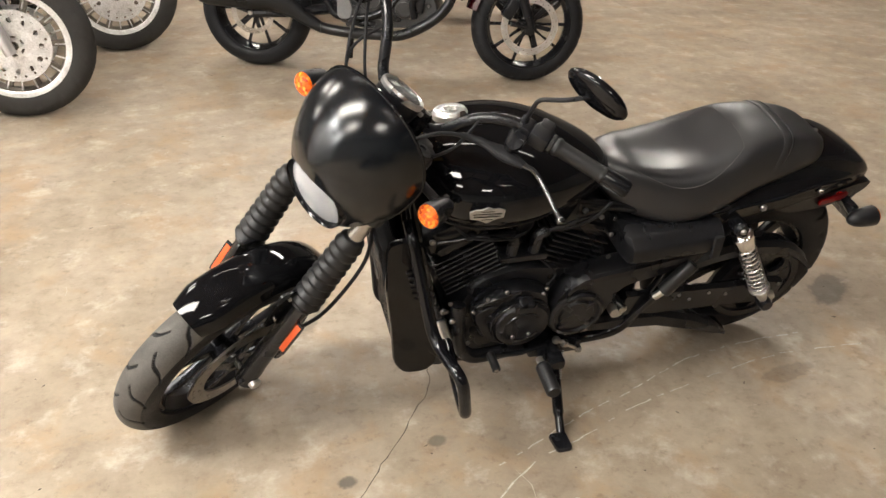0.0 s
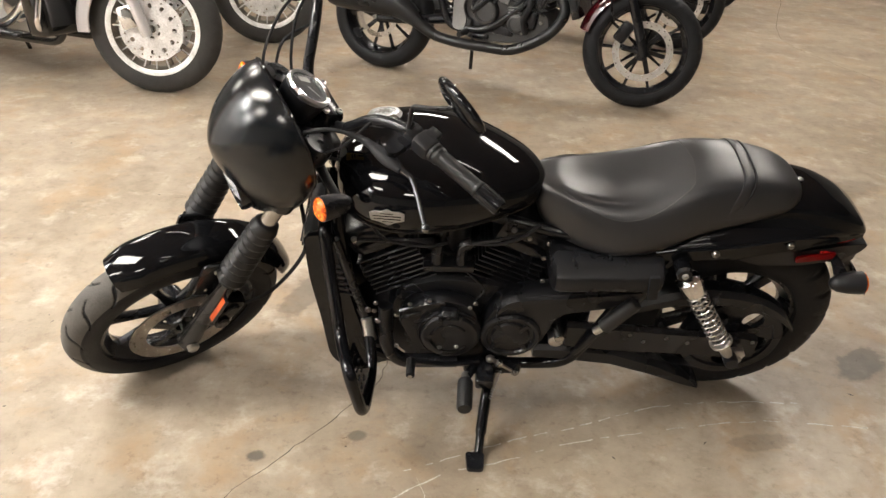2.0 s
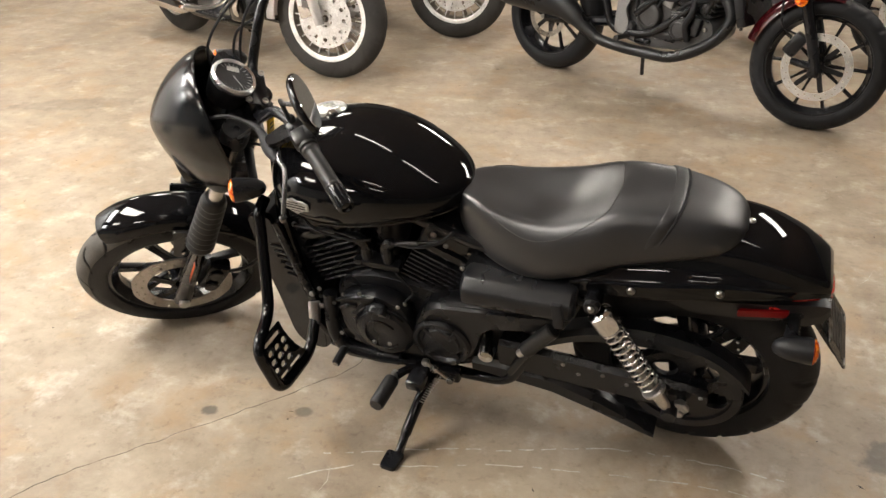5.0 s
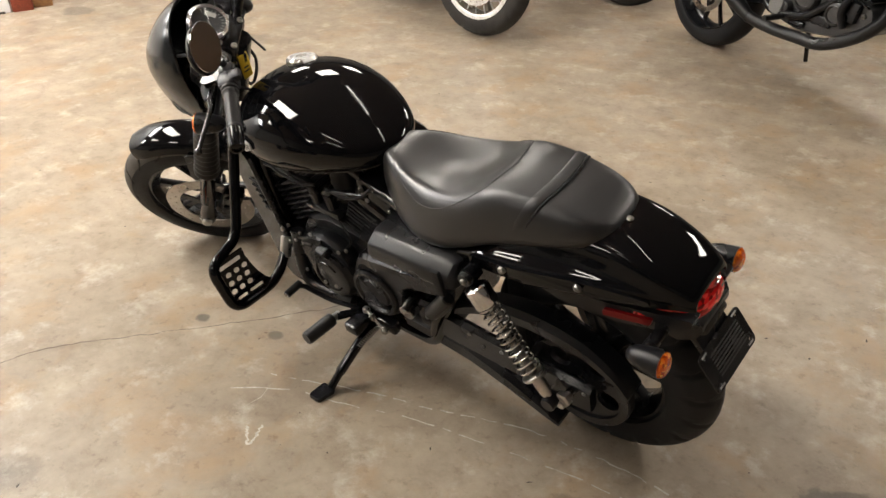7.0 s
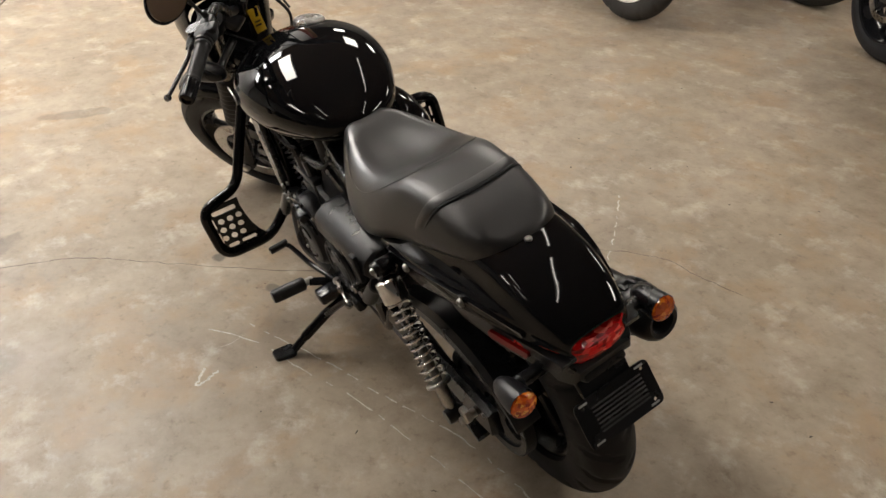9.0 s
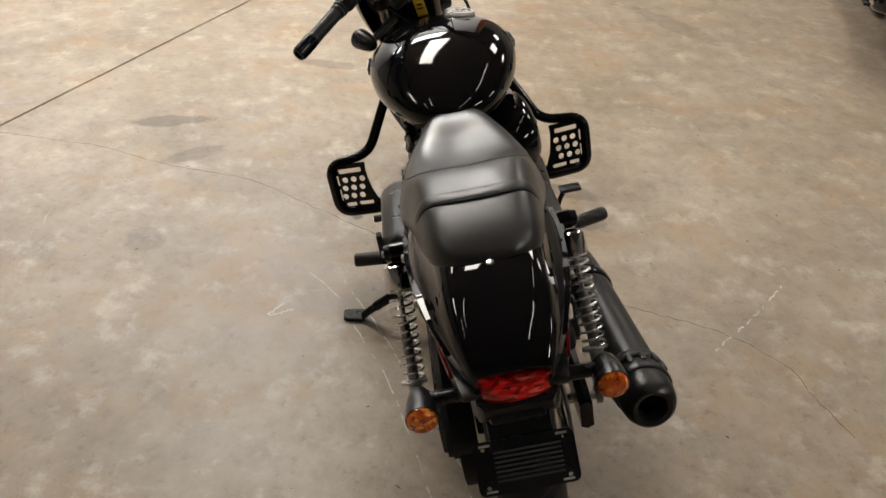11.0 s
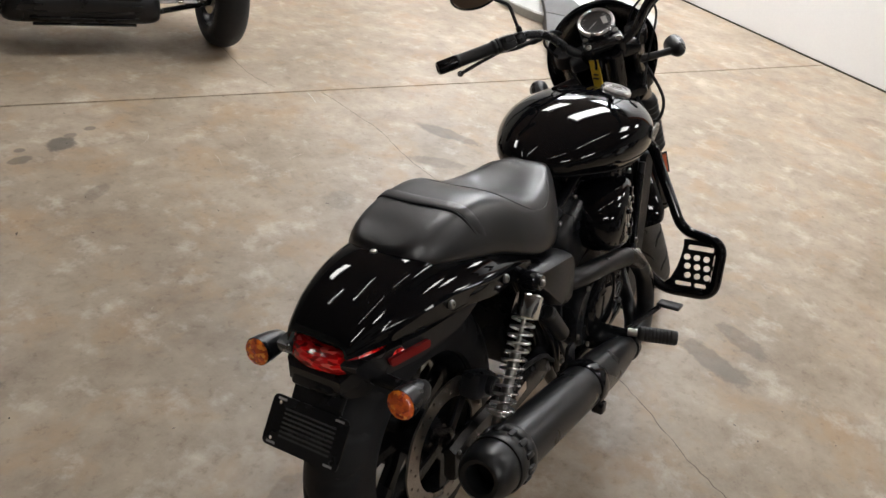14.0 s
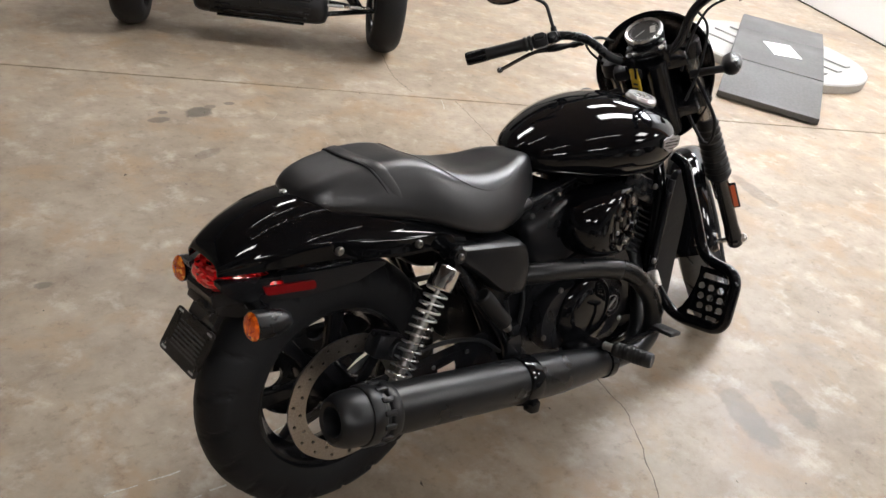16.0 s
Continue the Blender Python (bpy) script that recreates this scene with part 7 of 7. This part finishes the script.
def cruiser(label, fender_mat, body_mat, wheel_mat, bag_mat):
    """A heavy touring cruiser: deep front fender, fat tyres, slotted discs, chrome engine and pipes."""
    b = tagged(new("motorcycle"), label, "motorcycle", "motorcycles in the row")
    Wb, R = 1.70, 0.368
    F = Vector((Wb, 0, R))
    far_wheel(b, "rear_wheel", (0, 0, R), R, 0.235, 0.095, (-1,), 0.15, wheel_mat, 9, OLD_CAST, "pale cast wheel", 10)
    far_wheel(b, "front_wheel", F, R, 0.25, 0.068, (-1, 1), 0.175, wheel_mat, 10, OLD_CAST, "pale cast wheel with slotted discs", 12, 22, 16)
    S = Matrix.Translation(F) @ Matrix.Rotation(radians(22), 4, "Z") @ Matrix.Translation(-F)
    mud(b, F, 0.405, 62, 186, 0.125, fender_mat, 22, "front_fender", 0.075)
    mud(b, (0, 0, R), 0.41, 20, 150, 0.13, body_mat, 0, "rear_fender", 0.06)
    for y in (-0.135, 0.135):
        bm = B()
        tube(bm, [(Wb - 0.005, y, R - 0.03), (Wb - 0.06, y, R + 0.12), (Wb - 0.33, y, 1.05)], [0.028, 0.032, 0.03], 16)
        part("fork_leg", bm, SILVER_PAINT, b, "silver fork leg", S)
        bm = B()
        box(bm, (0.09, 0.05, 0.13), at(Wb - 0.115, y * 0.85, R + 0.06, Matrix.Rotation(radians(-20), 4, "Y")), 0.018)
        part("brake_caliper", bm, CHROME, b, "chrome front caliper", S)
        bm = B()
        lathe(bm, [(0.006, 0), (0.03, 0.006), (0.03, 0.018), (0.024, 0.022)], along((Wb - 0.16, y * 1.22, 0.71), (Wb - 0.16, y * 3, 0.71)), 20)
        part("reflector", bm, AMBER, b, "round amber reflector", S)
    bm = B()
    box(bm, (0.16, 0.66, 0.62), at(Wb - 0.60, 0, 0.58, Matrix.Rotation(radians(-12), 4, "Y")), 0.05, 3)
    part("lower_fairing", bm, BLACK_PAINT, b, "black leg shield")
    for s in (-1, 1):
        bm = B()
        tube(bm, rounded([(Wb - 0.45, s * 0.10, 0.95), (Wb - 0.55, s * 0.14, 0.22), (0.35, s * 0.15, 0.2), (0.1, s * 0.15, 0.4)], 0.1), 0.022, 12)
        part("frame_tube", bm, BLACK_PAINT, b)
        bm = B()
        tube(bm, rounded([(Wb - 0.56, s * 0.12, 0.6), (Wb - 0.48, s * 0.33, 0.55), (Wb - 0.50, s * 0.36, 0.34), (Wb - 0.58, s * 0.15, 0.27)], 0.06), 0.016, 12)
        part("engine_guard", bm, CHROME, b, "chrome engine guard")
        bm = B()
        box(bm, (0.32, 0.11, 0.02), at(0.86, s * 0.28, 0.27), 0.008)
        part("floorboard", bm, SATIN, b, "black rider floorboard")
        bm = B()
        box(bm, (0.55, 0.2, 0.36), at(-0.12, s * 0.30, 0.60), 0.06, 3)
        part("saddlebag", bm, bag_mat, b, "hard side case")
    bm = B()
    plate(bm, soft_poly([(0.45, 0.25), (0.5, 0.5), (0.7, 0.56), (0.95, 0.52), (1.02, 0.35), (0.95, 0.24)], 0.05), 0.34, SIDE, 0.03)
    eng = part("engine", bm, ALU, b, "chromed V-twin engine")
    for tilt, x in ((22, 0.80), (-24, 0.68)):
        for i in range(9):
            bm = B()
            box(bm, (0.19, 0.25, 0.009), at(x, 0, 0.46, Matrix.Rotation(radians(tilt), 4, "Y")) @ at(0, 0, 0.04 + 0.027 * i), 0.003)
            part("fin", bm, ALU, eng)
        bm = B()
        box(bm, (0.15, 0.2, 0.3), at(x, 0, 0.46, Matrix.Rotation(radians(tilt), 4, "Y")) @ at(0, 0, 0.15), 0.02)
        part("cylinder", bm, ENGINE_GREY, eng)
    for x, z, r in ((0.88, 0.40, 0.09), (0.62, 0.40, 0.08), (0.75, 0.62, 0.11)):
        bm = B()
        lathe(bm, [(r, 0), (r * 0.98, 0.03), (r * 0.8, 0.05), (r * 0.1, 0.058)], along((x, -0.165, z), (x, -1, z)), 30)
        part("chrome_cover", bm, CHROME, eng)
    for k in (0, 1):
        bm = B()
        tube(bm, spline([(0.9 - 0.3 * k, -0.15, 0.6), (0.96 - 0.3 * k, -0.2, 0.45), (0.8 - 0.2 * k, -0.23, 0.3 + 0.05 * k), (0.4, -0.25, 0.25 + 0.1 * k)], 24), 0.028, 14)
        ex = part("exhaust_pipe", bm, CHROME, b, "chrome exhaust pipe")
        bm = B()
        lathe(bm, [(0.03, 0), (0.048, 0.05), (0.05, 0.1), (0.05, 0.85), (0.04, 0.88), (0.03, 0.86)], along((0.46, -0.25, 0.25 + 0.1 * k), (-0.5, -0.28, 0.29 + 0.11 * k)), 24)
        part("muffler", bm, CHROME, ex, "long chrome muffler")
    bm = B()
    rings(bm, hull([(0.55, 0.1, 0.86, 0.80, 0.72), (0.7, 0.18, 0.94, 0.84, 0.70), (0.9, 0.21, 0.98, 0.86, 0.72), (1.1, 0.17, 0.98, 0.88, 0.76), (1.25, 0.06, 0.94, 0.88, 0.82)], 24, 32, tank_point))
    part("fuel_tank", bm, body_mat, b, "glossy fuel tank")
    bm = B()
    rings(bm, hull([(-0.25, 0.1, 0.86, 0.76, 0), (0.0, 0.17, 0.88, 0.74, 0), (0.2, 0.2, 0.84, 0.72, 0), (0.4, 0.2, 0.76, 0.68, 0), (0.58, 0.12, 0.8, 0.70, 0)], 24, 32, seat_point))
    part("seat", bm, LEATHER, b, "black seat")
    bm = B()
    tube(bm, rounded([(0.9, -0.42, 1.1), (1.05, -0.3, 1.15), (1.3, -0.1, 1.08), (1.3, 0.1, 1.08), (1.05, 0.3, 1.15), (0.9, 0.42, 1.1)], 0.06), 0.015, 10)
    part("handlebar", bm, CHROME, b)
    bm = B()
    lathe(bm, [(0.03, 0), (0.09, 0.05), (0.1, 0.14), (0.095, 0.15), (0.02, 0.16)], along((1.36, 0, 0.92), (2.36, 0, 0.90)), 28)
    part("headlight", bm, CHROME, b)
    bm = B()
    tube(bm, [(0.45, 0.15, 0.25), (0.40, 0.30, 0.012)], 0.012, 10)
    part("side_stand", bm, SATIN, b)
    return b


silver = cruiser("touring cruiser with silver front fender, black leg shield and chrome exhaust", SILVER_PAINT, BLACK_PAINT, OLD_CAST, BLACK_PAINT)
silver.matrix_world = stand_at(silver, (-4.05, 3.19), (-2.47, 2.57), 5)
dark = cruiser("touring cruiser with black paint, chrome wheels and dark red side cases", BLACK_PAINT, BLACK_PAINT, CHROME, DARK_RED)
dark.matrix_world = stand_at(dark, (-3.72, 4.17), (-2.07, 3.70), 5)


# ---- three-wheeler ----
def three_wheeler():
    """A low three-wheeler seen from its front: two wheels on A-arms, ribbed black nose panel."""
    b = tagged(new("three_wheeler"), "black three-wheeled motorcycle with ribbed nose panel and open wheels", "three-wheeler")
    R = 0.30
    for s, n in ((-1, "front_wheel"), (1, "front_wheel")):
        W = Matrix.Translation((s * 0.68, 0, R)) @ Matrix.Rotation(radians(90), 4, "Y")
        bm = rim_mesh(0.2, 0.075, 0.05, 0.05, 40)
        bm.transform(W)
        w = part(n, bm, SATIN, b, "black cast wheel")
        add_spokes(w, W, SATIN, 0.2, 7, 0.05, 0.035, 0.03)
        bm = tyre_mesh(R, 0.2, 0.088, 0, 72, 30)
        bm.transform(W)
        t = part("tyre", bm, RUBBER, w, "wide black tyre")
        bm = disc_mesh(0.09, 0.13, 20)
        bm.transform(W @ at(0, 0, -s * 0.06))
        part("brake_disc", bm, DISC, w)
        for z0, z1, d in ((0.20, 0.22, 0.16), (0.20, 0.22, -0.16), (0.36, 0.38, 0.12), (0.36, 0.38, -0.12)):
            bm = B()
            tube(bm, [(s * 0.62, 0, z1), (s * 0.24, d, z0)], 0.014, 10)
            part("suspension_arm", bm, SATIN, b, "black suspension arm")
        bm = B()
        tube(bm, [(s * 0.52, 0.05, 0.24), (s * 0.27, 0.06, 0.56)], 0.03, 14)
        part("shock", bm, SATIN, b)
        bm = B()
        tube(bm, [(s * 0.58, 0.1, 0.26), (s * 0.2, 0.12, 0.25)], 0.009, 8)
        part("tie_rod", bm, STEEL, b)
        mb = mud(b, (s * 0.68, 0, R), 0.33, 30, 150, 0.11, SATIN, 90, "mudguard")
    bm = B()
    rings(bm, hull([(-0.36, 0.09, 0.26, 0.2, 0.16), (-0.33, 0.17, 0.33, 0.22, 0.13), (-0.2, 0.19, 0.37, 0.24, 0.12), (0.2, 0.19, 0.37, 0.24, 0.12), (0.33, 0.17, 0.33, 0.22, 0.13), (0.36, 0.09, 0.26, 0.2, 0.16)], 24, 28, lambda s, a: tank_point(s, a)))
    nose = part("nose_panel", bm, PLASTIC, b, "ribbed matte black nose panel")
    for i in range(6):
        bm = B()
        box(bm, (0.52 - 0.02 * abs(i - 3), 0.016, 0.012), at(0, 0.165 + 0.012 * math.sin(i * 0.6), 0.15 + 0.032 * i), 0.004)
        part("rib", bm, SATIN, nose)
    bm = B()
    rings(bm, [[(x * hw, y, z + dz) for x, dz in ((-1, 0), (-0.8, 0.16), (0.8, 0.16), (1, 0), (0.7, -0.12), (-0.7, -0.12))] for y, hw, z in ((0.1, 0.22, 0.50), (-0.2, 0.25, 0.52), (-0.6, 0.2, 0.55), (-1.1, 0.18, 0.58), (-1.6, 0.12, 0.66))])
    part("body", bm, BLACK_PAINT, b, "black body")
    W = Matrix.Translation((0, -1.55, 0.31)) @ Matrix.Rotation(radians(90), 4, "Y")
    bm = rim_mesh(0.2, 0.1, 0.05, 0.06, 40)
    bm.transform(W)
    w = part("rear_wheel", bm, SATIN, b)
    bm = tyre_mesh(0.31, 0.2, 0.11, 0, 72, 26)
    bm.transform(W)
    part("tyre", bm, RUBBER, w)
    bm = B()
    tube(bm, rounded([(-0.4, -0.75, 1.0), (-0.15, -0.55, 0.95), (0.15, -0.55, 0.95), (0.4, -0.75, 1.0)], 0.08), 0.016, 10)
    part("handlebar", bm, SATIN, b)
    bm = B()
    rings(bm, hull([(-0.35, 0.13, 0.78, 0.66, 0), (-0.1, 0.17, 0.76, 0.62, 0), (0.2, 0.16, 0.72, 0.62, 0), (0.35, 0.08, 0.72, 0.66, 0)], 16, 28, seat_point))
    bm.transform(Matrix.Translation((0, -1.2, 0)) @ Matrix.Rotation(radians(90), 4, "Z"))
    part("seat", bm, LEATHER, b)
    return b


trike = three_wheeler()
trike.matrix_world = pose(-1.27, -2.87, 0, 0, 0, -27.5)

# ---- turntable and ramp near the white wall ----
PALE = material("pale_grey_board", (0.36, 0.36, 0.34), 0.55, vary=0.12, bump=0.2, grain=60, scale=4)
GREYBOARD = material("grey_painted_board", (0.10, 0.098, 0.095), 0.65, vary=0.2, bump=0.25, grain=60, scale=5, rough_vary=0.1)
turn = tagged(new("turntable"), "low round pale grey display platform on the floor", "platform")
turn.matrix_world = pose(-4.95, -1.87, 0)
bm = B()
lathe(bm, [(0.60, 0.0), (0.66, 0.004), (0.665, 0.06), (0.655, 0.07), (0.01, 0.072)], None, 64)
part("disc", bm, PALE, turn, "pale round board")
for i in range(4):
    bm = B()
    box(bm, (0.07, 1.0 - 0.1 * abs(i - 1.5), 0.012), at(-0.3 + 0.2 * i, 0, 0.078, Matrix.Rotation(radians(0), 4, "Z")), 0.003)
    part("slat", bm, PALE, turn, "white slat")
ramp = tagged(new("ramp"), "grey painted folding ramp lying over the round platform", "ramp")
ramp.matrix_world = Matrix.Translation((-3.915, -1.23, 0)) @ Matrix.Rotation(math.atan2(-0.522, -0.853), 4, "Z")
for x0, x1, z0, z1 in ((-0.1, 0.46, 0.03, 0.11), (0.466, 1.25, 0.112, 0.135), (1.256, 1.75, 0.135, 0.135)):
    bm = B()
    L = math.hypot(x1 - x0, z1 - z0)
    box(bm, (L, 0.62, 0.04), at((x0 + x1) / 2, 0, (z0 + z1) / 2, Matrix.Rotation(-math.atan2(z1 - z0, x1 - x0), 4, "Y")), 0.004)
    part("panel", bm, GREYBOARD, ramp, "grey panel")
for y in (-0.28, 0.28):
    bm = B()
    plate(bm, [(0.02, 0.0), (1.7, 0.0), (1.7, 0.118), (0.46, 0.095), (0.02, 0.022)], 0.03, at(0, y, 0) @ SIDE)
    part("side_rail", bm, GREYBOARD, ramp)
paper = tagged(new("paper_sheet"), "white sheet of paper lying on the grey ramp", "paper")
bm = B()
box(bm, (0.28, 0.2, 0.0015), at(0, 0, 0))
paper.matrix_world = ramp.matrix_world @ at(0.93, -0.02, 0.1475, Matrix.Rotation(radians(-1.7), 4, "Y") @ Matrix.Rotation(radians(20), 4, "Z"))
part("sheet", bm, LAMP_BODY, paper)
